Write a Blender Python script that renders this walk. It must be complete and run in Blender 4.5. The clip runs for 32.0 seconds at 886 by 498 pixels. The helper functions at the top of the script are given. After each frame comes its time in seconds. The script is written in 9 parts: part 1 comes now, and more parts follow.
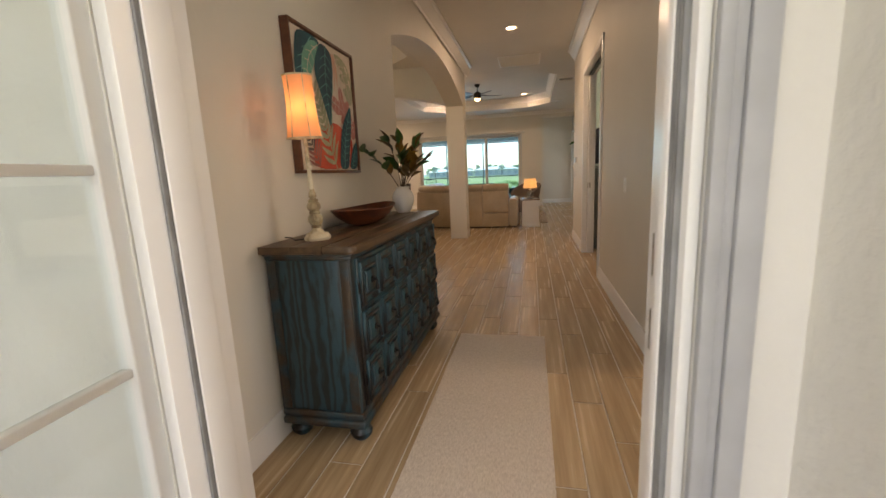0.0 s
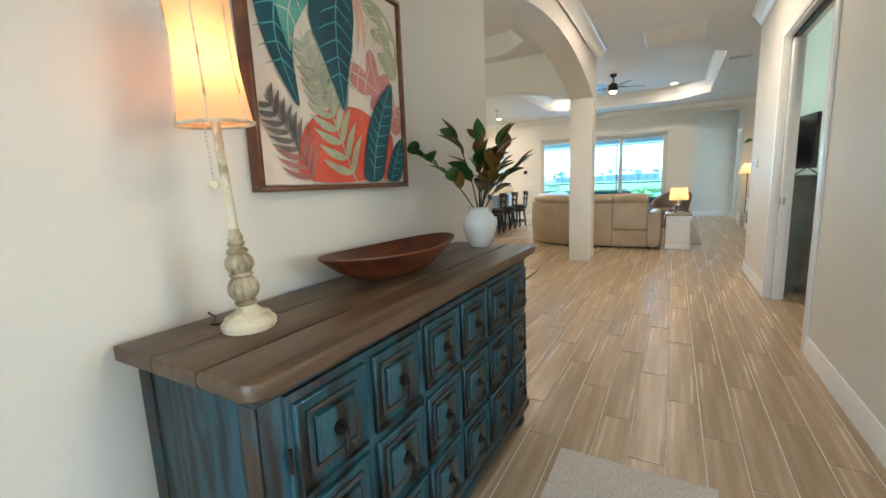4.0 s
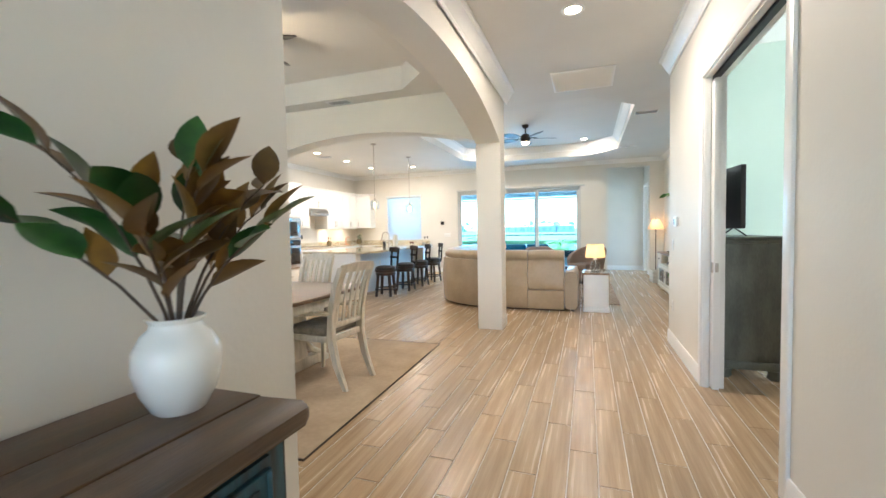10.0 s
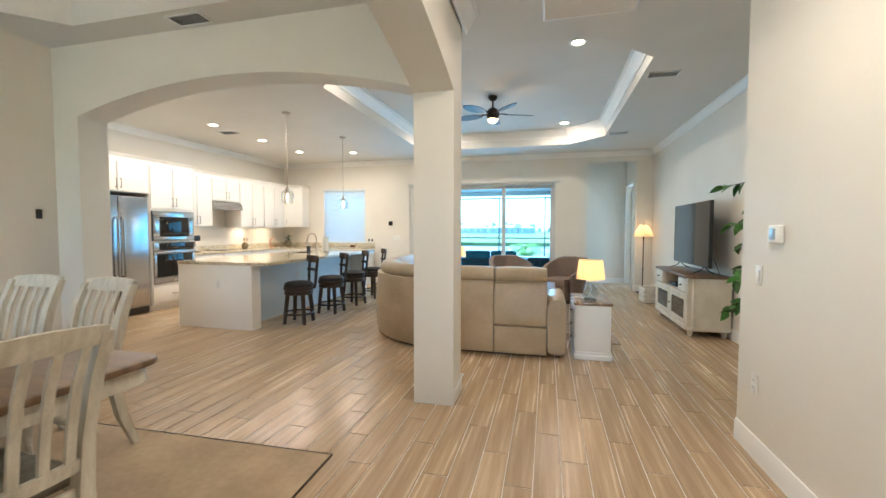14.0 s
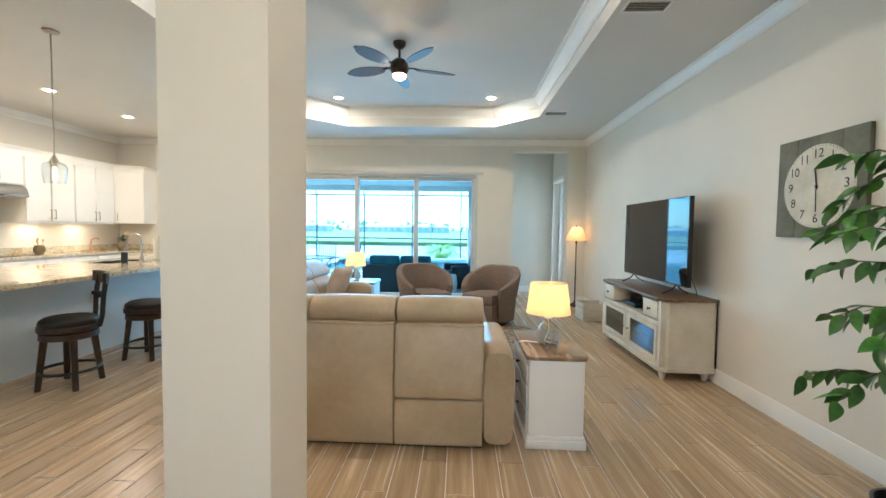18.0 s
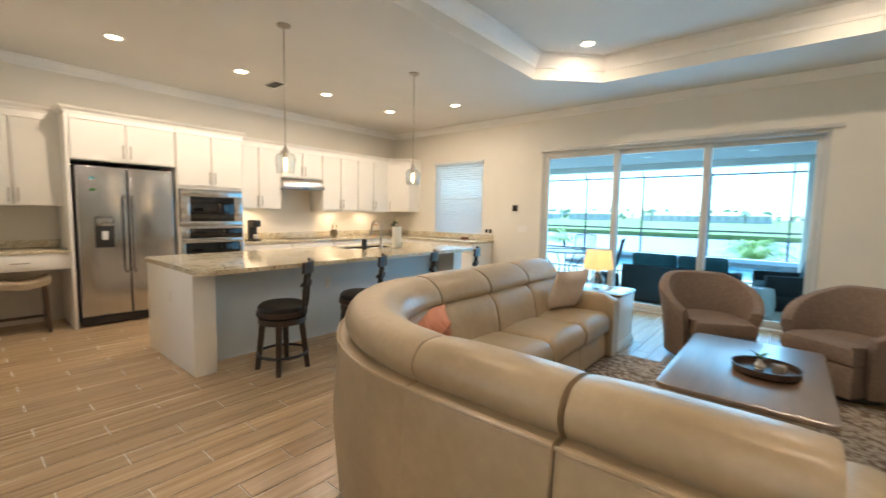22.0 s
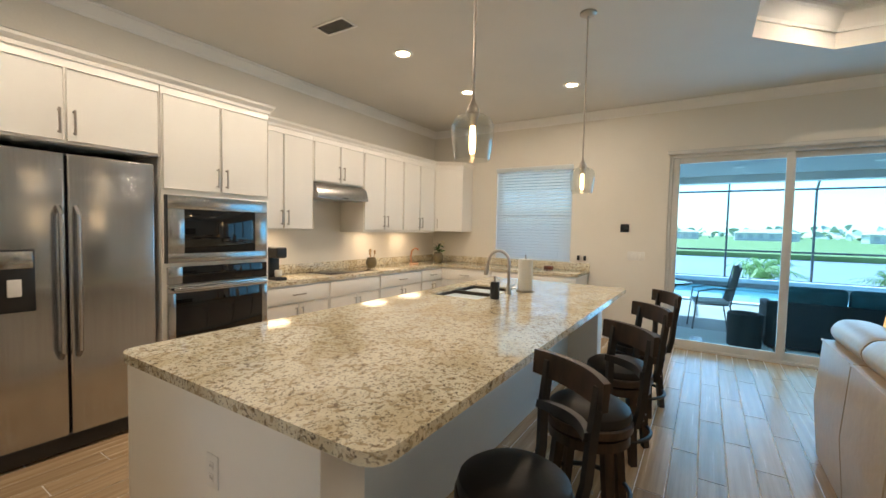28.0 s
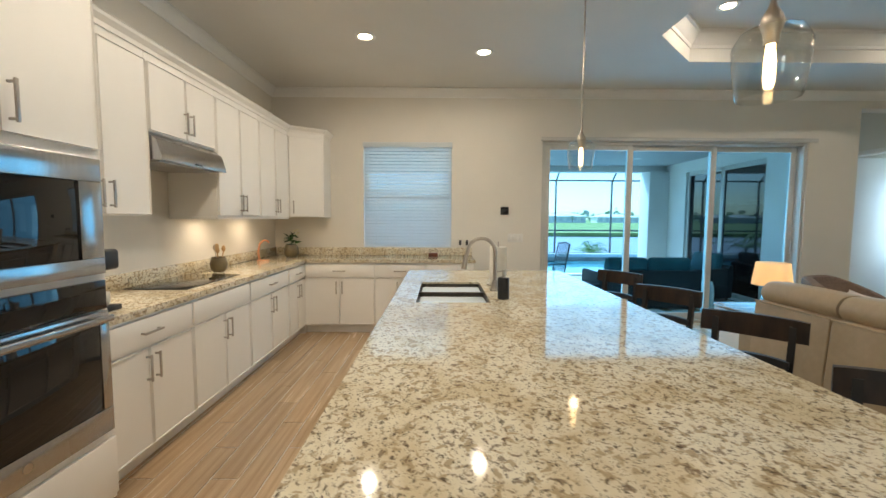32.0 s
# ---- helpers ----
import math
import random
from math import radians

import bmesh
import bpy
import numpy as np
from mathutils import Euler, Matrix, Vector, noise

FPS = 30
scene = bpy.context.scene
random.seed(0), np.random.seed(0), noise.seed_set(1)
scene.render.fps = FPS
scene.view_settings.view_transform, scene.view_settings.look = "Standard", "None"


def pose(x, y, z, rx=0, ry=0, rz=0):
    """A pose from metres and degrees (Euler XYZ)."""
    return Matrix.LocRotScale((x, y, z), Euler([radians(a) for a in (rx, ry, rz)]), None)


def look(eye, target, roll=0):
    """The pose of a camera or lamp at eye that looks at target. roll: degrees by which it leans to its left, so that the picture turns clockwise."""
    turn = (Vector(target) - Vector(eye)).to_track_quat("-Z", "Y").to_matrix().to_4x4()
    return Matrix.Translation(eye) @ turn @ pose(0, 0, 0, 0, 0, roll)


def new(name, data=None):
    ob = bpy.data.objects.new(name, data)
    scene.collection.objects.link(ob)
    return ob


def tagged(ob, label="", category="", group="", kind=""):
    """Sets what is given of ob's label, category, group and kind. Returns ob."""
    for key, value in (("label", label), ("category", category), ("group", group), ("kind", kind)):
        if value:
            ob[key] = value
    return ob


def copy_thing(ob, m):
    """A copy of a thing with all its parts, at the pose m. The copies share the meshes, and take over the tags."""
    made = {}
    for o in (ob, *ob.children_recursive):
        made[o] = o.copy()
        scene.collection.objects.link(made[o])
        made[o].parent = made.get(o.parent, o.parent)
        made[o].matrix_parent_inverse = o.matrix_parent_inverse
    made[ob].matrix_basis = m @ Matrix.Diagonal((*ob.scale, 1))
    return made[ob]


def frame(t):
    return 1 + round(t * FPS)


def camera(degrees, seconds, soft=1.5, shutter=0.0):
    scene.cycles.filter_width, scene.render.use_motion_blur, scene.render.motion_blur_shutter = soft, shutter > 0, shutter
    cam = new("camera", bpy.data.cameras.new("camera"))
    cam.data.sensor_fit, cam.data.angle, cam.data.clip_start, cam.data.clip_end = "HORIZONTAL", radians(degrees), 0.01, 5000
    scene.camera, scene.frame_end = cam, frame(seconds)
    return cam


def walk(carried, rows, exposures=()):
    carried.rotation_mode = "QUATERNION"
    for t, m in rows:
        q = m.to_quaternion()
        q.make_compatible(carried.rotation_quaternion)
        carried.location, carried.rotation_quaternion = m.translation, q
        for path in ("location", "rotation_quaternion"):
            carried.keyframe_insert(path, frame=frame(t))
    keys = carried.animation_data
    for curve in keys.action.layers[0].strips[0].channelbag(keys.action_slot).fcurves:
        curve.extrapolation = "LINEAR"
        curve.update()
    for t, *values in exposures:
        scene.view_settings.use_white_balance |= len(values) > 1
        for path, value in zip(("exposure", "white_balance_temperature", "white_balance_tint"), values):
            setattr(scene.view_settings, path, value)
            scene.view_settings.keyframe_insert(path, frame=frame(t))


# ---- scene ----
cam = camera(94.1, 32.0, soft=1.5, shutter=0.3)
PATH = [
    (0, (0.619, 0.704, 1.2), (0.197, 2.626, 0.845), -2.6),
    (0.5, (0.549, 0.819, 1.195), (0.051, 2.724, 0.843), -4.2),
    (1, (0.558, 1.039, 1.218), (-0.045, 2.912, 0.863), -3.5),
    (1.5, (0.513, 1.251, 1.228), (-0.065, 3.133, 0.875), -3.3),
    (2, (0.435, 1.409, 1.229), (-0.175, 3.273, 0.833), -2.5),
    (2.5, (0.441, 1.568, 1.245), (-0.32, 3.39, 0.924), -2.2),
    (3, (0.471, 1.691, 1.239), (-0.349, 3.486, 0.92), -1.9),
    (3.5, (0.452, 1.774, 1.24), (-0.421, 3.545, 0.921), -1.8),
    (5.5, (0.775, 1.972, 1.255), (-0.464, 3.521, 0.999), -2.8),
    (6, (0.781, 1.967, 1.266), (-0.486, 3.497, 1.036), -1.8),
    (6.5, (0.796, 1.963, 1.266), (-0.524, 3.449, 1.042), -2.2),
    (7, (0.801, 1.98, 1.26), (-0.527, 3.455, 1.013), -2.7),
    (7.5, (0.79, 1.991, 1.261), (-0.516, 3.474, 0.948), -4.1),
    (8, (0.771, 2.038, 1.265), (-0.332, 3.67, 0.92), -3.9),
    (8.5, (0.688, 2.223, 1.271), (-0.221, 3.997, 1.103), 0.3),
    (9, (0.637, 2.449, 1.28), (-0.162, 4.278, 1.149), -0.1),
    (9.5, (0.566, 2.747, 1.292), (-0.216, 4.585, 1.176), 0.4),
    (10, (0.468, 3.105, 1.29), (-0.193, 4.991, 1.201), -1.1),
    (10.5, (0.438, 3.323, 1.325), (-0.211, 5.211, 1.205), -1.6),
    (11, (0.398, 3.631, 1.328), (-0.294, 5.505, 1.226), -1.5),
    (11.5, (0.368, 3.925, 1.312), (-0.293, 5.812, 1.29), -1.7),
    (12, (0.341, 4.171, 1.317), (-0.321, 6.055, 1.206), -1.2),
    (12.5, (0.358, 4.46, 1.318), (-0.286, 6.35, 1.21), 0.1),
    (13, (0.239, 4.735, 1.319), (-0.294, 6.661, 1.24), -1.3),
    (13.5, (0.161, 4.993, 1.322), (-0.309, 6.934, 1.211), -1.9),
    (14, (0.119, 5.268, 1.354), (-0.37, 7.205, 1.262), 0.1),
    (14.5, (0.047, 5.523, 1.323), (-0.308, 7.489, 1.225), -0.5),
    (15, (-0.039, 5.776, 1.32), (-0.251, 7.761, 1.199), -0.9),
    (15.5, (-0.095, 6.042, 1.359), (-0.336, 8.024, 1.249), 0.5),
    (17.5, (-0.05, 6.947, 1.383), (-0.272, 8.929, 1.231), 1.8),
    (18, (-0.033, 7.169, 1.388), (-0.114, 9.165, 1.294), 0.8),
    (18.5, (0.017, 7.347, 1.382), (-0.115, 9.338, 1.243), 0.6),
    (19, (0.139, 7.536, 1.39), (-0.032, 9.523, 1.249), 2.7),
    (19.5, (0.205, 7.706, 1.385), (0.1, 9.695, 1.212), 0.8),
    (20, (0.199, 7.913, 1.393), (0.063, 9.903, 1.239), -0.3),
    (20.5, (0.24, 8.104, 1.38), (-0.196, 10.048, 1.2), 1.1),
    (21, (0.307, 8.326, 1.385), (-0.479, 10.154, 1.188), 2.2),
    (21.5, (0.157, 8.489, 1.405), (-0.839, 10.218, 1.273), 0.5),
    (22, (0.005, 8.709, 1.406), (-1.275, 10.236, 1.233), 1.1),
    (22.5, (-0.187, 8.898, 1.452), (-1.744, 10.142, 1.285), 2.4),
    (23, (-0.424, 9.028, 1.416), (-1.945, 10.321, 1.293), -0.6),
    (23.5, (-0.653, 9.144, 1.451), (-1.972, 10.641, 1.314), -1.3),
    (24, (-0.904, 9.243, 1.445), (-2.117, 10.828, 1.313), 0.3),
    (24.5, (-1.136, 9.253, 1.436), (-2.245, 10.911, 1.289), -0.4),
    (25, (-1.408, 9.206, 1.456), (-2.532, 10.853, 1.295), 0.8),
    (25.5, (-1.665, 9.248, 1.49), (-2.818, 10.878, 1.371), 1.4),
    (26, (-1.951, 9.169, 1.457), (-3.089, 10.809, 1.335), -0.7),
    (26.5, (-2.172, 9.142, 1.458), (-3.415, 10.702, 1.313), 0.2),
    (28.5, (-3.088, 9.217, 1.451), (-4.036, 10.976, 1.360), 0.6),
    (29, (-3.337, 9.189, 1.428), (-4.152, 11.011, 1.314), -0.7),
    (29.5, (-3.577, 9.087, 1.478), (-4.343, 10.927, 1.313), -1.3),
    (30, (-3.797, 9.153, 1.455), (-4.491, 11.023, 1.310), -1.2),
    (30.5, (-3.961, 9.223, 1.457), (-4.478, 11.150, 1.311), -0.9),
    (31, (-4.221, 9.313, 1.434), (-4.508, 11.287, 1.278), -0.6),
    (31.5, (-4.409, 9.463, 1.434), (-4.530, 11.453, 1.272), 0.4),
    (32, (-4.623, 9.607, 1.417), (-4.612, 11.602, 1.268), 0.3),
]

EXPOSURES = [(0.0, 1.70, 9250, 32), (1.0, 1.78, 11000, 42), (1.6, 2.35, 8200, 23), (2.4, 2.75, 6400, 13), (6.0, 2.80, 6300, 14), (8.5, 3.08, 6050, 15), (10.0, 3.22, 5950, 15), (12.0, 3.0, 6100, 14), (15.0, 2.88, 6150, 14), (19.0, 2.85, 6100, 12), (21.0, 2.65, 7100, 18), (23.0, 2.52, 7000, 18), (26.5, 2.18, 6850, 15), (28.5, 2.06, 6950, 17), (30.5, 2.05, 6650, 14), (32.0, 1.98, 6550, 13)]
walk(cam, [(t, look(eye, target, roll)) for t, eye, target, roll in PATH], EXPOSURES)

# ---- sky and sun ----
SUN_ELEVATION, SUN_AZIMUTH = 52.0, -28.0
world = bpy.data.worlds.new("sky")
scene.world = world
world.use_nodes = True
wn = world.node_tree.nodes
sky = wn.new("ShaderNodeTexSky")
sky.sky_type = "NISHITA"
sky.sun_disc = False
sky.sun_elevation, sky.sun_rotation = radians(SUN_ELEVATION), radians(SUN_AZIMUTH)
sky.dust_density = 0.8
wn["Background"].inputs["Strength"].default_value = 0.15
world.node_tree.links.new(sky.outputs[0], wn["Background"].inputs["Color"])
sun = new("sun", bpy.data.lights.new("sun", "SUN"))
sun.data.energy, sun.data.angle, sun.data.color = 3.8, radians(0.5), (1.0, 0.95, 0.88)
SUN_AZ, SUN_EL = radians(SUN_AZIMUTH), radians(SUN_ELEVATION)
sun.matrix_world = look((0, 0, 30), (-math.sin(SUN_AZ) * math.cos(SUN_EL), -math.cos(SUN_AZ) * math.cos(SUN_EL), 30 - math.sin(SUN_EL)))


LAMP_POWER = 0.62


def lamp(kind, place, energy, color=(1.0, 0.88, 0.70), radius=0.05, aim=None, cone=150):
    """A light that belongs to a fixture of the house."""
    data = bpy.data.lights.new("light", kind)
    data.energy, data.color = energy * LAMP_POWER, color
    if kind == "AREA":
        data.shape, data.size = "DISK", radius * 2
    else:
        data.shadow_soft_size = radius
    ob = new("light", data)
    ob.matrix_world = look(place, aim) if aim else Matrix.Translation(place)
    return ob


def daylight(place, aim, width, height, energy, color=(0.80, 0.93, 1.0)):
    """The sky's light in a window's or door's opening."""
    data = bpy.data.lights.new("daylight", "AREA")
    data.shape, data.size, data.size_y = "RECTANGLE", width, height
    data.energy, data.color = energy, color
    ob = new("daylight", data)
    ob.matrix_world = look(place, aim)
    return ob


# the sliding doors, the front door, the kitchen window, and unseen windows added for light in dining room, bedroom,
# study and back passage
daylight((-1.48, 15.46, 1.25), (-1.48, 10.0, 1.0), 3.5, 2.35, 19, (0.45, 0.82, 1.0))
daylight((0.10, -1.15, 1.45), (0.25, 6.0, 1.2), 1.85, 2.7, 9.5, (0.64, 0.85, 1.0))
daylight((0.32, 1.43, 1.25), (0.30, 6.0, 1.2), 1.05, 2.4, 1.2, (0.74, 0.90, 1.0))
daylight((-3.75, 4.22, 1.55), (-3.9, 8.0, 1.3), 1.0, 1.5, 3.2, (0.66, 0.86, 1.0))
daylight((-5.07, 15.34, 1.70), (-5.07, 10.0, 1.4), 1.1, 1.3, 4.0, (0.42, 0.80, 1.0))
daylight((5.46, 3.0, 1.5), (2.0, 3.0, 1.2), 1.5, 1.5, 8)
daylight((5.46, 7.65, 1.5), (2.0, 7.65, 1.3), 0.75, 1.5, 20)
daylight((3.52, 15.95, 1.45), (2.0, 15.95, 1.2), 0.65, 1.6, 5.5, (0.42, 0.74, 1.0))


# ---- mesh helpers ----
def begin():
    return bmesh.new()


def box(bm, x0, x1, y0, y1, z0, z1, bev=0.0, seg=2):
    """An axis-aligned box with rounded edges, added to bm."""
    tmp = bmesh.new()
    bmesh.ops.create_cube(tmp, size=1.0)
    for v in tmp.verts:
        v.co = Vector(((x0, x1)[v.co.x > 0], (y0, y1)[v.co.y > 0], (z0, z1)[v.co.z > 0]))
    if bev > 0:
        bmesh.ops.bevel(tmp, geom=tmp.edges[:], offset=min(bev, 0.49 * min(abs(x1 - x0), abs(y1 - y0), abs(z1 - z0))), segments=seg, profile=0.5, affect="EDGES")
    merge(bm, tmp)
    return bm


def merge(bm, tmp, m=None):
    """Adds the mesh tmp, moved by m, to bm, and frees tmp."""
    made = {}
    for v in tmp.verts:
        made[v] = bm.verts.new(m @ v.co if m else v.co)
    for f in tmp.faces:
        try:
            g = bm.faces.new([made[v] for v in f.verts])
            g.smooth = f.smooth
        except ValueError:
            pass
    tmp.free()


def rod(bm, a, b, r0, r1=None, n=12):
    """A round bar from a to b."""
    r1 = r0 if r1 is None else r1
    a, b = Vector(a), Vector(b)
    way = (b - a).normalized()
    side = way.orthogonal().normalized()
    up = way.cross(side)
    rings = []
    for p, r in ((a, r0), (b, r1)):
        rings.append([bm.verts.new(p + (side * math.cos(2 * math.pi * k / n) + up * math.sin(2 * math.pi * k / n)) * r) for k in range(n)])
    for k in range(n):
        f = bm.faces.new((rings[0][k], rings[0][(k + 1) % n], rings[1][(k + 1) % n], rings[1][k]))
        f.smooth = True
    bm.faces.new(rings[0][::-1]), bm.faces.new(rings[1])
    return bm


def lathe(bm, profile, x=0.0, y=0.0, z=0.0, n=24, squash=1.0):
    """Turns a profile of (radius, height) round the vertical line at x, y."""
    rings = [[bm.verts.new((x + max(r, 1e-4) * math.cos(2 * math.pi * k / n), y + max(r, 1e-4) * squash * math.sin(2 * math.pi * k / n), z + h)) for k in range(n)] for r, h in profile]
    for a, b in zip(rings, rings[1:]):
        for k in range(n):
            f = bm.faces.new((a[k], a[(k + 1) % n], b[(k + 1) % n], b[k]))
            f.smooth = True
    return bm


def tube(bm, points, r, n=8, flat=1.0):
    """A bent bar along points; r is a radius or one for each point."""
    points = [Vector(p) for p in points]
    rr = r if isinstance(r, (list, tuple)) else [r] * len(points)
    rings, side = [], None
    for k, p in enumerate(points):
        way = (points[min(k + 1, len(points) - 1)] - points[max(k - 1, 0)]).normalized()
        side = way.orthogonal().normalized() if side is None else (side - way * side.dot(way)).normalized()
        up = way.cross(side)
        rings.append([bm.verts.new(p + (side * math.cos(2 * math.pi * j / n) + up * flat * math.sin(2 * math.pi * j / n)) * rr[k]) for j in range(n)])
    for a, b in zip(rings, rings[1:]):
        for j in range(n):
            f = bm.faces.new((a[j], a[(j + 1) % n], b[(j + 1) % n], b[j]))
            f.smooth = True
    bm.faces.new(rings[0][::-1]), bm.faces.new(rings[-1])
    return bm


def prism(bm, outline, z0, z1, m=None, bev=0.0):
    """A plate with a flat outline (x, y), from z0 to z1, moved by m."""
    tmp = bmesh.new()
    low = [tmp.verts.new((x, y, z0)) for x, y in outline]
    top = [tmp.verts.new((x, y, z1)) for x, y in outline]
    tmp.faces.new(low[::-1]), tmp.faces.new(top)
    for k in range(len(low)):
        j = (k + 1) % len(low)
        tmp.faces.new((low[k], low[j], top[j], top[k]))
    if bev > 0:
        rim = [e for e in tmp.edges if abs(e.verts[0].co.z - e.verts[1].co.z) < 1e-6]
        bmesh.ops.bevel(tmp, geom=rim, offset=bev, segments=2, profile=0.5, affect="EDGES")
    merge(bm, tmp, m)
    return bm


def band(bm, profile, path, closed=False):
    """Sweeps a flat profile of (out, up) along a level path of (x, y, z) corners; out is to the path's right."""
    pts = [Vector(p) for p in path]
    n = len(pts)
    rings = []
    for k in range(n):
        a = pts[k - 1] if (k > 0 or closed) else None
        b = pts[(k + 1) % n] if (k < n - 1 or closed) else None
        d0 = (pts[k] - a).normalized() if a else (b - pts[k]).normalized()
        d1 = (b - pts[k]).normalized() if b else d0
        r0, r1 = Vector((d0.y, -d0.x, 0)), Vector((d1.y, -d1.x, 0))
        mid = (r0 + r1)
        mid = mid / max(mid.dot(r0), 1e-3)
        rings.append([bm.verts.new(pts[k] + mid * o + Vector((0, 0, u))) for o, u in profile])
    for k in range(n if closed else n - 1):
        a, b = rings[k], rings[(k + 1) % n]
        for j in range(len(profile) - 1):
            bm.faces.new((a[j], b[j], b[j + 1], a[j + 1]))
    return bm



def part(name, bm, material, parent=None, label="", at=None, angle=35):
    """Links bm as one mesh, under a thing or a part if one is given."""
    bmesh.ops.recalc_face_normals(bm, faces=bm.faces)
    mesh = bpy.data.meshes.new(name)
    bm.to_mesh(mesh)
    bm.free()
    mesh.materials.append(material)
    if angle:
        mesh.shade_smooth()
        mesh.set_sharp_from_angle(angle=radians(angle))
    ob = new(name, mesh)
    if parent:
        ob.parent = parent
    if at is not None:
        ob.matrix_basis = at
    if label:
        ob["label"] = label
    return ob


def again(name, ob, parent, at):
    """Another object on the mesh of ob."""
    other = new(name, ob.data)
    other.parent = parent
    other.matrix_basis = at
    if "label" in ob:
        other["label"] = ob["label"]
    return other


def thing(name, label, category, at=None, group=""):
    ob = new(name)
    ob.empty_display_size = 0.1
    if at is not None:
        ob.matrix_basis = at
    return tagged(ob, label, category, group)


def structure(ob, label="", category=""):
    return tagged(ob, label, category, "", "structure")

# ---- materials ----
def material(name, dark, light, scale=6.0, rough=0.5, metal=0.0, bump=0.0, bump_scale=80.0, stretch=(1, 1, 1), rough_var=0.08, spread=(0.35, 0.65), each=0.0, fine=0.0, coat=0.0, emit=None, island=False):
    """A surface of two mixed tones with grain at two scales, in metres, and fine relief."""
    mt = bpy.data.materials.new(name)
    mt.use_nodes = True
    nt = mt.node_tree
    nd, ln = nt.nodes, nt.links.new
    b = nd["Principled BSDF"]
    co = nd.new("ShaderNodeTexCoord")
    mp = nd.new("ShaderNodeMapping")
    mp.inputs["Scale"].default_value = stretch
    ln(co.outputs["Object"], mp.inputs["Vector"])
    noise_a = nd.new("ShaderNodeTexNoise")
    noise_a.inputs["Scale"].default_value, noise_a.inputs["Detail"].default_value = scale, 6
    ln(mp.outputs[0], noise_a.inputs["Vector"])
    ramp = nd.new("ShaderNodeValToRGB")
    ramp.color_ramp.elements[0].position, ramp.color_ramp.elements[1].position = spread
    ramp.color_ramp.elements[0].color, ramp.color_ramp.elements[1].color = (*dark, 1), (*light, 1)
    ln(noise_a.outputs["Fac"], ramp.inputs["Fac"])
    out = ramp.outputs[0]
    if fine:
        n2 = nd.new("ShaderNodeTexNoise")
        n2.inputs["Scale"].default_value, n2.inputs["Detail"].default_value = scale * 9, 3
        ln(mp.outputs[0], n2.inputs["Vector"])
        hv = nd.new("ShaderNodeHueSaturation")
        mr = nd.new("ShaderNodeMapRange")
        mr.inputs["To Min"].default_value, mr.inputs["To Max"].default_value = 1 - fine, 1 + fine
        ln(n2.outputs["Fac"], mr.inputs["Value"])
        ln(mr.outputs[0], hv.inputs["Value"])
        ln(out, hv.inputs["Color"])
        out = hv.outputs[0]
    if each:
        inf = nd.new("ShaderNodeNewGeometry" if island else "ShaderNodeObjectInfo")
        mr = nd.new("ShaderNodeMapRange")
        mr.inputs["To Min"].default_value, mr.inputs["To Max"].default_value = 1 - each, 1 + each
        ln(inf.outputs["Random Per Island" if island else "Random"], mr.inputs["Value"])
        hv = nd.new("ShaderNodeHueSaturation")
        ln(mr.outputs[0], hv.inputs["Value"])
        ln(out, hv.inputs["Color"])
        out = hv.outputs[0]
    ln(out, b.inputs["Base Color"])
    b.inputs["Metallic"].default_value = metal
    rr = nd.new("ShaderNodeMapRange")
    rr.inputs["To Min"].default_value, rr.inputs["To Max"].default_value = max(rough - rough_var, 0.02), min(rough + rough_var, 1)
    ln(noise_a.outputs["Fac"], rr.inputs["Value"])
    ln(rr.outputs[0], b.inputs["Roughness"])
    if bump:
        nb = nd.new("ShaderNodeTexNoise")
        nb.inputs["Scale"].default_value, nb.inputs["Detail"].default_value = bump_scale, 4
        ln(mp.outputs[0], nb.inputs["Vector"])
        bp = nd.new("ShaderNodeBump")
        bp.inputs["Strength"].default_value, bp.inputs["Distance"].default_value = bump, 0.004
        ln(nb.outputs["Fac"], bp.inputs["Height"])
        ln(bp.outputs[0], b.inputs["Normal"])
    if coat:
        b.inputs["Coat Weight"].default_value, b.inputs["Coat Roughness"].default_value = coat, 0.08
    if emit:
        b.inputs["Emission Color"].default_value = (*emit[:3], 1)
        b.inputs["Emission Strength"].default_value = emit[3]
    return mt


def glass(name, tint, face=0.05, rim=0.7, rough=0.0):
    """A thin clear pane: tinted see-through with a mirror gloss."""
    mt = bpy.data.materials.new(name)
    mt.use_nodes = True
    nt = mt.node_tree
    nd, ln = nt.nodes, nt.links.new
    nd.remove(nd["Principled BSDF"])
    tr, gl, mx = nd.new("ShaderNodeBsdfTransparent"), nd.new("ShaderNodeBsdfGlossy"), nd.new("ShaderNodeMixShader")
    lw, pw, fr = nd.new("ShaderNodeLayerWeight"), nd.new("ShaderNodeMath"), nd.new("ShaderNodeMath")
    pw.operation, fr.operation = "POWER", "MULTIPLY_ADD"
    pw.inputs[1].default_value = 2.6
    fr.inputs[1].default_value, fr.inputs[2].default_value = rim, face
    ln(lw.outputs["Facing"], pw.inputs[0])
    ln(pw.outputs[0], fr.inputs[0])
    tr.inputs["Color"].default_value = (*tint, 1)
    gl.inputs["Roughness"].default_value = rough
    ln(fr.outputs[0], mx.inputs[0])
    ln(tr.outputs[0], mx.inputs[1])
    ln(gl.outputs[0], mx.inputs[2])
    ln(mx.outputs[0], nd["Material Output"].inputs["Surface"])
    return mt


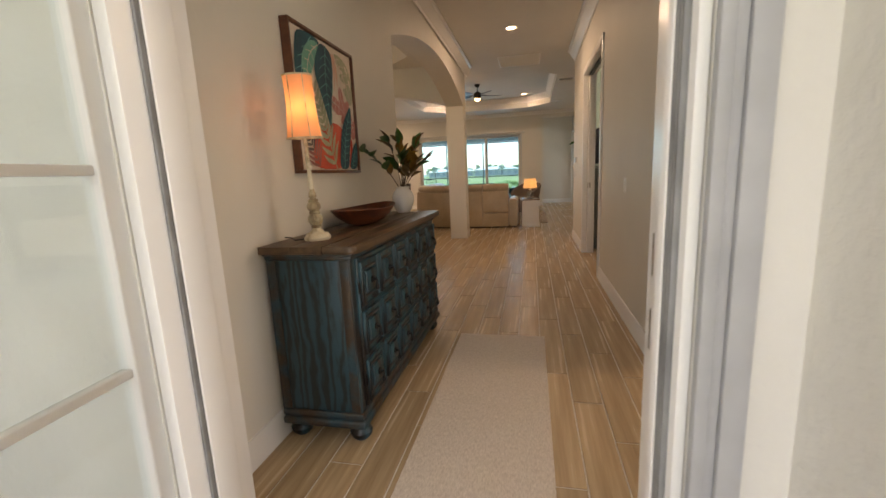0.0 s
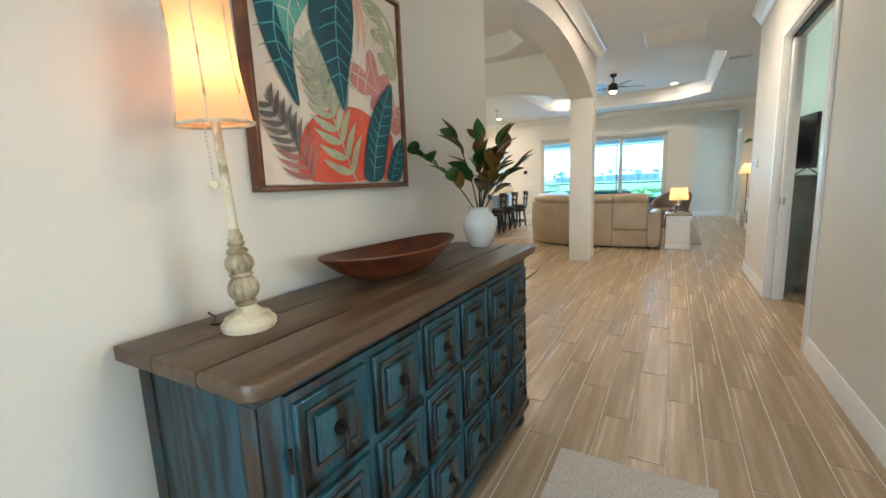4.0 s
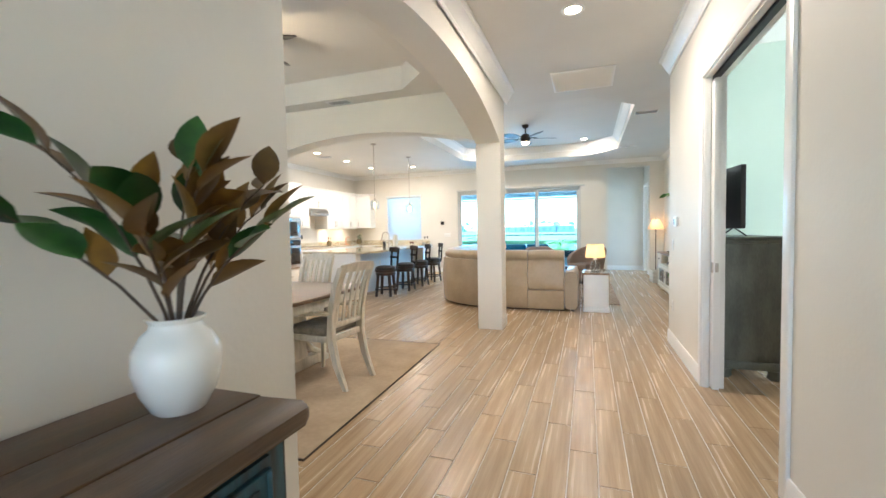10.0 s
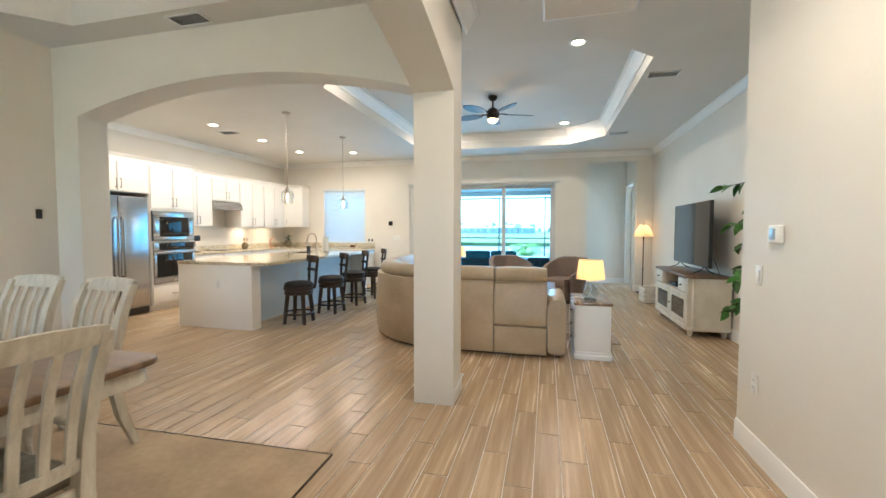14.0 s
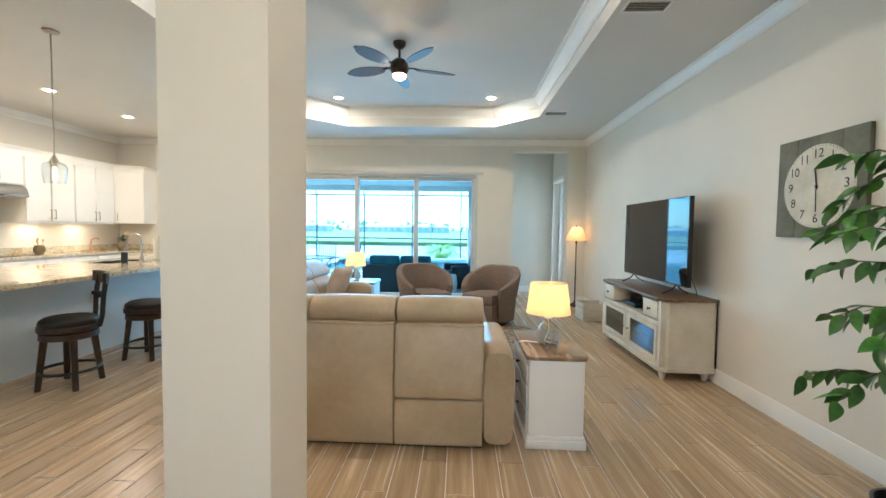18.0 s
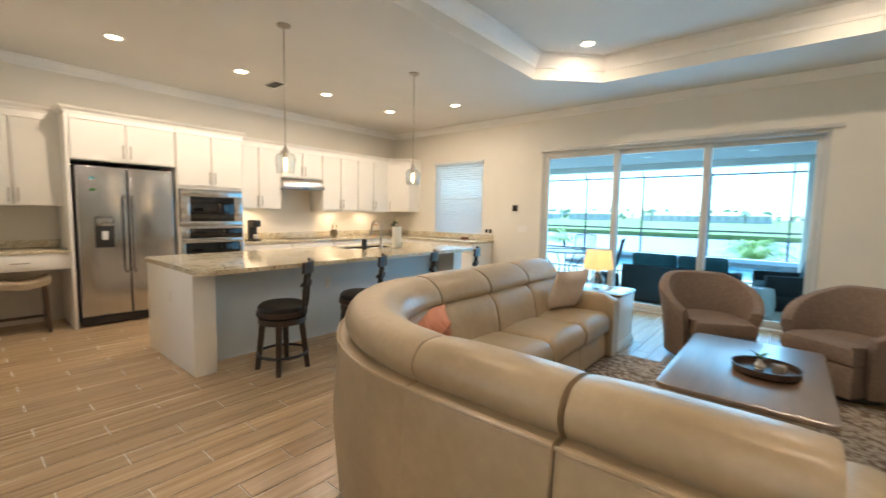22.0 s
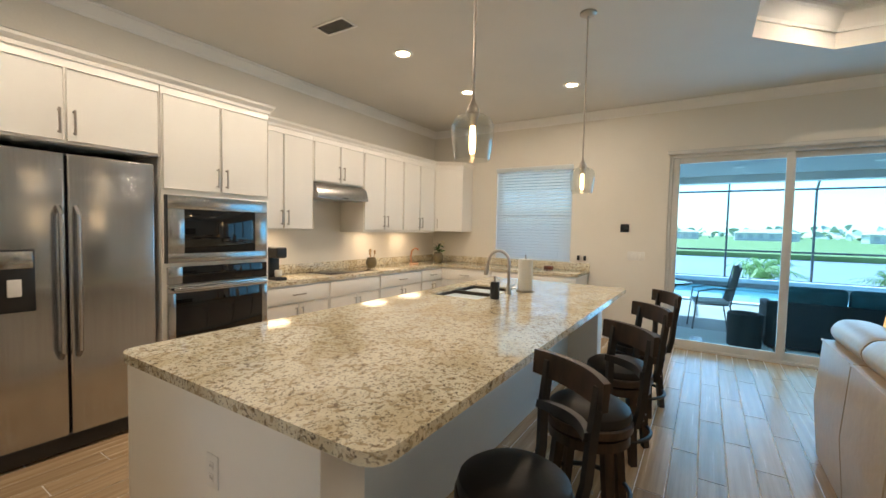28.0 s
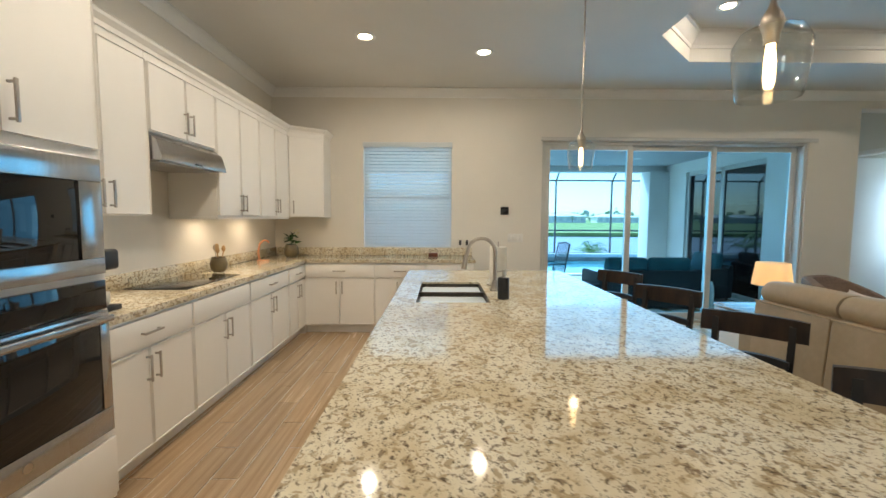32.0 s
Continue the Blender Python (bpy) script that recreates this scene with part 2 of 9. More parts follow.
def glow(name, color, strength):
    mt = bpy.data.materials.new(name)
    mt.use_nodes = True
    b = mt.node_tree.nodes["Principled BSDF"]
    b.inputs["Base Color"].default_value = (*color, 1)
    b.inputs["Emission Color"].default_value = (*color, 1)
    b.inputs["Emission Strength"].default_value = strength
    return mt


WALL = material("wall_paint", (0.70, 0.665, 0.60), (0.74, 0.705, 0.64), 1.2, 0.6, bump=0.25, bump_scale=45, rough_var=0.05)
CEIL = material("ceiling_paint", (0.66, 0.64, 0.60), (0.70, 0.68, 0.64), 1.0, 0.75, bump=0.3, bump_scale=60)
TRIM = material("trim_paint", (0.80, 0.79, 0.77), (0.84, 0.83, 0.81), 2.0, 0.32)
CABINET = material("cabinet_paint", (0.80, 0.78, 0.74), (0.84, 0.82, 0.78), 1.5, 0.35)
# pale island paint with the sliding doors' blue daylight mixed into the colour
ISLAND = material("island_paint", (0.66, 0.75, 0.81), (0.70, 0.79, 0.85), 1.5, 0.45)
PLANK = material("wood_look_tile", (0.315, 0.205, 0.112), (0.565, 0.42, 0.27), 2.2, 0.25, stretch=(14, 0.45, 1), each=0.11, fine=0.20, spread=(0.25, 0.75), bump=0.06, bump_scale=20)
PLANK_REST = material("wood_look_tile_far", (0.315, 0.205, 0.112), (0.565, 0.42, 0.27), 2.2, 0.25, stretch=(14, 0.45, 1), each=0.11, fine=0.20, spread=(0.25, 0.75), bump=0.06, bump_scale=20, island=True)
GROUT = material("grout", (0.76, 0.70, 0.62), (0.82, 0.77, 0.70), 8, 0.8)
STEEL = material("brushed_steel", (0.45, 0.45, 0.455), (0.50, 0.50, 0.505), 3.0, 0.20, 1.0, stretch=(30, 30, 0.6), rough_var=0.025)
NICKEL = material("satin_nickel", (0.42, 0.38, 0.34), (0.50, 0.46, 0.41), 12, 0.32, 1.0)
BLACK = material("black_plastic", (0.012, 0.012, 0.013), (0.02, 0.02, 0.021), 6, 0.4)
BLACKGLASS = material("black_glass", (0.006, 0.006, 0.007), (0.009, 0.009, 0.010), 3, 0.03, rough_var=0.005)
BRONZE = material("dark_bronze", (0.030, 0.022, 0.017), (0.05, 0.036, 0.028), 15, 0.4, 0.6)
# white frames, darkened to greige in colour because they stand in shade
ALU = material("white_frame", (0.54, 0.53, 0.50), (0.60, 0.59, 0.56), 3, 0.4)
PANE = glass("tinted_pane", (0.48, 0.71, 0.84), 0.012, 0.5)
CLEAR = glass("clear_glass", (0.90, 0.93, 0.93), 0.10, 0.95)
CANLIGHT = glow("downlight_lens", (1.0, 0.80, 0.50), 7.0)

# ---- the plan, in metres ----
CEILING = 3.11
HALL_L, HALL_R = -0.55, 1.335
FRONT = 1.45
DIN_L, DIN_S, ARCH_Y = -4.58, 4.335, 8.30
COL_X0 = -0.88
KIT_L, KIT_S = -6.86, 8.72
BACK = 15.19
LIV_R = 2.36
TOP = 3.6


def wall(name, axis, a0, a1, t0, t1, openings=(), z0=0.0, z1=TOP, mat=None, label="painted plaster wall"):
    """A wall along x or y from a0 to a1, between t0 and t1 across, with openings (a, a, z, z) right through it."""
    bm = begin()
    cuts = sorted({a0, a1, *(v for o in openings for v in o[:2])})
    for p, q in zip(cuts, cuts[1:]):
        rows = [(z0, z1)]
        for o in openings:
            if o[0] <= p and q <= o[1]:
                rows = [r for low, high in rows for r in ((low, min(high, o[2])), (max(low, o[3]), high)) if r[1] - r[0] > 1e-4]
        for low, high in rows:
            if axis == "x":
                box(bm, p, q, t0, t1, low, high)
            else:
                box(bm, t0, t1, p, q, low, high)
    bmesh.ops.remove_doubles(bm, verts=bm.verts, dist=1e-5)
    return structure(part(name, bm, mat or WALL, angle=20), label, "wall")


def arch(name, axis, a0, a1, t0, t1, spring, rise, label, power=1.0):
    """The wall over an arched opening."""
    bm = begin()
    n = 36
    rows = []
    for k in range(n + 1):
        u = -math.cos(math.pi * k / n)
        a = (a0 + a1) / 2 + u * (a1 - a0) / 2
        z = spring + rise * max(1 - abs(u) ** 2.0, 0) ** power
        for t in (t0, t1):
            for h in (z, TOP):
                rows.append(bm.verts.new((a, t, h) if axis == "x" else (t, a, h)))
    for k in range(n):
        p, q = rows[4 * k : 4 * k + 4], rows[4 * k + 4 : 4 * k + 8]
        bm.faces.new((p[0], q[0], q[1], p[1]))
        bm.faces.new((p[2], q[2], q[3], p[3]))
        bm.faces.new((p[0], p[2], q[2], q[0]))
        bm.faces.new((p[1], p[3], q[3], q[1]))
    return structure(part(name, bm, WALL, angle=25), label, "wall")


D1, D2 = (2.02, 3.20), (5.42, 6.86)
wall("wall_hall_left", "y", FRONT + 0.2, DIN_S, COL_X0, HALL_L)
wall("wall_hall_right", "y", FRONT + 0.2, ARCH_Y + 0.004, HALL_R, HALL_R + 0.14, [(*D1, 0, 2.44), (*D2, 0, 2.44)])
wall("wall_front", "x", -2.2, 3.2, FRONT, FRONT + 0.2, [(-0.242, 0.887, 0, 2.502)])
wall("wall_living_south", "x", HALL_R + 0.14, LIV_R + 0.14, ARCH_Y - 0.12, ARCH_Y + 0.004)
wall("wall_living_right", "y", ARCH_Y, BACK, LIV_R, LIV_R + 0.14)
NOOK = (0.974, 2.02)
SLIDER = (-3.27, 0.30)
WINDOW = (-5.66, -4.48)
wall("wall_back", "x", KIT_L - 0.14, LIV_R + 0.14, BACK, BACK + 0.22, [(*SLIDER, 0, 2.45), (*NOOK, 0, 2.90), (*WINDOW, 1.0, 2.40)])
wall("wall_kitchen_left", "y", KIT_S - 0.14, BACK, KIT_L - 0.14, KIT_L)
wall("wall_kitchen_south", "x", KIT_L, DIN_L, KIT_S - 0.14, KIT_S)
wall("wall_dining_left", "y", DIN_S, KIT_S - 0.14, DIN_L - 0.14, DIN_L)
# its window is unseen, assumed from the cool light on the left wall
wall("wall_dining_south", "x", DIN_L - 0.14, COL_X0, DIN_S - 0.14, DIN_S, [(-4.3, -3.2, 0.75, 2.35)])
wall("wall_arch_jamb", "x", DIN_L, -4.27, ARCH_Y, 8.58)
wall("column", "x", COL_X0, -0.565, ARCH_Y, 8.58, label="square white plastered column between the arches")
arch("wall_arch_dining", "x", -4.27, COL_X0, ARCH_Y, 8.58, 2.44, 0.24, "wide arched opening in a painted wall")
arch("wall_arch_hall", "y", DIN_S, ARCH_Y, COL_X0, -0.565, 2.39, 0.345, "wide arched opening in a painted wall")

# rooms beside and behind
wall("wall_bedroom_north", "x", 2.25, 5.4, 7.02, 7.12)
wall("wall_bedroom_side", "y", 5.3, 7.12, 2.13, 2.25)
wall("wall_study_south", "x", HALL_R + 0.14, 2.25, 5.2, 5.3)
# both windows are unseen, added to let daylight into bedroom and study
wall("wall_bedroom_east", "y", FRONT + 0.2, ARCH_Y, 5.4, 5.52, [(2.2, 3.8, 0.7, 2.3), (7.25, 8.05, 0.7, 2.3)])
wall("wall_study_north", "x", LIV_R + 0.14, 5.52, ARCH_Y - 0.12, ARCH_Y)
structure(part("wall_study_finish", box(begin(), HALL_R + 0.145, 5.39, 8.168, 8.178, 0.0, CEILING - 0.002), material("pale_green_wall", (0.56, 0.66, 0.58), (0.60, 0.70, 0.62), 1.2, 0.6)), "pale green painted study wall", "wall")
wall("wall_bedroom_south", "x", 3.2, 5.52, FRONT, FRONT + 0.2)
wall("wall_nook_left", "y", BACK + 0.22, 16.6, NOOK[0] - 0.14, NOOK[0])
wall("wall_nook_back", "x", NOOK[0] - 0.14, 3.6, 16.6, 16.74)
wall("wall_nook_right", "y", BACK + 0.22, 16.6, NOOK[1] + 0.02, NOOK[1] + 0.14, [(15.62, 16.45, 0, 2.44)])
# window added to send daylight through the passage door into the nook
wall("wall_master_end", "y", BACK + 0.22, 16.6, 3.46, 3.6, [(15.6, 16.3, 0.6, 2.3)])
wall("wall_master_south", "x", NOOK[1] + 0.14, 3.6, BACK + 0.1, BACK + 0.22)

# ceilings with their trays
def octagon(x0, x1, y0, y1, c):
    return [(x0 + c, y0), (x1 - c, y0), (x1, y0 + c), (x1, y1 - c), (x1 - c, y1), (x0 + c, y1), (x0, y1 - c), (x0, y0 + c)]


TRAY_L = octagon(-2.59, 1.14, 9.30, 14.17, 0.63)
TRAY_D = octagon(-4.30, -1.35, 4.60, 8.02, 0.42)


def ceiling_with_trays(name, outline, trays, depth=0.30):
    bm = begin()
    loops = [outline] + trays
    edges = []
    for lp in loops:
        vs = [bm.verts.new((x, y, CEILING)) for x, y in lp]
        edges += [bm.edges.new((vs[k], vs[(k + 1) % len(vs)])) for k in range(len(vs))]
    bmesh.ops.triangle_fill(bm, edges=edges, use_beauty=True)
    for lp in trays:
        low = [bm.verts.new((x, y, CEILING)) for x, y in lp]
        top = [bm.verts.new((x, y, CEILING + depth)) for x, y in lp]
        for k in range(len(lp)):
            j = (k + 1) % len(lp)
            bm.faces.new((low[k], low[j], top[j], top[k]))
        bm.faces.new(top)
    bmesh.ops.remove_doubles(bm, verts=bm.verts, dist=1e-5)
    return structure(part(name, bm, CEIL, angle=10), "smooth painted ceiling with octagonal raised trays", "ceiling")


ceiling_with_trays("ceiling", [(KIT_L - 0.1, FRONT + 0.1), (5.5, FRONT + 0.1), (5.5, BACK + 0.1), (KIT_L - 0.1, BACK + 0.1)], [TRAY_L, TRAY_D])
ceiling_nook = structure(part("ceiling_nook", box(begin(), NOOK[0] - 0.1, 3.6, BACK + 0.1, 16.7, CEILING, CEILING + 0.1), CEIL), "smooth painted ceiling", "ceiling")
structure(part("roof", box(begin(), KIT_L - 0.4, 5.8, FRONT - 0.5, BACK + 0.21, TOP, TOP + 0.2), CEIL), "flat roof deck above the rooms", "roof")

CROWN = [(0.0, -0.16), (0.012, -0.16), (0.02, -0.13), (0.035, -0.115), (0.075, -0.05), (0.085, -0.03), (0.11, -0.022), (0.115, 0.0)]


def crown(name, pts, z=CEILING - 0.001, closed=False, size=1.0):
    return structure(part(name, band(begin(), [(o * size, u * size) for o, u in CROWN], [(x, y, z) for x, y in pts], closed), TRIM, angle=20), "white crown moulding along the ceiling", "moulding")


BASE = [(0.0, 0.135), (0.008, 0.135), (0.014, 0.118), (0.016, 0.0)]


def baseboard(pts):
    return structure(part("baseboard", band(begin(), BASE, [(x, y, 0.0) for x, y in pts]), TRIM, angle=20), "white painted baseboard", "baseboard")


crown("trim_crown_hall_right", [(HALL_R, ARCH_Y + 0.004), (HALL_R, FRONT + 0.2)])
crown("trim_crown_hall_left", [(HALL_L, FRONT + 0.2), (HALL_L, 8.66)])
crown("trim_crown_living", [(KIT_L, KIT_S), (KIT_L, BACK), (LIV_R, BACK), (LIV_R, ARCH_Y)], size=0.68)
crown("trim_crown_tray", TRAY_L[::-1], CEILING + 0.299, True)
baseboard([(HALL_R, ARCH_Y), (HALL_R, D2[1] + 0.07)])
baseboard([(HALL_R, D2[0] - 0.07), (HALL_R, D1[1] + 0.07)])
baseboard([(HALL_L, FRONT + 0.2), (HALL_L, DIN_S)])
baseboard([(HALL_L, DIN_S), (DIN_L, DIN_S), (DIN_L, ARCH_Y), (-4.40, ARCH_Y), (-4.40, KIT_S), (-6.2, KIT_S)])
baseboard([(NOOK[1], BACK), (LIV_R, BACK), (LIV_R, ARCH_Y), (HALL_R, ARCH_Y + 0.004)])
baseboard([(SLIDER[1] + 0.02, BACK), (NOOK[0], BACK), (NOOK[0], 16.6), (NOOK[1] + 0.02, 16.6)])
baseboard([(-4.2, BACK), (SLIDER[0] - 0.02, BACK)])
bm = band(begin(), BASE, [(COL_X0, ARCH_Y, 0), (COL_X0, 8.66, 0), (HALL_L, 8.66, 0), (HALL_L, ARCH_Y, 0)][::1], True)
structure(part("baseboard", bm, TRIM, angle=20), "white painted baseboard", "baseboard")

# ground floor slab under the tiles
structure(part("floor", box(begin(), KIT_L - 0.1, 5.5, FRONT - 0.05, 16.7, -0.12, -0.003), GROUT), "wood-look porcelain plank floor with pale grout", "floor")

# ---- lights ----
CANS = [(-5.34, y) for y in (9.86, 11.12, 12.35, 13.61)] + [(-4.19, 13.95), (0.36, 6.80)]
TRAYCANS = [(-1.95, 13.6), (0.41, 13.6), (0.42, 10.1), (-1.95, 10.1)]
for (x, y), z in [(c, CEILING) for c in CANS] + [(c, CEILING + 0.30) for c in TRAYCANS]:
    ob = thing("downlight", "round recessed ceiling downlight, switched on", "downlight", pose(x, y, z), "recessed ceiling lights")
    part("trim_ring", lathe(begin(), [(0.062, -0.002), (0.07, -0.008), (0.092, -0.008), (0.097, 0.0)]), TRIM, ob)
    part("lens", lathe(begin(), [(0.0, -0.003), (0.062, -0.003)]), CANLIGHT, ob, "glowing warm lens")
    lamp("AREA", (x, y, z - 0.012), 9.0 if y < 8 else 5.0 if x < -3 else 3.6, radius=0.04, aim=(x, y, 0))

# ---- entry and hall ----
OAKTOP = material("worn_oak_top", (0.045, 0.026, 0.014), (0.135, 0.076, 0.038), 2.4, 0.40, stretch=(10, 1, 10), spread=(0.3, 0.7), fine=0.35, bump=0.15, bump_scale=30)
TEAL = material("distressed_teal_paint", (0.010, 0.007, 0.005), (0.014, 0.070, 0.092), 3.2, 0.40, stretch=(5, 5, 0.9), spread=(0.42, 0.60), fine=0.55, bump=0.25, bump_scale=40)
TEAL_WORN = material("worn_teal_edge", (0.040, 0.022, 0.010), (0.012, 0.046, 0.060), 9, 0.5, spread=(0.4, 0.62), fine=0.4, bump=0.3, bump_scale=60)
DARKWOOD = material("dark_worn_wood", (0.032, 0.019, 0.013), (0.088, 0.052, 0.034), 2.4, 0.36, stretch=(10, 1, 10), fine=0.3, bump=0.15, bump_scale=30)
IRON = material("blackened_iron", (0.010, 0.009, 0.009), (0.022, 0.019, 0.018), 20, 0.42, 0.7)
CREAM = material("antique_cream_paint", (0.30, 0.22, 0.12), (0.62, 0.53, 0.38), 18, 0.5, spread=(0.33, 0.5), fine=0.2)
ANTIQUE = material("brown_rubbed_cream", (0.16, 0.10, 0.05), (0.46, 0.37, 0.24), 22, 0.5, spread=(0.35, 0.6), fine=0.2)
BOWLWOOD = material("red_brown_wood", (0.050, 0.011, 0.005), (0.155, 0.036, 0.011), 4, 0.42, stretch=(9, 1, 4), fine=0.3, bump=0.25, bump_scale=25)
CERAMIC = material("white_glazed_ceramic", (0.72, 0.71, 0.67), (0.80, 0.79, 0.75), 5, 0.22)
LEAFGREEN = material("dark_leaf", (0.008, 0.045, 0.010), (0.035, 0.125, 0.018), 12, 0.30, each=0.5)
LEAFBROWN = material("bronze_leaf", (0.080, 0.036, 0.005), (0.18, 0.092, 0.012), 12, 0.36, each=0.45)
TWIG = material("twig_bark", (0.045, 0.03, 0.02), (0.09, 0.06, 0.04), 20, 0.7)
RUNNER = material("woven_runner", (0.60, 0.51, 0.43), (0.80, 0.71, 0.62), 30, 0.9, stretch=(9, 1.6, 1), fine=0.25, bump=0.7, bump_scale=110)
FRAMEWOOD = material("walnut_frame", (0.09, 0.028, 0.012), (0.17, 0.06, 0.026), 6, 0.4, stretch=(1, 3, 3), fine=0.2)
PLASTIC = material("white_plastic", (0.74, 0.73, 0.70), (0.80, 0.79, 0.76), 6, 0.3)
STUCCO = material("white_stucco", (0.74, 0.71, 0.66), (0.82, 0.79, 0.74), 3, 0.85, bump=0.9, bump_scale=35)
SEAL = material("grey_weatherstrip", (0.16, 0.16, 0.16), (0.24, 0.24, 0.24), 10, 0.6)
CONCRETE = material("entry_pavers", (0.40, 0.37, 0.33), (0.52, 0.48, 0.43), 4, 0.85, fine=0.15, bump=0.4)


def shade_cloth(name, color, strength, through_share=0.6):
    """Lit lampshade cloth: light passes through it."""
    mt = bpy.data.materials.new(name)
    mt.use_nodes = True
    nt = mt.node_tree
    nd, ln = nt.nodes, nt.links.new
    b = nd["Principled BSDF"]
    nz = nd.new("ShaderNodeTexNoise")
    nz.inputs["Scale"].default_value = 160
    mr = nd.new("ShaderNodeMixRGB")
    mr.inputs[1].default_value, mr.inputs[2].default_value = (*color, 1), (*(c * 0.9 for c in color), 1)
    ln(nz.outputs["Fac"], mr.inputs[0])
    ln(mr.outputs[0], b.inputs["Base Color"])
    b.inputs["Roughness"].default_value = 0.9
    tl, mx = nd.new("ShaderNodeBsdfTranslucent"), nd.new("ShaderNodeMixShader")
    ln(mr.outputs[0], tl.inputs["Color"])
    mx.inputs[0].default_value = through_share
    b.inputs["Emission Color"].default_value = (*color, 1)
    b.inputs["Emission Strength"].default_value = strength
    ln(b.outputs[0], mx.inputs[1])
    ln(tl.outputs[0], mx.inputs[2])
    ln(mx.outputs[0], nd["Material Output"].inputs["Surface"])
    return mt


SHADE_PEACH = shade_cloth("peach_lampshade", (1.0, 0.57, 0.32), 0.04)
SHADE_CREAM = shade_cloth("cream_lampshade", (1.0, 0.74, 0.45), 0.03)


def oak_paint(name, dark, light):
    """Paint rubbed over open oak grain that runs upright."""
    mt = material(name, dark, light, 3.2, 0.42, bump=0.25, bump_scale=40)
    nd, ln = mt.node_tree.nodes, mt.node_tree.links.new
    co, mp, wv, nz, mx, rp = (nd.new("ShaderNode" + k) for k in ("TexCoord", "Mapping", "TexWave", "TexNoise", "MixRGB", "ValToRGB"))
    mp.inputs["Scale"].default_value = (1.0, 1.0, 0.22)
    wv.wave_type, wv.wave_profile = "BANDS", "SIN"
    wv.inputs["Scale"].default_value, wv.inputs["Distortion"].default_value = 7, 14.0
    wv.inputs["Detail"].default_value, wv.inputs["Detail Scale"].default_value = 4, 1.6
    nz.inputs["Scale"].default_value, nz.inputs["Detail"].default_value = 5, 6
    ln(co.outputs["Object"], mp.inputs["Vector"])
    ln(mp.outputs[0], wv.inputs["Vector"])
    ln(co.outputs["Object"], nz.inputs["Vector"])
    mx.blend_type = "MULTIPLY"
    mx.inputs[0].default_value = 0.6
    ln(wv.outputs["Fac"], mx.inputs[1])
    ln(nz.outputs["Fac"], mx.inputs[2])
    rp.color_ramp.elements[0].position, rp.color_ramp.elements[1].position = 0.10, 0.55
    rp.color_ramp.elements[0].color, rp.color_ramp.elements[1].color = (*dark, 1), (*light, 1)
    ln(mx.outputs[0], rp.inputs["Fac"])
    ln(rp.outputs[0], nd["Principled BSDF"].inputs["Base Color"])
    return mt


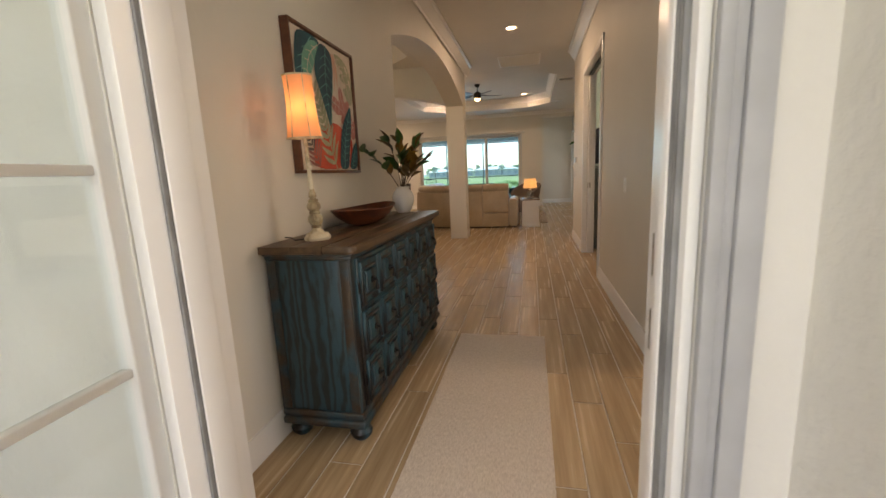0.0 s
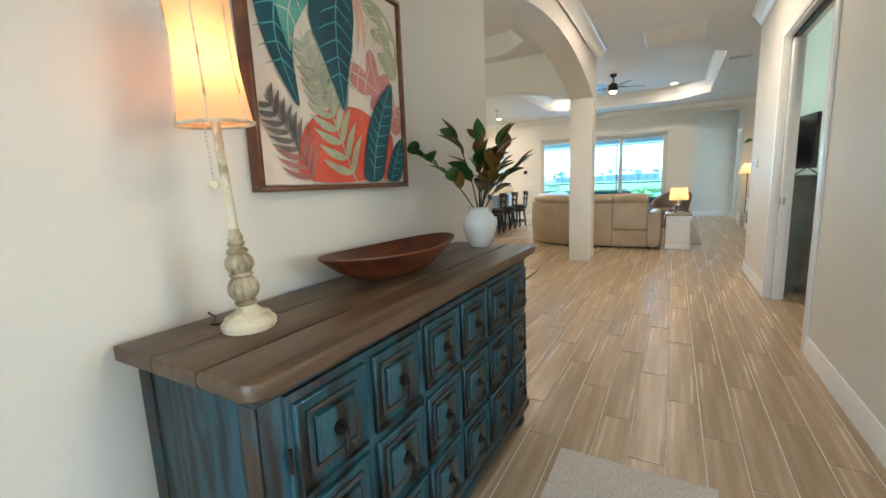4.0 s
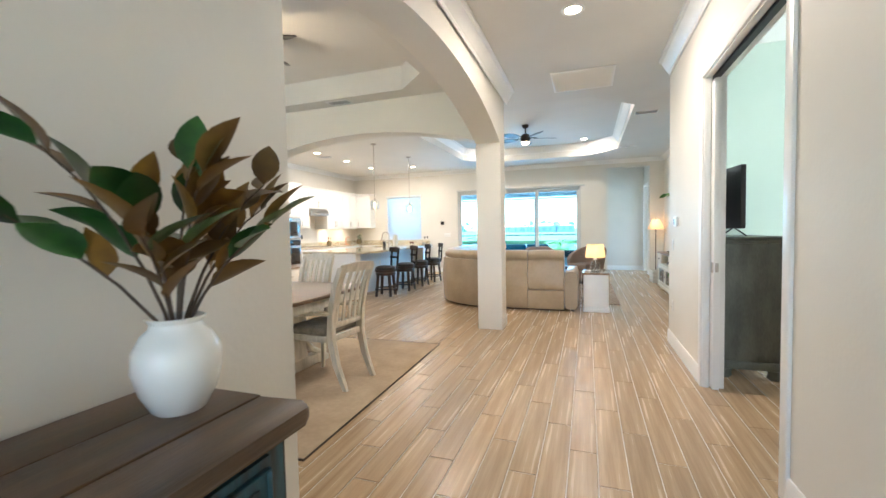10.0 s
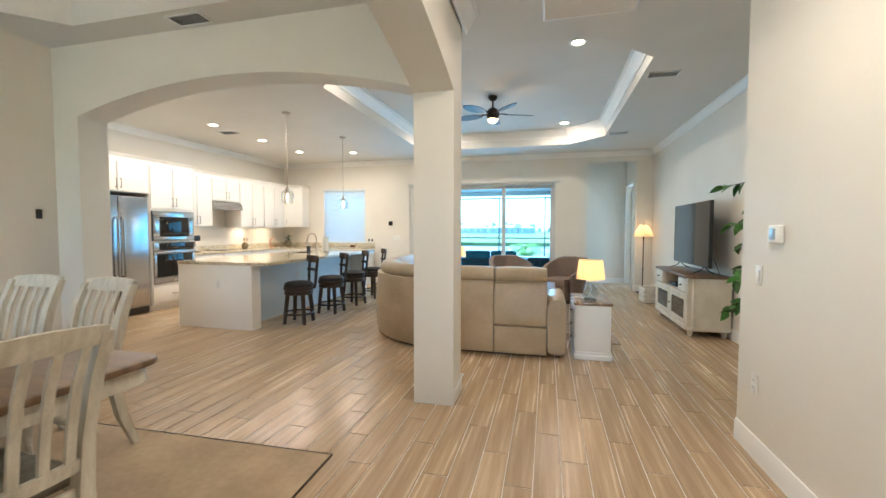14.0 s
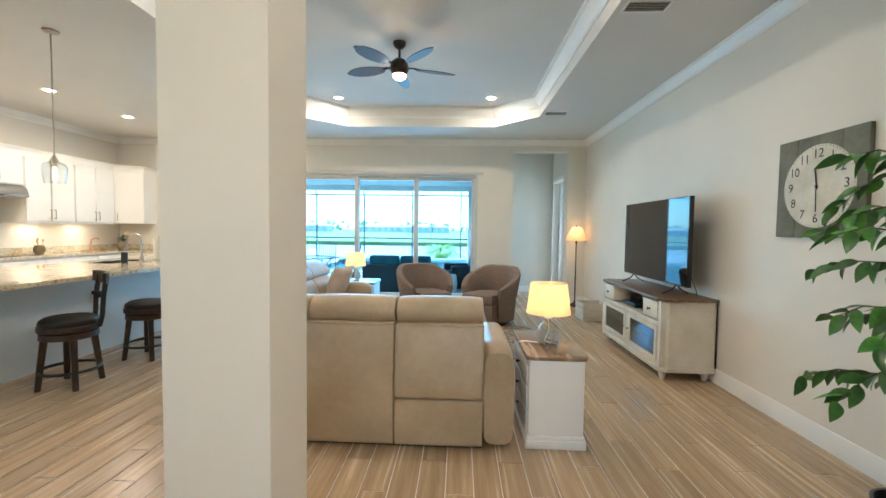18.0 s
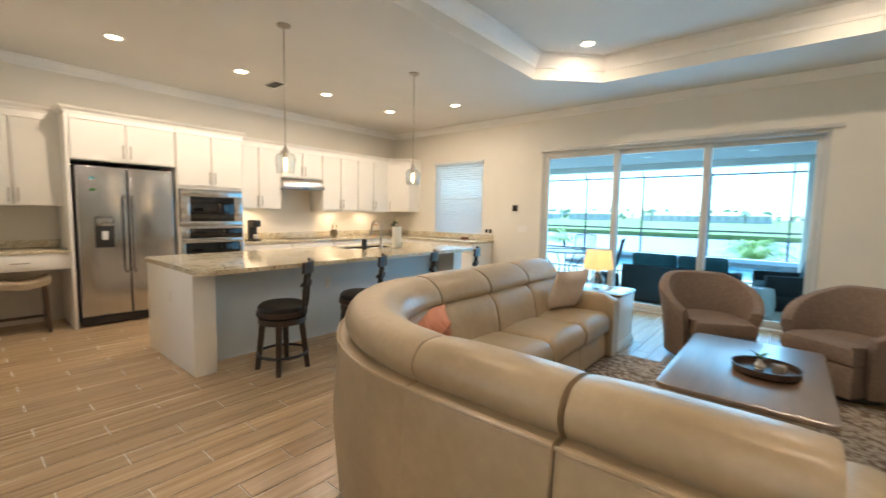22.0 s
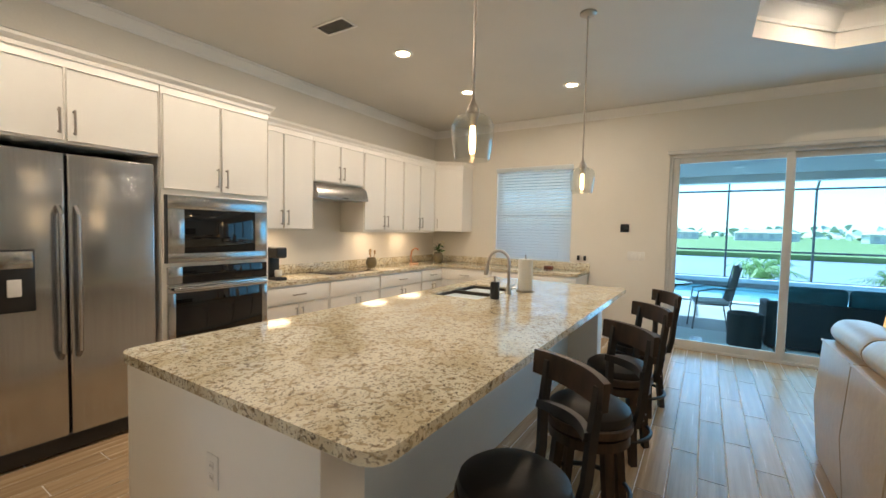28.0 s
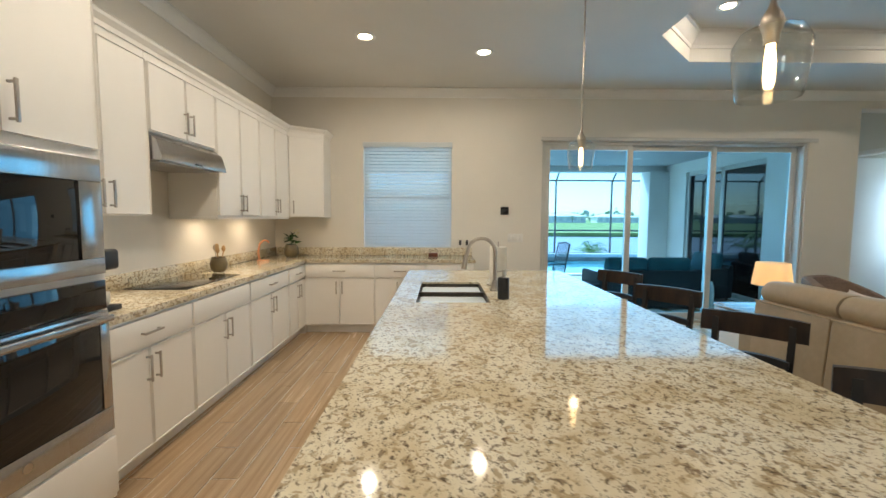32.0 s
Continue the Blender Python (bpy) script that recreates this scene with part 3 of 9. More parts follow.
def sideboard():
    """Origin at the wall side of the floor, middle of its width; the front looks along +x."""
    ob = thing("sideboard", "distressed teal wooden sideboard with eighteen panelled fronts", "sideboard", pose(-0.525, 3.03, 0))
    W, D = 0.755, 0.395
    bm = begin()
    box(bm, 0.0, D, -W, W, 0.12, 0.875, 0.004)
    part("body", bm, TEAL, ob)
    grain = oak_paint("teal_over_oak", (0.009, 0.014, 0.014), (0.012, 0.050, 0.066))
    for a, b in ((-W - 0.005, -W - 0.0005), (W + 0.0005, W + 0.005)):
        part("end_panel", box(begin(), 0.05, D - 0.045, a, b, 0.165, 0.862, 0.002), grain, ob, "teal panel with open oak grain")
        for x0, x1 in ((0.004, 0.05), (D - 0.045, D - 0.004)):
            part("end_stile", box(begin(), x0, x1, a - (0.004 if a < 0 else 0), b + (0.004 if a > 0 else 0), 0.163, 0.864, 0.003), TEAL_WORN, ob)
    bm = begin()
    box(bm, -0.0, D + 0.018, -W - 0.018, W + 0.018, 0.085, 0.125, 0.012, 3)
    box(bm, 0.0, D + 0.008, -W - 0.008, W + 0.008, 0.125, 0.16, 0.006)
    part("plinth", bm, TEAL_WORN, ob)
    bm = begin()
    box(bm, 0.0, D + 0.012, -W - 0.012, W + 0.012, 0.865, 0.885, 0.006)
    box(bm, 0.0, D + 0.026, -W - 0.026, W + 0.026, 0.885, 0.895, 0.004)
    part("cornice", bm, TEAL_WORN, ob)
    for k in range(3):
        x0 = k * 0.149
        x1 = x0 + 0.147
        r = 0.035 if k == 2 else 0.0
        turn = [(math.sin(radians(q)), 1 - math.cos(radians(q))) for q in (range(0, 91, 15) if r else (0,))]
        front = [(x1 - r + r * u, -W - 0.045 + r * v) for u, v in turn]
        top = prism(begin(), [(x0, -W - 0.045)] + front + [(x, -y) for x, y in front[::-1]] + [(x0, W + 0.045)], 0.8955, 0.93, None, 0.010 if k == 2 else 0.004)
        part("top_board", top, OAKTOP, ob, "brown worn oak top board")
    for sx in (0.05, D - 0.04):
        for sy in (-W + 0.06, W - 0.06):
            part("bun_foot", lathe(begin(), [(0.0, 0), (0.03, 0), (0.048, 0.02), (0.052, 0.04), (0.042, 0.062), (0.028, 0.07), (0.035, 0.085), (0.0, 0.086)], sx, sy), TEAL, ob)
    cw, rh = (2 * W - 0.09) / 6, 0.68 / 3
    for k in range(3):
        y0 = -W + 0.045 + 2 * cw * k
        part("door", box(begin(), D - 0.002, D + 0.012, y0 + 0.004, y0 + 2 * cw - 0.004, 0.172, 0.86, 0.003), TEAL, ob, "teal door with six panels")
        for z in (0.30, 0.73):
            part("hinge", rod(begin(), (D + 0.013, y0 + 0.002, z - 0.025), (D + 0.013, y0 + 0.002, z + 0.025), 0.005), IRON, ob, "black hinge")
    first = {}
    for c in range(6):
        for r in range(3):
            y, z = -W + 0.045 + cw * (c + 0.5), 0.175 + rh * (r + 0.5)
            m = pose(D + 0.010, y, z)
            h, w = rh / 2 - 0.013, cw / 2 - 0.014
            if not first:
                bm = begin()
                box(bm, 0.0, 0.016, -w, w, -h, h, 0.004)
                face = max(bm.faces, key=lambda f: f.calc_center_median().x)
                bmesh.ops.inset_region(bm, faces=[face], thickness=0.022)
                bmesh.ops.inset_region(bm, faces=[face], thickness=0.004, depth=-0.010)
                front = part("drawer_front", bm, TEAL, ob, "teal panelled drawer front", m)
                bm = begin()
                i, j = w - 0.029, h - 0.029
                for a, b, c0, d in ((-i, i, j - 0.014, j), (-i, i, -j, -j + 0.014), (-i, -i + 0.014, -j, j), (i - 0.014, i, -j, j)):
                    box(bm, 0.004, 0.012, a, b, c0, d, 0.004)
                mould = part("moulding", bm, TEAL_WORN, front)
                i, j = i - 0.02, j - 0.02
                bm = prism(begin(), [(-i, -j), (i, -j), (i, j), (-i, j)], 0.0, 0.018, Matrix(((0, 0, 1, 0.002), (1, 0, 0, 0), (0, 1, 0, 0), (0, 0, 0, 1))), 0.009)
                block = part("raised_panel", bm, TEAL, front)
                bm = begin()
                rod(bm, (0.02, 0, 0), (0.026, 0, 0), 0.017)
                rod(bm, (0.026, 0, 0.0), (0.042, 0, 0), 0.006)
                lathe(bm, [(0.0, -0.052), (0.008, -0.046), (0.010, -0.036), (0.005, -0.022), (0.004, -0.004), (0.0, 0.006)], 0.042, 0, 0, 10)
                pull = part("drop_pull", bm, IRON, front, "black iron drop pull")
                first = {"f": front, "s": (mould, block, pull)}
            else:
                front = again("drawer_front", first["f"], ob, m)
                for s in first["s"]:
                    again(s.name.split(".")[0], s, front, Matrix())
    return ob


sideboard()


def buffet_lamp(x, y, z):
    ob = thing("buffet_lamp", "tall cream candlestick lamp with a glowing bell shade, on the sideboard", "lamp", pose(x, y, z, 3.2, 0, 0))
    part("base", lathe(begin(), [(0, 0), (0.056, 0), (0.060, 0.006), (0.060, 0.016), (0.054, 0.020), (0.050, 0.030), (0.034, 0.036), (0.024, 0.048), (0.018, 0.060)], n=32), CREAM, ob)
    for name, h0, h1, r in (("fluted_bulb", 0.066, 0.124, 0.034), ("fluted_bulb", 0.130, 0.176, 0.031)):
        bm = begin()
        n = 60
        rows = []
        for j in range(11):
            t = j / 10
            rr = 0.013 + (r - 0.013) * math.sin(math.pi * (0.06 + 0.88 * t)) ** 0.75
            rows.append([bm.verts.new((rr * (0.84 + 0.16 * abs(math.sin(5 * a)) ** 0.5) * math.cos(a), rr * (0.84 + 0.16 * abs(math.sin(5 * a)) ** 0.5) * math.sin(a), h0 + (h1 - h0) * t)) for a in [2 * math.pi * k / n for k in range(n)]])
        for a, b in zip(rows, rows[1:]):
            for k in range(n):
                bm.faces.new((a[k], a[(k + 1) % n], b[(k + 1) % n], b[k])).smooth = True
        part(name, bm, ANTIQUE, ob, "fluted antique cream bulb")
    for z0, r in ((0.062, 0.024), (0.127, 0.026), (0.181, 0.024), (0.199, 0.019)):
        part("turned_collar", lathe(begin(), [(0.006, z0 - 0.008), (r * 0.8, z0 - 0.006), (r, z0), (r * 0.8, z0 + 0.006), (0.006, z0 + 0.008)], n=20), ANTIQUE, ob, "brown-rubbed turned collar")
    part("turned_stem", lathe(begin(), [(0.014, 0.186), (0.012, 0.198), (0.017, 0.212), (0.011, 0.226), (0.010, 0.236)], n=18), ANTIQUE, ob)
    part("candle_rod", rod(begin(), (0, 0, 0.23), (0, 0, 0.52), 0.0105, 0.0085), CREAM, ob)
    prof = [(0.074 - 0.016 * math.sin(math.pi * 0.5 * min(t * 1.35, 1)) + 0.003 * t * t, 0.255 * t) for t in [k / 10 for k in range(11)]]
    shade = part("shade", lathe(begin(), [(r, h + 0.455) for r, h in prof], n=40), SHADE_PEACH, ob, "peach fabric bell shade, lit")
    for k in range(6):
        a = 2 * math.pi * k / 6 + 0.3
        part("shade_rib", tube(begin(), [((r + 0.001) * math.cos(a), (r + 0.001) * math.sin(a), h + 0.455) for r, h in prof], 0.0022, 6), CREAM, shade)
    for r, h in (prof[0], prof[-1]):
        part("shade_trim", tube(begin(), [((r + 0.001) * math.cos(2 * math.pi * k / 40), (r + 0.001) * math.sin(2 * math.pi * k / 40), h + 0.455) for k in range(41)], 0.004, 6), CREAM, shade)
    part("bulb", lathe(begin(), [(0, 0.53), (0.012, 0.53), (0.022, 0.56), (0.02, 0.585), (0, 0.595)], n=14), glow("bulb_glass", (1.0, 0.7, 0.35), 2), ob, "lit bulb")
    bm = begin()
    for k in range(14):
        lathe(bm, [(0, -0.0025), (0.0025, 0), (0, 0.0025)], 0.03, -0.045, 0.45 - 0.008 * k, 6)
    lathe(bm, [(0, -0.011), (0.008, -0.008), (0.011, 0), (0.008, 0.008), (0, 0.011)], 0.03, -0.045, 0.33, 12)
    part("pull_chain", bm, CREAM, ob, "beaded pull chain with a wooden ball")
    part("cord", tube(begin(), [(-0.06, -0.01, 0.004), (-0.10, -0.03, 0.004), (-0.13, 0.0, 0.008), (-0.175, 0.01, 0.01)], 0.003, 6), BLACK, ob)
    lamp("POINT", (x, y - 0.032, z + 0.575), 0.34, (1.0, 0.66, 0.38), 0.03)
    return ob


buffet_lamp(-0.35, 2.43, 0.93)

ob = thing("dough_bowl", "long reddish-brown carved wooden dough bowl on the sideboard", "bowl", pose(-0.355, 3.03, 0.93, 0, 0, -4))
bm = lathe(begin(), [(0.0, 0.0), (0.10, 0.0), (0.19, 0.018), (0.27, 0.05), (0.335, 0.092), (0.332, 0.097), (0.322, 0.094), (0.25, 0.055), (0.17, 0.028), (0.0, 0.016)], n=40)
for v in bm.verts:
    v.co.z += 0.014 * (v.co.y / 0.335) ** 2 * min(v.co.z / 0.05, 1)
    v.co.x *= 0.40
part("bowl_body", bm, BOWLWOOD, ob)


def leaf_mesh(bm, length, width, bend=0.25, cup=0.15):
    """A pointed leaf along +x, folded a little at its midrib."""
    n = 6
    rows = []
    for k in range(n + 1):
        t = k / n
        w = width * (math.sin(math.pi * t ** 0.8) ** 0.85) * 0.5 if 0 < k < n else 0.0005
        z = -bend * length * t * t
        rows.append([bm.verts.new((length * t, -w, z + cup * w)), bm.verts.new((length * t, 0, z)), bm.verts.new((length * t, w, z + cup * w))])
    for a, b in zip(rows, rows[1:]):
        bm.faces.new((a[0], b[0], b[1], a[1])).smooth = True
        bm.faces.new((a[1], b[1], b[2], a[2])).smooth = True
    return bm


def magnolia_vase(x, y, z):
    ob = thing("flower_vase", "white ceramic vase with green and bronze magnolia branches", "vase", pose(x, y, z) @ Matrix.Scale(1.06, 4))
    part("vase", lathe(begin(), [(0, 0), (0.042, 0), (0.048, 0.005), (0.066, 0.04), (0.078, 0.085), (0.076, 0.12), (0.06, 0.15), (0.046, 0.163), (0.044, 0.172), (0.052, 0.182), (0.049, 0.184), (0.04, 0.172), (0.04, 0.15)], n=36), CERAMIC, ob)
    rnd = random.Random(5)
    protos = {}
    tips = [(-0.16, -0.26, 0.30), (-0.02, -0.19, 0.36), (0.05, -0.09, 0.27), (0.12, -0.03, 0.33), (-0.03, 0.07, 0.37), (0.07, 0.17, 0.33), (-0.01, 0.26, 0.29), (0.16, 0.09, 0.24), (0.16, -0.17, 0.22), (0.02, 0.05, 0.28)]
    for n, (tx, ty, tz) in enumerate(tips):
        pts = []
        for k in range(6):
            t = k / 5
            pts.append(Vector((tx * t ** 1.4, ty * t ** 1.4, 0.10 + (tz + 0.02) * (1 - (1 - t) ** 1.25))))
        part("stem", tube(begin(), pts, [0.004 - 0.0005 * k for k in range(6)], 6), TWIG, ob)
        for k in range(7):
            t = 0.45 + 0.55 * k / 5.5
            p = pts[min(int(t * 5), 4)].lerp(pts[min(int(t * 5) + 1, 5)], t * 5 - int(t * 5)) if t < 1 else pts[-1]
            key = rnd.choice(("g1", "g2", "b1", "b2", "b1"))
            if n in (0, 2, 8):
                key = rnd.choice(("g1", "g2", "b2", "b1"))
            if key not in protos:
                size = {"g1": (0.132, 0.066), "g2": (0.108, 0.058), "b1": (0.116, 0.060), "b2": (0.096, 0.050)}[key]
                protos[key] = leaf_mesh(begin(), size[0], size[1], 0.18, 0.35)
            out = math.degrees(math.atan2(ty, tx)) + rnd.uniform(-75, 75)
            m = Matrix.Translation(p) @ pose(0, 0, 0, rnd.uniform(-45, 45), -rnd.uniform(22, 80), out)
            if isinstance(protos[key], bmesh.types.BMesh):
                protos[key] = part("leaf", protos[key], LEAFGREEN if key[0] == "g" else LEAFBROWN, ob, "glossy green leaf" if key[0] == "g" else "bronze-brown leaf", m, 60)
            else:
                again("leaf", protos[key], ob, m)
    return ob


magnolia_vase(-0.335, 3.72, 0.93)

# ---- the leaf painting ----
def painted(name, u0, v0, tint, points, ob, level, scale):
    """A painted shape on a canvas: outline in canvas shares."""
    bm = begin()
    f = bm.faces.new([bm.verts.new((0.0, u * scale, v * scale)) for u, v in points])
    return part(name, bm, tint, ob, "", pose(level, 0, 0), 0)


def leaf_outline(base, tip, width, wave=0.0):
    b, t = Vector(base), Vector(tip)
    way, side = t - b, Vector((-(t - b).y, (t - b).x)).normalized()
    left, right = [], []
    for k in range(1, 12):
        s = k / 12
        w = width * 0.5 * math.sin(math.pi * s ** 0.72) ** 0.9 * (1 + wave * math.sin(9 * math.pi * s))
        c = b + way * s + side * (0.06 * way.length * math.sin(math.pi * s))
        left.append(tuple(c + side * w)), right.append(tuple(c - side * w))
    return [tuple(b)] + left + [tuple(t)] + right[::-1]


def clip_unit(points, lo=0.004, hi=0.996):
    return [(min(max(u, lo), hi), min(max(v, lo), hi)) for u, v in points]


def smooth_loop(points, rounds=2):
    """Rounds a closed outline by cutting its corners."""
    for _ in range(rounds):
        out = []
        for p, q in zip(points, points[1:] + points[:1]):
            out += [(0.78 * p[0] + 0.22 * q[0], 0.78 * p[1] + 0.22 * q[1]), (0.22 * p[0] + 0.78 * q[0], 0.22 * p[1] + 0.78 * q[1])]
        points = out
    return points


def leaf_painting():
    S = 0.70
    ob = thing("wall_painting", "large square tropical leaf painting in a walnut float frame", "painting", pose(-0.548, 2.62, 1.24))
    bm = begin()
    box(bm, 0.0, 0.045, 0.0, 0.735, -0.002, 0.014, 0.002)
    box(bm, 0.0, 0.045, 0.0, 0.735, 0.721, 0.735, 0.002)
    box(bm, 0.0, 0.045, 0.0, 0.014, 0.014, 0.721, 0.002)
    box(bm, 0.0, 0.045, 0.721, 0.735, 0.014, 0.721, 0.002)
    part("frame", bm, FRAMEWOOD, ob)
    canvas_mat = material("canvas_blush", (0.72, 0.60, 0.50), (0.80, 0.69, 0.59), 5, 0.8, bump=0.2, bump_scale=200)
    art = part("canvas", box(begin(), 0.004, 0.030, 0.0, 0.70, 0.0, 0.70), canvas_mat, ob, "blush cream canvas", pose(0, 0.0175, 0.0175))
    paint = lambda n, a, b: material("paint_" + n, a, b, 7, 0.7, fine=0.25, bump=0.15, bump_scale=120)
    teal = paint("teal", (0.003, 0.040, 0.060), (0.008, 0.085, 0.110))
    sea = paint("sea_green", (0.07, 0.27, 0.21), (0.13, 0.38, 0.30))
    pink = paint("dusty_pink", (0.50, 0.17, 0.15), (0.62, 0.26, 0.22))
    coral = paint("coral_red", (0.56, 0.06, 0.03), (0.68, 0.11, 0.06))
    sage = paint("sage", (0.33, 0.32, 0.20), (0.46, 0.44, 0.29))
    fern = paint("fern_green", (0.30, 0.31, 0.20), (0.46, 0.45, 0.32))
    grey = paint("fern_grey", (0.09, 0.075, 0.07), (0.20, 0.16, 0.14))
    plum = paint("plum", (0.26, 0.09, 0.08), (0.40, 0.16, 0.14))
    peach = paint("peach", (0.68, 0.36, 0.26), (0.76, 0.46, 0.34))
    line = paint("vein_green", (0.05, 0.26, 0.26), (0.10, 0.36, 0.36))
    pale = paint("vein_pale", (0.60, 0.44, 0.36), (0.70, 0.55, 0.46))
    level = [0.0315]

    def put(name, tint, pts, rounds=2):
        level[0] += 0.00025
        return painted(name, 0, 0, tint, clip_unit(smooth_loop(pts, rounds)), art, level[0], S)

    def stroke(tint, pts, thick):
        """One tapering brush line through points."""
        level[0] += 0.00004
        pts = [Vector(p) for p in pts]
        fine = []
        for k in range(len(pts) - 1):
            a, b = pts[max(k - 1, 0)], pts[min(k + 2, len(pts) - 1)]
            for j in range(4):
                t = j / 4
                fine.append(pts[k] * (2 * t ** 3 - 3 * t * t + 1) + pts[k + 1] * (3 * t * t - 2 * t ** 3) + (pts[k + 1] - a) * 0.5 * (t ** 3 - 2 * t * t + t) + (b - pts[k]) * 0.5 * (t ** 3 - t * t))
        fine.append(pts[-1])
        left, right = [], []
        for k, p in enumerate(fine):
            d = fine[min(k + 1, len(fine) - 1)] - fine[max(k - 1, 0)]
            n = Vector((-d.y, d.x)).normalized() * thick * 0.5 * (1 - 0.7 * k / len(fine))
            left.append(tuple(p + n)), right.append(tuple(p - n))
        return painted("painted_vein", 0, 0, tint, clip_unit(left + right[::-1]), art, level[0], S)

    def ribs(tint, spine, count, reach, thick, rise=0.6):
        """A midrib with side veins in pairs."""
        stroke(tint, spine, thick * 1.5)
        a, b = Vector(spine[0]), Vector(spine[-1])
        way = b - a
        side = Vector((-way.y, way.x)).normalized()
        for k in range(count):
            s = 0.12 + 0.72 * k / count
            i = min(int(s * (len(spine) - 1)), len(spine) - 2)
            p = Vector(spine[i]).lerp(Vector(spine[i + 1]), s * (len(spine) - 1) - i)
            r = reach * math.sin(math.pi * (0.15 + 0.8 * s)) ** 0.8
            for sg in (1, -1):
                tip = p + side * sg * r + way.normalized() * r * rise
                stroke(tint, [tuple(p), tuple(p.lerp(tip, 0.55) + side * sg * r * 0.06), tuple(tip)], thick)

    def frond(tint, spine, count, length, thick, tint2=None, fade=0.5):
        """A fern: single leaflets along a stem."""
        stroke(tint, spine, thick * 0.35)
        n = len(spine) - 1
        for k in range(count):
            s = 0.06 + 0.92 * k / count
            i = min(int(s * n), n - 1)
            p = Vector(spine[i]).lerp(Vector(spine[i + 1]), s * n - i)
            way = (Vector(spine[i + 1]) - Vector(spine[i])).normalized()
            side = Vector((-way.y, way.x))
            size = length * (1 - fade * s)
            for sg in (1, -1):
                tip = p + (side * sg * 0.80 + way * 0.72) * size
                level[0] += 0.00003
                painted("painted_leaflet", 0, 0, tint2 if tint2 and s < 0.35 else tint, clip_unit(leaf_outline(p, tip, thick)), art, level[0], S)

    put("painted_leaf", peach, leaf_outline((0.645, 0.95), (0.635, 0.64), 0.035), 0)
    put("painted_leaf", peach, leaf_outline((0.655, 0.95), (0.70, 0.68), 0.04), 0)
    put("painted_leaf", peach, leaf_outline((0.635, 0.95), (0.595, 0.80), 0.035), 0)
    put("painted_leaf", sage, [(0.66, 0.95), (0.74, 0.965), (0.86, 0.94), (0.94, 0.88), (0.99, 0.78), (0.995, 0.66), (0.96, 0.575), (0.90, 0.575), (0.84, 0.64), (0.80, 0.70), (0.87, 0.715), (0.86, 0.745), (0.77, 0.765), (0.75, 0.81), (0.83, 0.825), (0.82, 0.85), (0.73, 0.86)])
    put("painted_gap", canvas_mat, leaf_outline((0.93, 0.80), (0.96, 0.70), 0.035), 0)
    put("painted_gap", canvas_mat, leaf_outline((0.86, 0.90), (0.92, 0.83), 0.03), 0)
    ribs(pale, [(0.66, 0.95), (0.76, 0.86), (0.86, 0.74), (0.95, 0.60)], 4, 0.10, 0.009)
    put("painted_leaf", pink, [(0.525, 0.565), (0.57, 0.61), (0.65, 0.60), (0.70, 0.56), (0.70, 0.66), (0.735, 0.71), (0.785, 0.66), (0.80, 0.57), (0.87, 0.61), (0.91, 0.58), (0.88, 0.49), (0.83, 0.42), (0.72, 0.38), (0.715, 0.43), (0.74, 0.47), (0.66, 0.455), (0.58, 0.49)])
    ribs(pale, [(0.54, 0.56), (0.66, 0.54), (0.80, 0.48)], 3, 0.09, 0.008, 0.2)
    stroke(pale, [(0.735, 0.69), (0.75, 0.60), (0.79, 0.50)], 0.012)
    put("painted_leaf", pink, [(0.89, 0.56), (0.93, 0.50), (0.945, 0.42), (0.995, 0.46), (0.995, 0.30), (0.94, 0.265), (0.88, 0.29), (0.89, 0.40)])
    ribs(pale, [(0.91, 0.53), (0.93, 0.42), (0.97, 0.32)], 4, 0.06, 0.007, 0.5)
    put("painted_shape", coral, [(0.18, 0.004), (0.19, 0.17), (0.27, 0.29), (0.40, 0.35), (0.54, 0.385), (0.66, 0.375), (0.74, 0.33), (0.70, 0.10), (0.68, 0.004)])
    put("painted_leaf", teal, [(0.10, 0.996), (0.05, 0.86), (0.025, 0.71), (0.06, 0.57), (0.13, 0.44), (0.225, 0.315), (0.215, 0.42), (0.20, 0.56), (0.24, 0.72), (0.34, 0.86), (0.46, 0.996)])
    ribs(line, [(0.30, 0.98), (0.16, 0.82), (0.12, 0.64), (0.15, 0.50), (0.22, 0.34)], 6, 0.10, 0.007)
    put("painted_leaf", sea, [(0.42, 0.965), (0.30, 0.965), (0.19, 0.89), (0.125, 0.78), (0.155, 0.64), (0.195, 0.535), (0.21, 0.64), (0.28, 0.74), (0.36, 0.86)])
    ribs(pale, [(0.40, 0.95), (0.27, 0.86), (0.20, 0.72), (0.19, 0.58)], 4, 0.07, 0.006)
    put("painted_leaf", sea, [(0.60, 0.74), (0.56, 0.58), (0.51, 0.335), (0.53, 0.36), (0.555, 0.56), (0.60, 0.66)])
    frond(fern, [(0.56, 0.004), (0.47, 0.20), (0.40, 0.36), (0.33, 0.50), (0.25, 0.66)], 10, 0.21, 0.042, None, 0.60)
    put("painted_leaf", teal, [(0.43, 0.975), (0.53, 0.97), (0.615, 0.93), (0.62, 0.80), (0.585, 0.66), (0.54, 0.50), (0.505, 0.325), (0.45, 0.44), (0.38, 0.58), (0.315, 0.70), (0.315, 0.80), (0.37, 0.90)])
    ribs(line, [(0.52, 0.97), (0.485, 0.78), (0.485, 0.56), (0.505, 0.36)], 6, 0.12, 0.008)
    put("painted_leaf", teal, [(0.61, 0.004), (0.64, 0.16), (0.685, 0.31), (0.77, 0.44), (0.92, 0.585), (0.91, 0.42), (0.875, 0.28), (0.82, 0.14), (0.785, 0.004)])
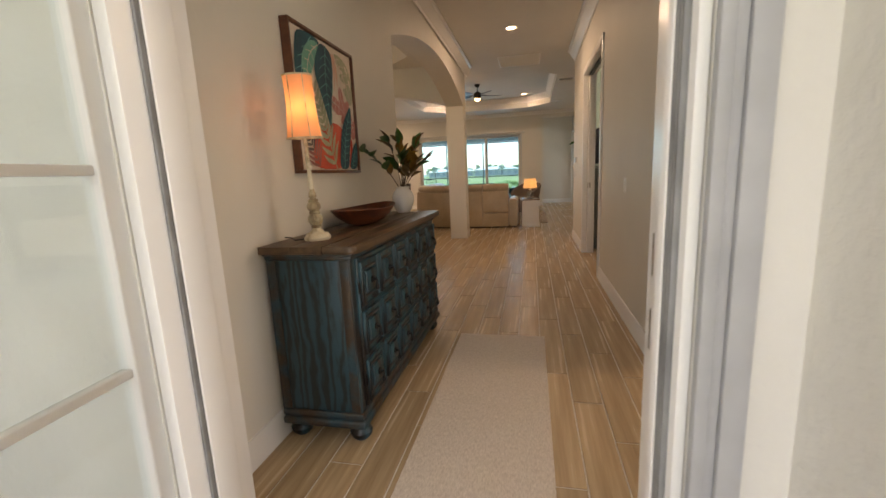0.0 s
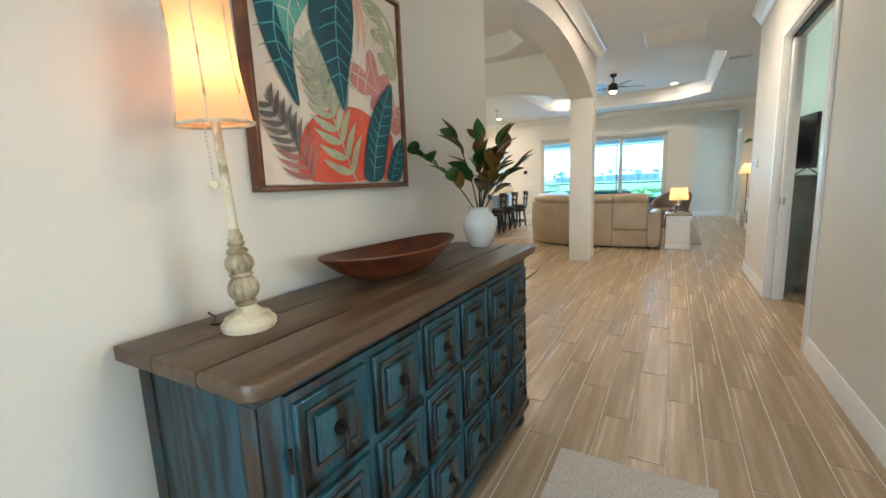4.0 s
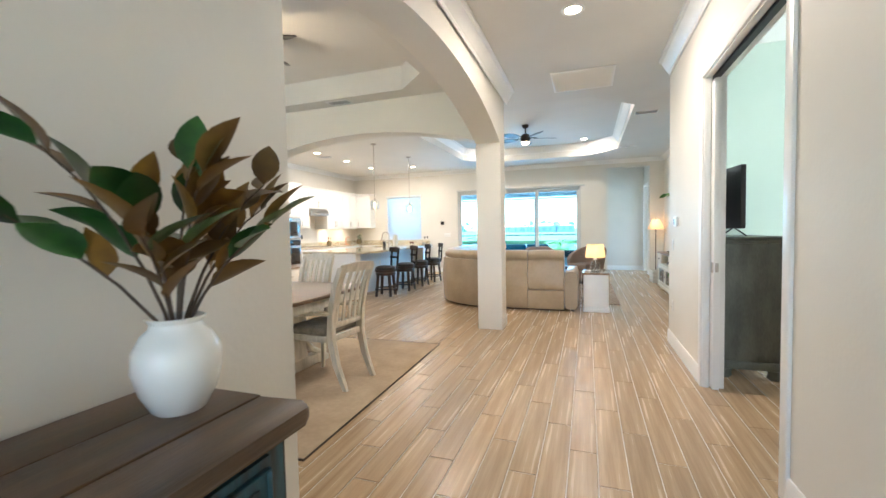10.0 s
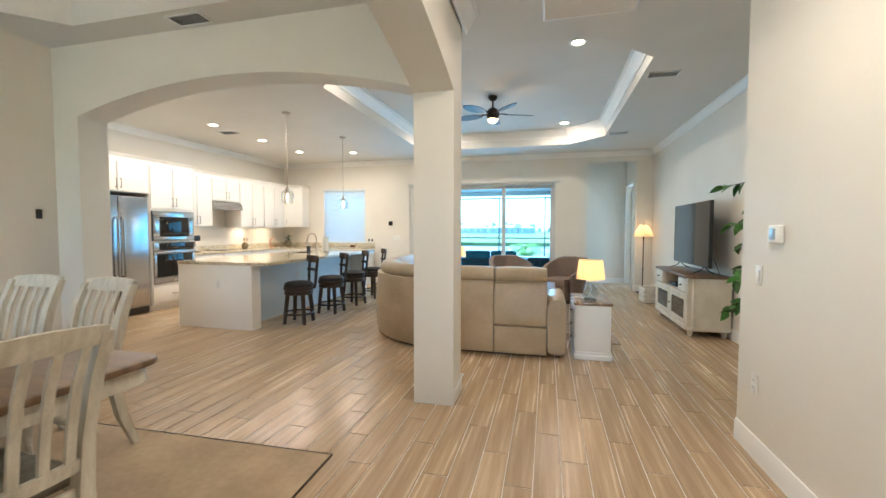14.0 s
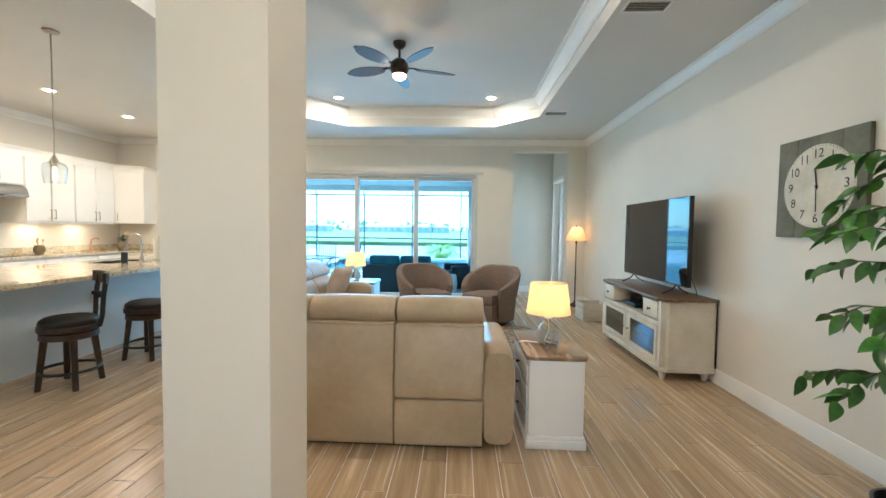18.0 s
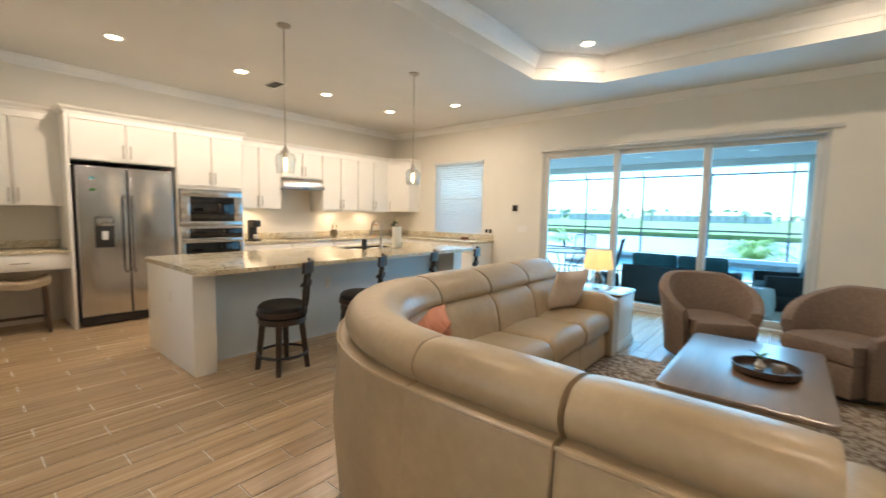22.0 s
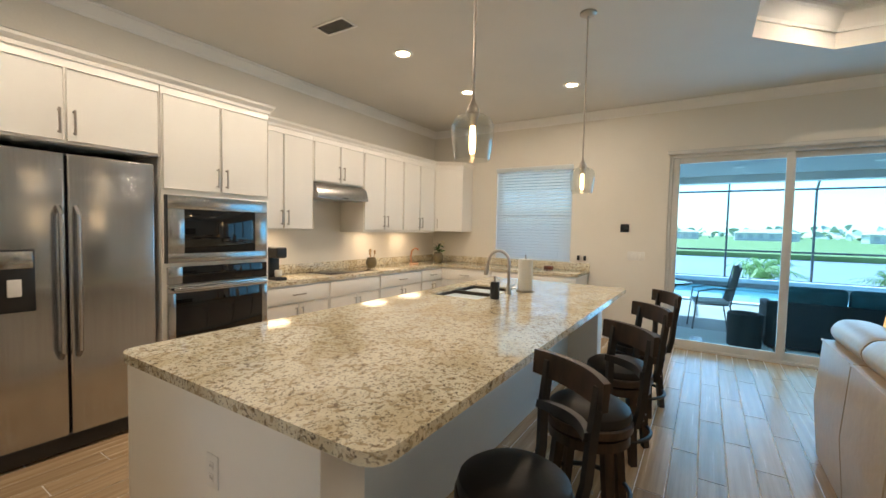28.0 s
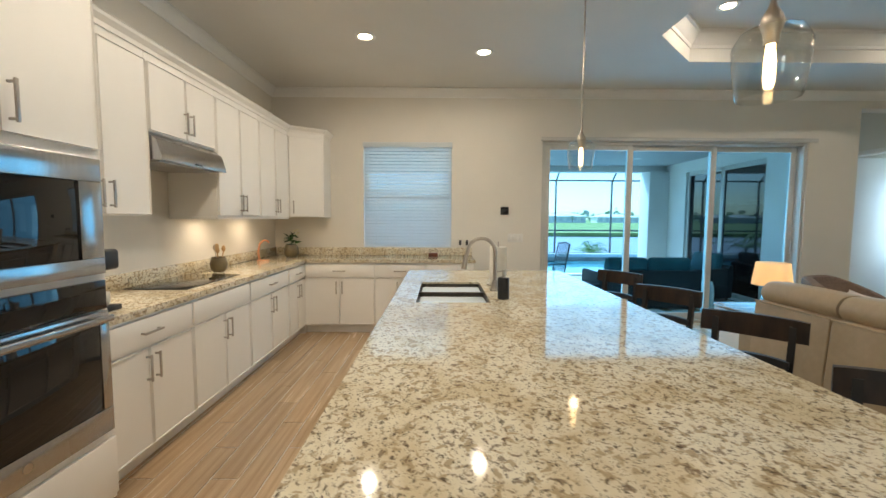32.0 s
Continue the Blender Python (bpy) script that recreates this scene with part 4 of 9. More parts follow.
    ribs(line, [(0.70, 0.01), (0.74, 0.20), (0.81, 0.38), (0.905, 0.56)], 7, 0.085, 0.007)
    put("painted_shape", coral, [(0.78, 0.004), (0.83, 0.14), (0.865, 0.29), (0.90, 0.25), (0.88, 0.12), (0.83, 0.03)])
    put("painted_leaf", teal, [(0.80, 0.004), (0.85, 0.12), (0.905, 0.21), (0.995, 0.27), (0.995, 0.12), (0.96, 0.004)])
    ribs(line, [(0.86, 0.01), (0.91, 0.12), (0.98, 0.25)], 4, 0.06, 0.006)
    frond(grey, [(0.27, 0.004), (0.20, 0.14), (0.12, 0.25), (0.03, 0.36)], 9, 0.17, 0.024, plum, 0.55)
    return ob


leaf_painting()

# ---- runner ----
ob = thing("runner_rug", "pale woven cotton runner rug on the hall floor", "rug", pose(0, 0, 0))
bm = begin()
nx, ny = 24, 8
grid = [[bm.verts.new((0.09 + 0.612 * i / nx, 1.74 + 1.89 * j / ny, 0.007 + 0.0008 * math.sin(i * 2.1 + j))) for i in range(nx + 1)] for j in range(ny + 1)]
for j in range(ny):
    for i in range(nx):
        bm.faces.new((grid[j][i], grid[j][i + 1], grid[j + 1][i + 1], grid[j + 1][i])).smooth = True
box(bm, 0.092, 0.70, 1.742, 3.628, 0.0005, 0.0062)
part("woven_field", bm, RUNNER, ob)
for yy in (1.735, 3.63):
    bm = begin()
    for k in range(60):
        x = 0.095 + 0.602 * k / 59
        rod(bm, (x, yy, 0.003), (x + 0.002 * math.sin(k * 3.0), yy + (0.012 if yy > 2 else -0.012), 0.002), 0.0018, n=5)
    part("fringe", bm, RUNNER, ob)

# ---- front door ----
OX0, OX1, Y0, Y1 = -0.24, 0.885, FRONT, FRONT + 0.2
frame_1 = structure(new("door_1"), "white front door with glass lites, swung open outside", "door")
bm = begin()
box(bm, OX0, OX0 + 0.035, Y0 - 0.01, Y1 + 0.004, 0, 2.47, 0.004)
box(bm, OX0 + 0.035, OX0 + 0.05, Y0 + 0.06, Y1 - 0.06, 0, 2.45, 0.003)
part("jamb", bm, TRIM, frame_1)
bm = begin()
box(bm, OX1 - 0.02, OX1, Y0 - 0.01, Y1 + 0.004, 0, 2.47, 0.004)
box(bm, OX1 - 0.032, OX1 - 0.02, Y0 + 0.07, Y0 + 0.12, 0, 2.45, 0.003)
part("jamb", bm, TRIM, frame_1)
part("head", box(begin(), OX0, OX1, Y0 - 0.01, Y1 + 0.004, 2.46, 2.5, 0.004), TRIM, frame_1)
bm = begin()
box(bm, OX0 + 0.036, OX0 + 0.046, Y0 + 0.045, Y0 + 0.06, 0.02, 2.45, 0.003)
part("weatherstrip", bm, SEAL, frame_1)
bm = begin()
for k in range(3):
    box(bm, OX1 - 0.032, OX1 - 0.0195, Y0 + 0.016 + k * 0.016, Y0 + 0.027 + k * 0.016, 0.02, 2.45, 0.004)
part("weatherstrip", bm, SEAL, frame_1)
for z in (0.86, 1.02):
    bm = begin()
    box(bm, OX1 - 0.026, OX1 - 0.019, Y0 + 0.125, Y0 + 0.155, z - 0.045, z + 0.045, 0.003)
    rod(bm, (OX1 - 0.027, Y0 + 0.14, z + 0.02), (OX1 - 0.019, Y0 + 0.14, z + 0.02), 0.009)
    part("strike_plate", bm, NICKEL, frame_1, "nickel strike plate")
bm = begin()
box(bm, OX0 - 0.065, OX0 + 0.002, Y1, Y1 + 0.016, 0, 2.56, 0.005)
box(bm, OX1 - 0.002, OX1 + 0.065, Y1, Y1 + 0.016, 0, 2.56, 0.005)
box(bm, OX0 - 0.065, OX1 + 0.065, Y1, Y1 + 0.0165, 2.49, 2.56, 0.005)
part("casing", bm, TRIM, frame_1)
leaf = part("leaf", begin(), TRIM, frame_1, "", pose(OX0 - 0.03, Y0 - 0.005, 0.01, 0, 0, 4))
bm = begin()
LW = 1.04
for a, b in ((-0.05, 0.0), (-LW, -LW + 0.125)):
    box(bm, -0.022, 0.022, a, b, 0, 2.43, 0.004)
for a, b in ((0, 0.25), (2.30, 2.43)):
    box(bm, -0.022, 0.022, -LW + 0.125, -0.05, a, b, 0.004)
bm.to_mesh(leaf.data)
bm.free()
for z in (0.345, 0.785, 1.23, 1.675, 2.0):
    part("muntin", box(begin(), -0.014, 0.014, -LW + 0.125, -0.05, z - 0.011, z + 0.011, 0.004), TRIM, leaf)
part("muntin", box(begin(), -0.0135, 0.0135, -LW / 2 - 0.011, -LW / 2 + 0.011, 0.25, 2.30, 0.004), TRIM, leaf)
DOORGLASS = glass("door_glass", (0.93, 0.97, 0.97))
pane = part("pane", box(begin(), -0.004, 0.004, -LW + 0.12, -0.045, 0.245, 2.305), DOORGLASS, leaf)
pane.visible_shadow = False
part("threshold", box(begin(), OX0, OX1, Y0 - 0.02, Y1, -0.003, 0.012, 0.004), NICKEL, frame_1)

bm = begin()
for a, b, y in ((0.887, 0.91, 0.034), (0.91, 0.93, 0.022), (0.93, 0.97, 0.03)):
    box(bm, a, b, FRONT - y, FRONT - 0.0125, 0, 2.56, 0.004)
part("brickmould", bm, material("grey_brickmould", (0.42, 0.42, 0.43), (0.50, 0.50, 0.51), 6, 0.5), frame_1, "grey weathered door surround")
wall("wall_porch_right", "y", -1.2, FRONT, 1.05, 1.25, mat=STUCCO, label="white stucco porch wall")
wall("wall_porch_left", "y", -1.2, FRONT, -1.05, -0.85, mat=STUCCO, label="white stucco porch wall")
structure(part("wall_stucco", box(begin(), OX1 + 0.002, 1.05, FRONT - 0.012, FRONT - 0.001, 0, 2.9), STUCCO), "white stucco wall beside the front door", "wall")
structure(part("wall_stucco_left", box(begin(), -0.85, OX0 - 0.002, FRONT - 0.012, FRONT - 0.001, 0, 2.9), STUCCO), "white stucco wall beside the front door", "wall")
structure(part("ceiling_porch", box(begin(), -1.05, 1.25, -1.2, FRONT, 2.9, 3.0), TRIM), "white porch ceiling", "ceiling")
structure(part("porch_floor", box(begin(), -1.3, 1.5, -2.5, FRONT - 0.05, -0.12, -0.02), CONCRETE), "concrete porch floor", "floor")


# ---- pocket doors ----
def pocket_door(name, y0, y1, label):
    d = structure(new(name), label, "door")
    x = HALL_R
    bm = begin()
    for a, b in ((y0 - 0.075, y0), (y1, y1 + 0.075)):
        box(bm, x - 0.018, x + 0.001, a, b, 0, 2.515, 0.005)
    box(bm, x - 0.0185, x + 0.001, y0 - 0.075, y1 + 0.075, 2.44, 2.515, 0.005)
    part("casing", bm, TRIM, d)
    bm = begin()
    for a, b in ((y0, y0 + 0.014), (y1 - 0.014, y1)):
        box(bm, x - 0.004, x + 0.04, a, b, 0, 2.44, 0.002)
        box(bm, x + 0.10, x + 0.145, a, b, 0, 2.44, 0.002)
    box(bm, x - 0.004, x + 0.04, y0 + 0.014, y1 - 0.014, 2.426, 2.44, 0.002)
    box(bm, x + 0.10, x + 0.145, y0 + 0.014, y1 - 0.014, 2.426, 2.44, 0.002)
    part("jamb", bm, TRIM, d)
    part("track", box(begin(), x + 0.05, x + 0.09, y0 + 0.01, y1 - 0.01, 2.41, 2.436), BLACK, d, "black sliding track")
    lf = part("leaf", box(begin(), x + 0.047, x + 0.093, y1 - 0.085, y1 - 0.001, 0.012, 2.405, 0.003), TRIM, d)
    bm = begin()
    box(bm, x + 0.058, x + 0.082, y1 - 0.088, y1 - 0.084, 0.93, 1.0, 0.002)
    box(bm, x + 0.043, x + 0.0475, y1 - 0.088, y1 - 0.03, 0.925, 1.005, 0.002)
    rod(bm, (x + 0.07, y1 - 0.0885, 0.965), (x + 0.07, y1 - 0.083, 0.965), 0.006)
    part("latch", bm, NICKEL, lf, "nickel pocket-door latch")
    return d


pocket_door("door_2", D1[0], D1[1], "white pocket door to the bedroom, slid open")
pocket_door("door_3", D2[0], D2[1], "white pocket door to the study, slid open")


# ---- switches, thermostats and outlets ----
def wall_plate(name, label, category, m, gangs=1, kind="switch"):
    """A plate in its own x-z plane, facing -y, moved by m."""
    ob = thing(name, label, category, m)
    w = 0.035 + 0.023 * (gangs - 1)
    part("plate", box(begin(), -w, w, -0.006, 0, -0.058, 0.058, 0.003), PLASTIC, ob)
    for g in range(gangs):
        x = (g - (gangs - 1) / 2) * 0.046
        if kind == "switch":
            part("rocker", box(begin(), x - 0.0165, x + 0.0165, -0.011, -0.005, -0.033, 0.033, 0.003), PLASTIC, ob)
        else:
            bm = begin()
            for z in (-0.02, 0.02):
                box(bm, x - 0.014, x + 0.014, -0.008, -0.005, z - 0.013, z + 0.013, 0.003)
            part("socket", bm, PLASTIC, ob)
            bm = begin()
            for z in (-0.02, 0.02):
                for sx in (-0.006, 0.006):
                    box(bm, x + sx - 0.0012, x + sx + 0.0012, -0.0086, -0.0078, z - 0.004, z + 0.005)
            part("slots", bm, BLACK, ob)
    return ob


EAST, WEST, NORTH = 90, -90, 180
wall_plate("light_switch", "white rocker light switch on the hall wall", "switch", pose(HALL_R, 4.19, 1.055, 0, 0, -90))
wall_plate("light_switch", "white rocker light switch near the living room corner", "switch", pose(HALL_R, 8.07, 1.09, 0, 0, -90))
wall_plate("wall_outlet", "white double power outlet low on the wall", "outlet", pose(HALL_R, 8.08, 0.44, 0, 0, -90), 1, "outlet")
ob = thing("thermostat", "white thermostat with a small grey screen on the wall", "thermostat", pose(HALL_R, 7.88, 1.335, 0, 0, -90))
part("case", box(begin(), -0.062, 0.062, -0.026, 0, -0.048, 0.048, 0.008), PLASTIC, ob)
part("screen", box(begin(), -0.045, 0.02, -0.0275, -0.02, -0.03, 0.03, 0.002), material("lcd_grey", (0.30, 0.36, 0.40), (0.36, 0.42, 0.46), 4, 0.2), ob)
wall_plate("light_switch", "wide four-gang rocker switch on the back wall", "switch", pose(-3.615, BACK, 1.155), 4)
ob = thing("wall_thermostat", "black square thermostat on the back wall", "thermostat", pose(-3.765, BACK, 1.52))
part("case", box(begin(), -0.055, 0.055, -0.025, 0, -0.055, 0.055, 0.02, 4), BLACK, ob)
part("screen", box(begin(), -0.042, 0.042, -0.027, -0.02, -0.04, 0.04, 0.004), BLACKGLASS, ob)
ob = thing("wall_sensor", "small black sensor beside the dining arch", "sensor", pose(DIN_L, 8.14, 1.50, 0, 0, 90))
part("case", box(begin(), -0.022, 0.022, -0.025, 0, -0.045, 0.045, 0.006), BLACK, ob)
wall_plate("wall_outlet", "white double power outlet by the window", "outlet", pose(-4.08, BACK, 0.42), 1, "outlet")

# ---- ceiling vents ----
VENTWHITE = TRIM
VENTGREY = material("vent_filter", (0.42, 0.42, 0.41), (0.52, 0.52, 0.50), 6, 0.8)
VENTDARK = material("vent_shadow", (0.05, 0.05, 0.05), (0.08, 0.08, 0.08), 6, 0.8)


def vent(x, y, w, d, rz=0, label="white slatted ceiling air vent", tilt=35, backing=VENTDARK, z=CEILING):
    ob = thing("ceiling_vent", label, "vent", pose(x, y, z, 0, 0, rz), "ceiling vents")
    bm = begin()
    for a, b, c, e in ((-w, w, -d, -d + 0.02), (-w, w, d - 0.02, d), (-w, -w + 0.02, -d + 0.02, d - 0.02), (w - 0.02, w, -d + 0.02, d - 0.02)):
        box(bm, a, b, c, e, -0.008, 0, 0.002)
    part("frame", bm, VENTWHITE, ob)
    part("backing", box(begin(), -w + 0.015, w - 0.015, -d + 0.015, d - 0.015, -0.002, -0.0005), backing, ob)
    n = max(4, int(2 * (d - 0.02) / 0.022))
    slat = None
    for k in range(n):
        yy = -d + 0.02 + (2 * d - 0.04) * (k + 0.5) / n
        m = pose(0, yy, -0.006, tilt, 0, 0)
        if slat is None:
            slat = part("slat", box(begin(), -w + 0.018, w - 0.018, -0.007, 0.007, -0.0008, 0.0008), VENTWHITE, ob, "", m)
        else:
            again("slat", slat, ob, m)
    return ob


vent(1.36, 10.45, 0.17, 0.09)
vent(1.34, 13.35, 0.17, 0.09)
vent(-5.50, 11.65, 0.17, 0.09)
vent(-2.80, 8.17, 0.17, 0.09)
vent(0.42, 8.55, 0.36, 0.36, 0, "large white square return-air grille in the ceiling", -40, VENTGREY)


# ---- bedroom seen through the first door ----
BEDWOOD = material("mahogany_bed", (0.022, 0.010, 0.007), (0.045, 0.022, 0.014), 4, 0.3, stretch=(1, 6, 6))
LINEN = material("white_bedding", (0.66, 0.64, 0.58), (0.76, 0.74, 0.68), 3, 0.85, bump=0.3, bump_scale=12)
BEDRUG = material("faded_rug", (0.36, 0.32, 0.24), (0.55, 0.50, 0.40), 9, 0.95, fine=0.3, bump=0.4)
ob = thing("bed", "dark mahogany bed with a white quilt on a faded rug", "bed", pose(2.95, 5.58, 0.0))
bm = begin()
box(bm, 0, 0.09, 0.0, 1.36, 0.14, 0.86, 0.02, 3)
box(bm, -0.025, 0.115, -0.03, 1.39, 0.85, 0.91, 0.02, 3)
box(bm, -0.015, 0.105, -0.02, 1.38, 0.06, 0.16, 0.02)
part("footboard", bm, BEDWOOD, ob)
for yy in (0.03, 1.33):
    part("foot", lathe(begin(), [(0, 0.0), (0.05, 0.0), (0.065, 0.03), (0.05, 0.07), (0, 0.08)], 0.045, yy), BEDWOOD, ob)
part("side_rail", box(begin(), 0.09, 2.1, 0.03, 0.09, 0.2, 0.42, 0.01), BEDWOOD, ob)
part("side_rail", box(begin(), 0.09, 2.1, 1.27, 1.33, 0.2, 0.42, 0.01), BEDWOOD, ob)
part("headboard", box(begin(), 2.1, 2.2, -0.02, 1.38, 0.0, 1.3, 0.03), BEDWOOD, ob)
part("mattress", box(begin(), 0.1, 2.09, 0.10, 1.26, 0.3, 0.78, 0.06, 4), LINEN, ob)
bm = box(begin(), 0.13, 2.0, -0.015, 1.37, 0.36, 0.84, 0.07, 4)
part("quilt", bm, LINEN, ob, "white rumpled quilt")
tagged(part("bedroom_rug", box(begin(), 2.45, 5.2, 4.75, 6.98, 0.001, 0.012, 0.004), BEDRUG), "faded beige patterned rug under the bed", "rug")
ob = thing("framed_print", "small framed botanical vase print on the bedroom wall", "picture", pose(3.36, 7.018, 1.58) @ Matrix.Scale(1.2, 4))
bm = begin()
for a, b, c, d in ((-0.15, 0.15, 0.14, 0.155), (-0.15, 0.15, -0.155, -0.14), (-0.15, -0.135, -0.14, 0.14), (0.135, 0.15, -0.14, 0.14)):
    box(bm, a, b, -0.02, 0, c, d, 0.002)
part("frame", bm, IRON, ob)
part("print", box(begin(), -0.135, 0.135, -0.008, 0, -0.14, 0.14), LINEN, ob)
bm = lathe(begin(), [(0, -0.09), (0.03, -0.09), (0.05, -0.05), (0.02, 0.0), (0.025, 0.015)], 0, 0, 0, 16)
for v in bm.verts:
    v.co.y = -0.0095 + 0.001 * v.co.y
part("printed_vase", bm, material("print_grey", (0.22, 0.22, 0.2), (0.30, 0.30, 0.28), 6, 0.8), ob)
for k, (px, pz) in enumerate(((-0.06, 0.05), (0.0, 0.07), (0.07, 0.04), (-0.02, 0.03))):
    bm = leaf_mesh(begin(), 0.05, 0.03, 0, 0)
    part("printed_leaf", bm, material("print_ink", (0.08, 0.08, 0.07), (0.12, 0.11, 0.09), 6, 0.8), ob, "", pose(px, -0.0095, pz, 90, 0, 0))
ob = thing("bedroom_ceiling_lamp", "round glowing ceiling lamp in the bedroom", "lamp", pose(2.6, 3.1, CEILING))
part("dish", lathe(begin(), [(0.0, -0.09), (0.07, -0.08), (0.12, -0.05), (0.14, 0.0)], n=24), glow("bedroom_lens", (1.0, 0.8, 0.45), 3), ob)
lamp("POINT", (2.6, 3.1, CEILING - 0.16), 16.0, (1.0, 0.78, 0.45), 0.1)

# ---- study seen through the second door ----
CHEST = material("grey_green_chest", (0.085, 0.095, 0.080), (0.14, 0.15, 0.125), 3, 0.5, stretch=(4, 4, 1), fine=0.25)
ob = thing("chest_of_drawers", "grey-green painted chest of drawers with carved bracket feet", "chest", pose(1.50, 7.12, 0) @ Matrix.Diagonal((1.30, 1.0, 1.0, 1.0)))
part("carcass", box(begin(), 0.02, 0.36, 0.02, 1.0, 0.13, 1.14, 0.006), CHEST, ob)
bm = begin()
box(bm, 0.0, 0.385, 0.0, 1.02, 1.165, 1.19, 0.01, 3)
box(bm, 0.01, 0.372, 0.01, 1.01, 1.135, 1.166, 0.01)
part("top", bm, CHEST, ob)
part("plinth", box(begin(), 0.01, 0.372, 0.008, 1.012, 0.08, 0.15, 0.01), CHEST, ob)
for px, py in ((0.05, 0.05), (0.33, 0.05), (0.05, 0.96), (0.33, 0.96)):
    part("foot", lathe(begin(), [(0, 0), (0.03, 0), (0.045, 0.02), (0.04, 0.05), (0.05, 0.082), (0, 0.083)], px, py), CHEST, ob)
for k in range(4):
    part("drawer", box(begin(), 0.355, 0.372, 0.05, 0.97, 0.17 + 0.24 * k, 0.39 + 0.24 * k, 0.006), CHEST, ob)
ob = thing("television", "black flat television seen edge-on, on the study chest", "television", pose(1.62, 7.60, 1.19, 0, 0, 8))
part("panel", box(begin(), -0.02, 0.02, -0.46, 0.46, 0.07, 0.60, 0.008), BLACK, ob)
part("screen", box(begin(), 0.019, 0.022, -0.45, 0.45, 0.085, 0.59), BLACKGLASS, ob)
for yy in (-0.3, 0.3):
    bm = begin()
    rod(bm, (-0.0, yy, 0.08), (0.10, yy, 0.006), 0.006)
    rod(bm, (-0.0, yy, 0.08), (-0.10, yy, 0.006), 0.006)
    part("stand_leg", bm, BLACK, ob)

# ---- dining room ----
WHITEWASH = material("whitewashed_wood", (0.50, 0.46, 0.37), (0.67, 0.62, 0.52), 5, 0.5, stretch=(5, 5, 1), fine=0.15, bump=0.12, bump_scale=40)
TABLETOP = material("brown_table_top", (0.105, 0.058, 0.030), (0.20, 0.120, 0.066), 2.2, 0.35, stretch=(1, 12, 1), fine=0.25, bump=0.08, bump_scale=30)
CUSHION = material("grey_seat_fabric", (0.20, 0.18, 0.145), (0.29, 0.265, 0.215), 25, 0.9, fine=0.2, bump=0.4, bump_scale=200)
DINRUG = material("flat_beige_rug", (0.40, 0.30, 0.20), (0.49, 0.375, 0.255), 3, 0.95, fine=0.15, bump=0.5, bump_scale=160)
RUGEDGE = material("dark_rug_edge", (0.05, 0.04, 0.03), (0.07, 0.055, 0.04), 8, 0.9)


def bar(bm, points, w, d):
    """A bent bar of rectangular section along points that rise in one plane; w across x, d along y."""
    rows = []
    for p in points:
        x, y, z = p[:3]
        k = p[3] if len(p) > 3 else 1.0
        rows.append([bm.verts.new((x + sx * w * k / 2, y + sy * d * k / 2, z)) for sx, sy in ((-1, -1), (1, -1), (1, 1), (-1, 1))])
    for a, b in zip(rows, rows[1:]):
        for j in range(4):
            bm.faces.new((a[j], a[(j + 1) % 4], b[(j + 1) % 4], b[j])).smooth = True
    bm.faces.new(rows[0][::-1]), bm.faces.new(rows[-1])
    return bm


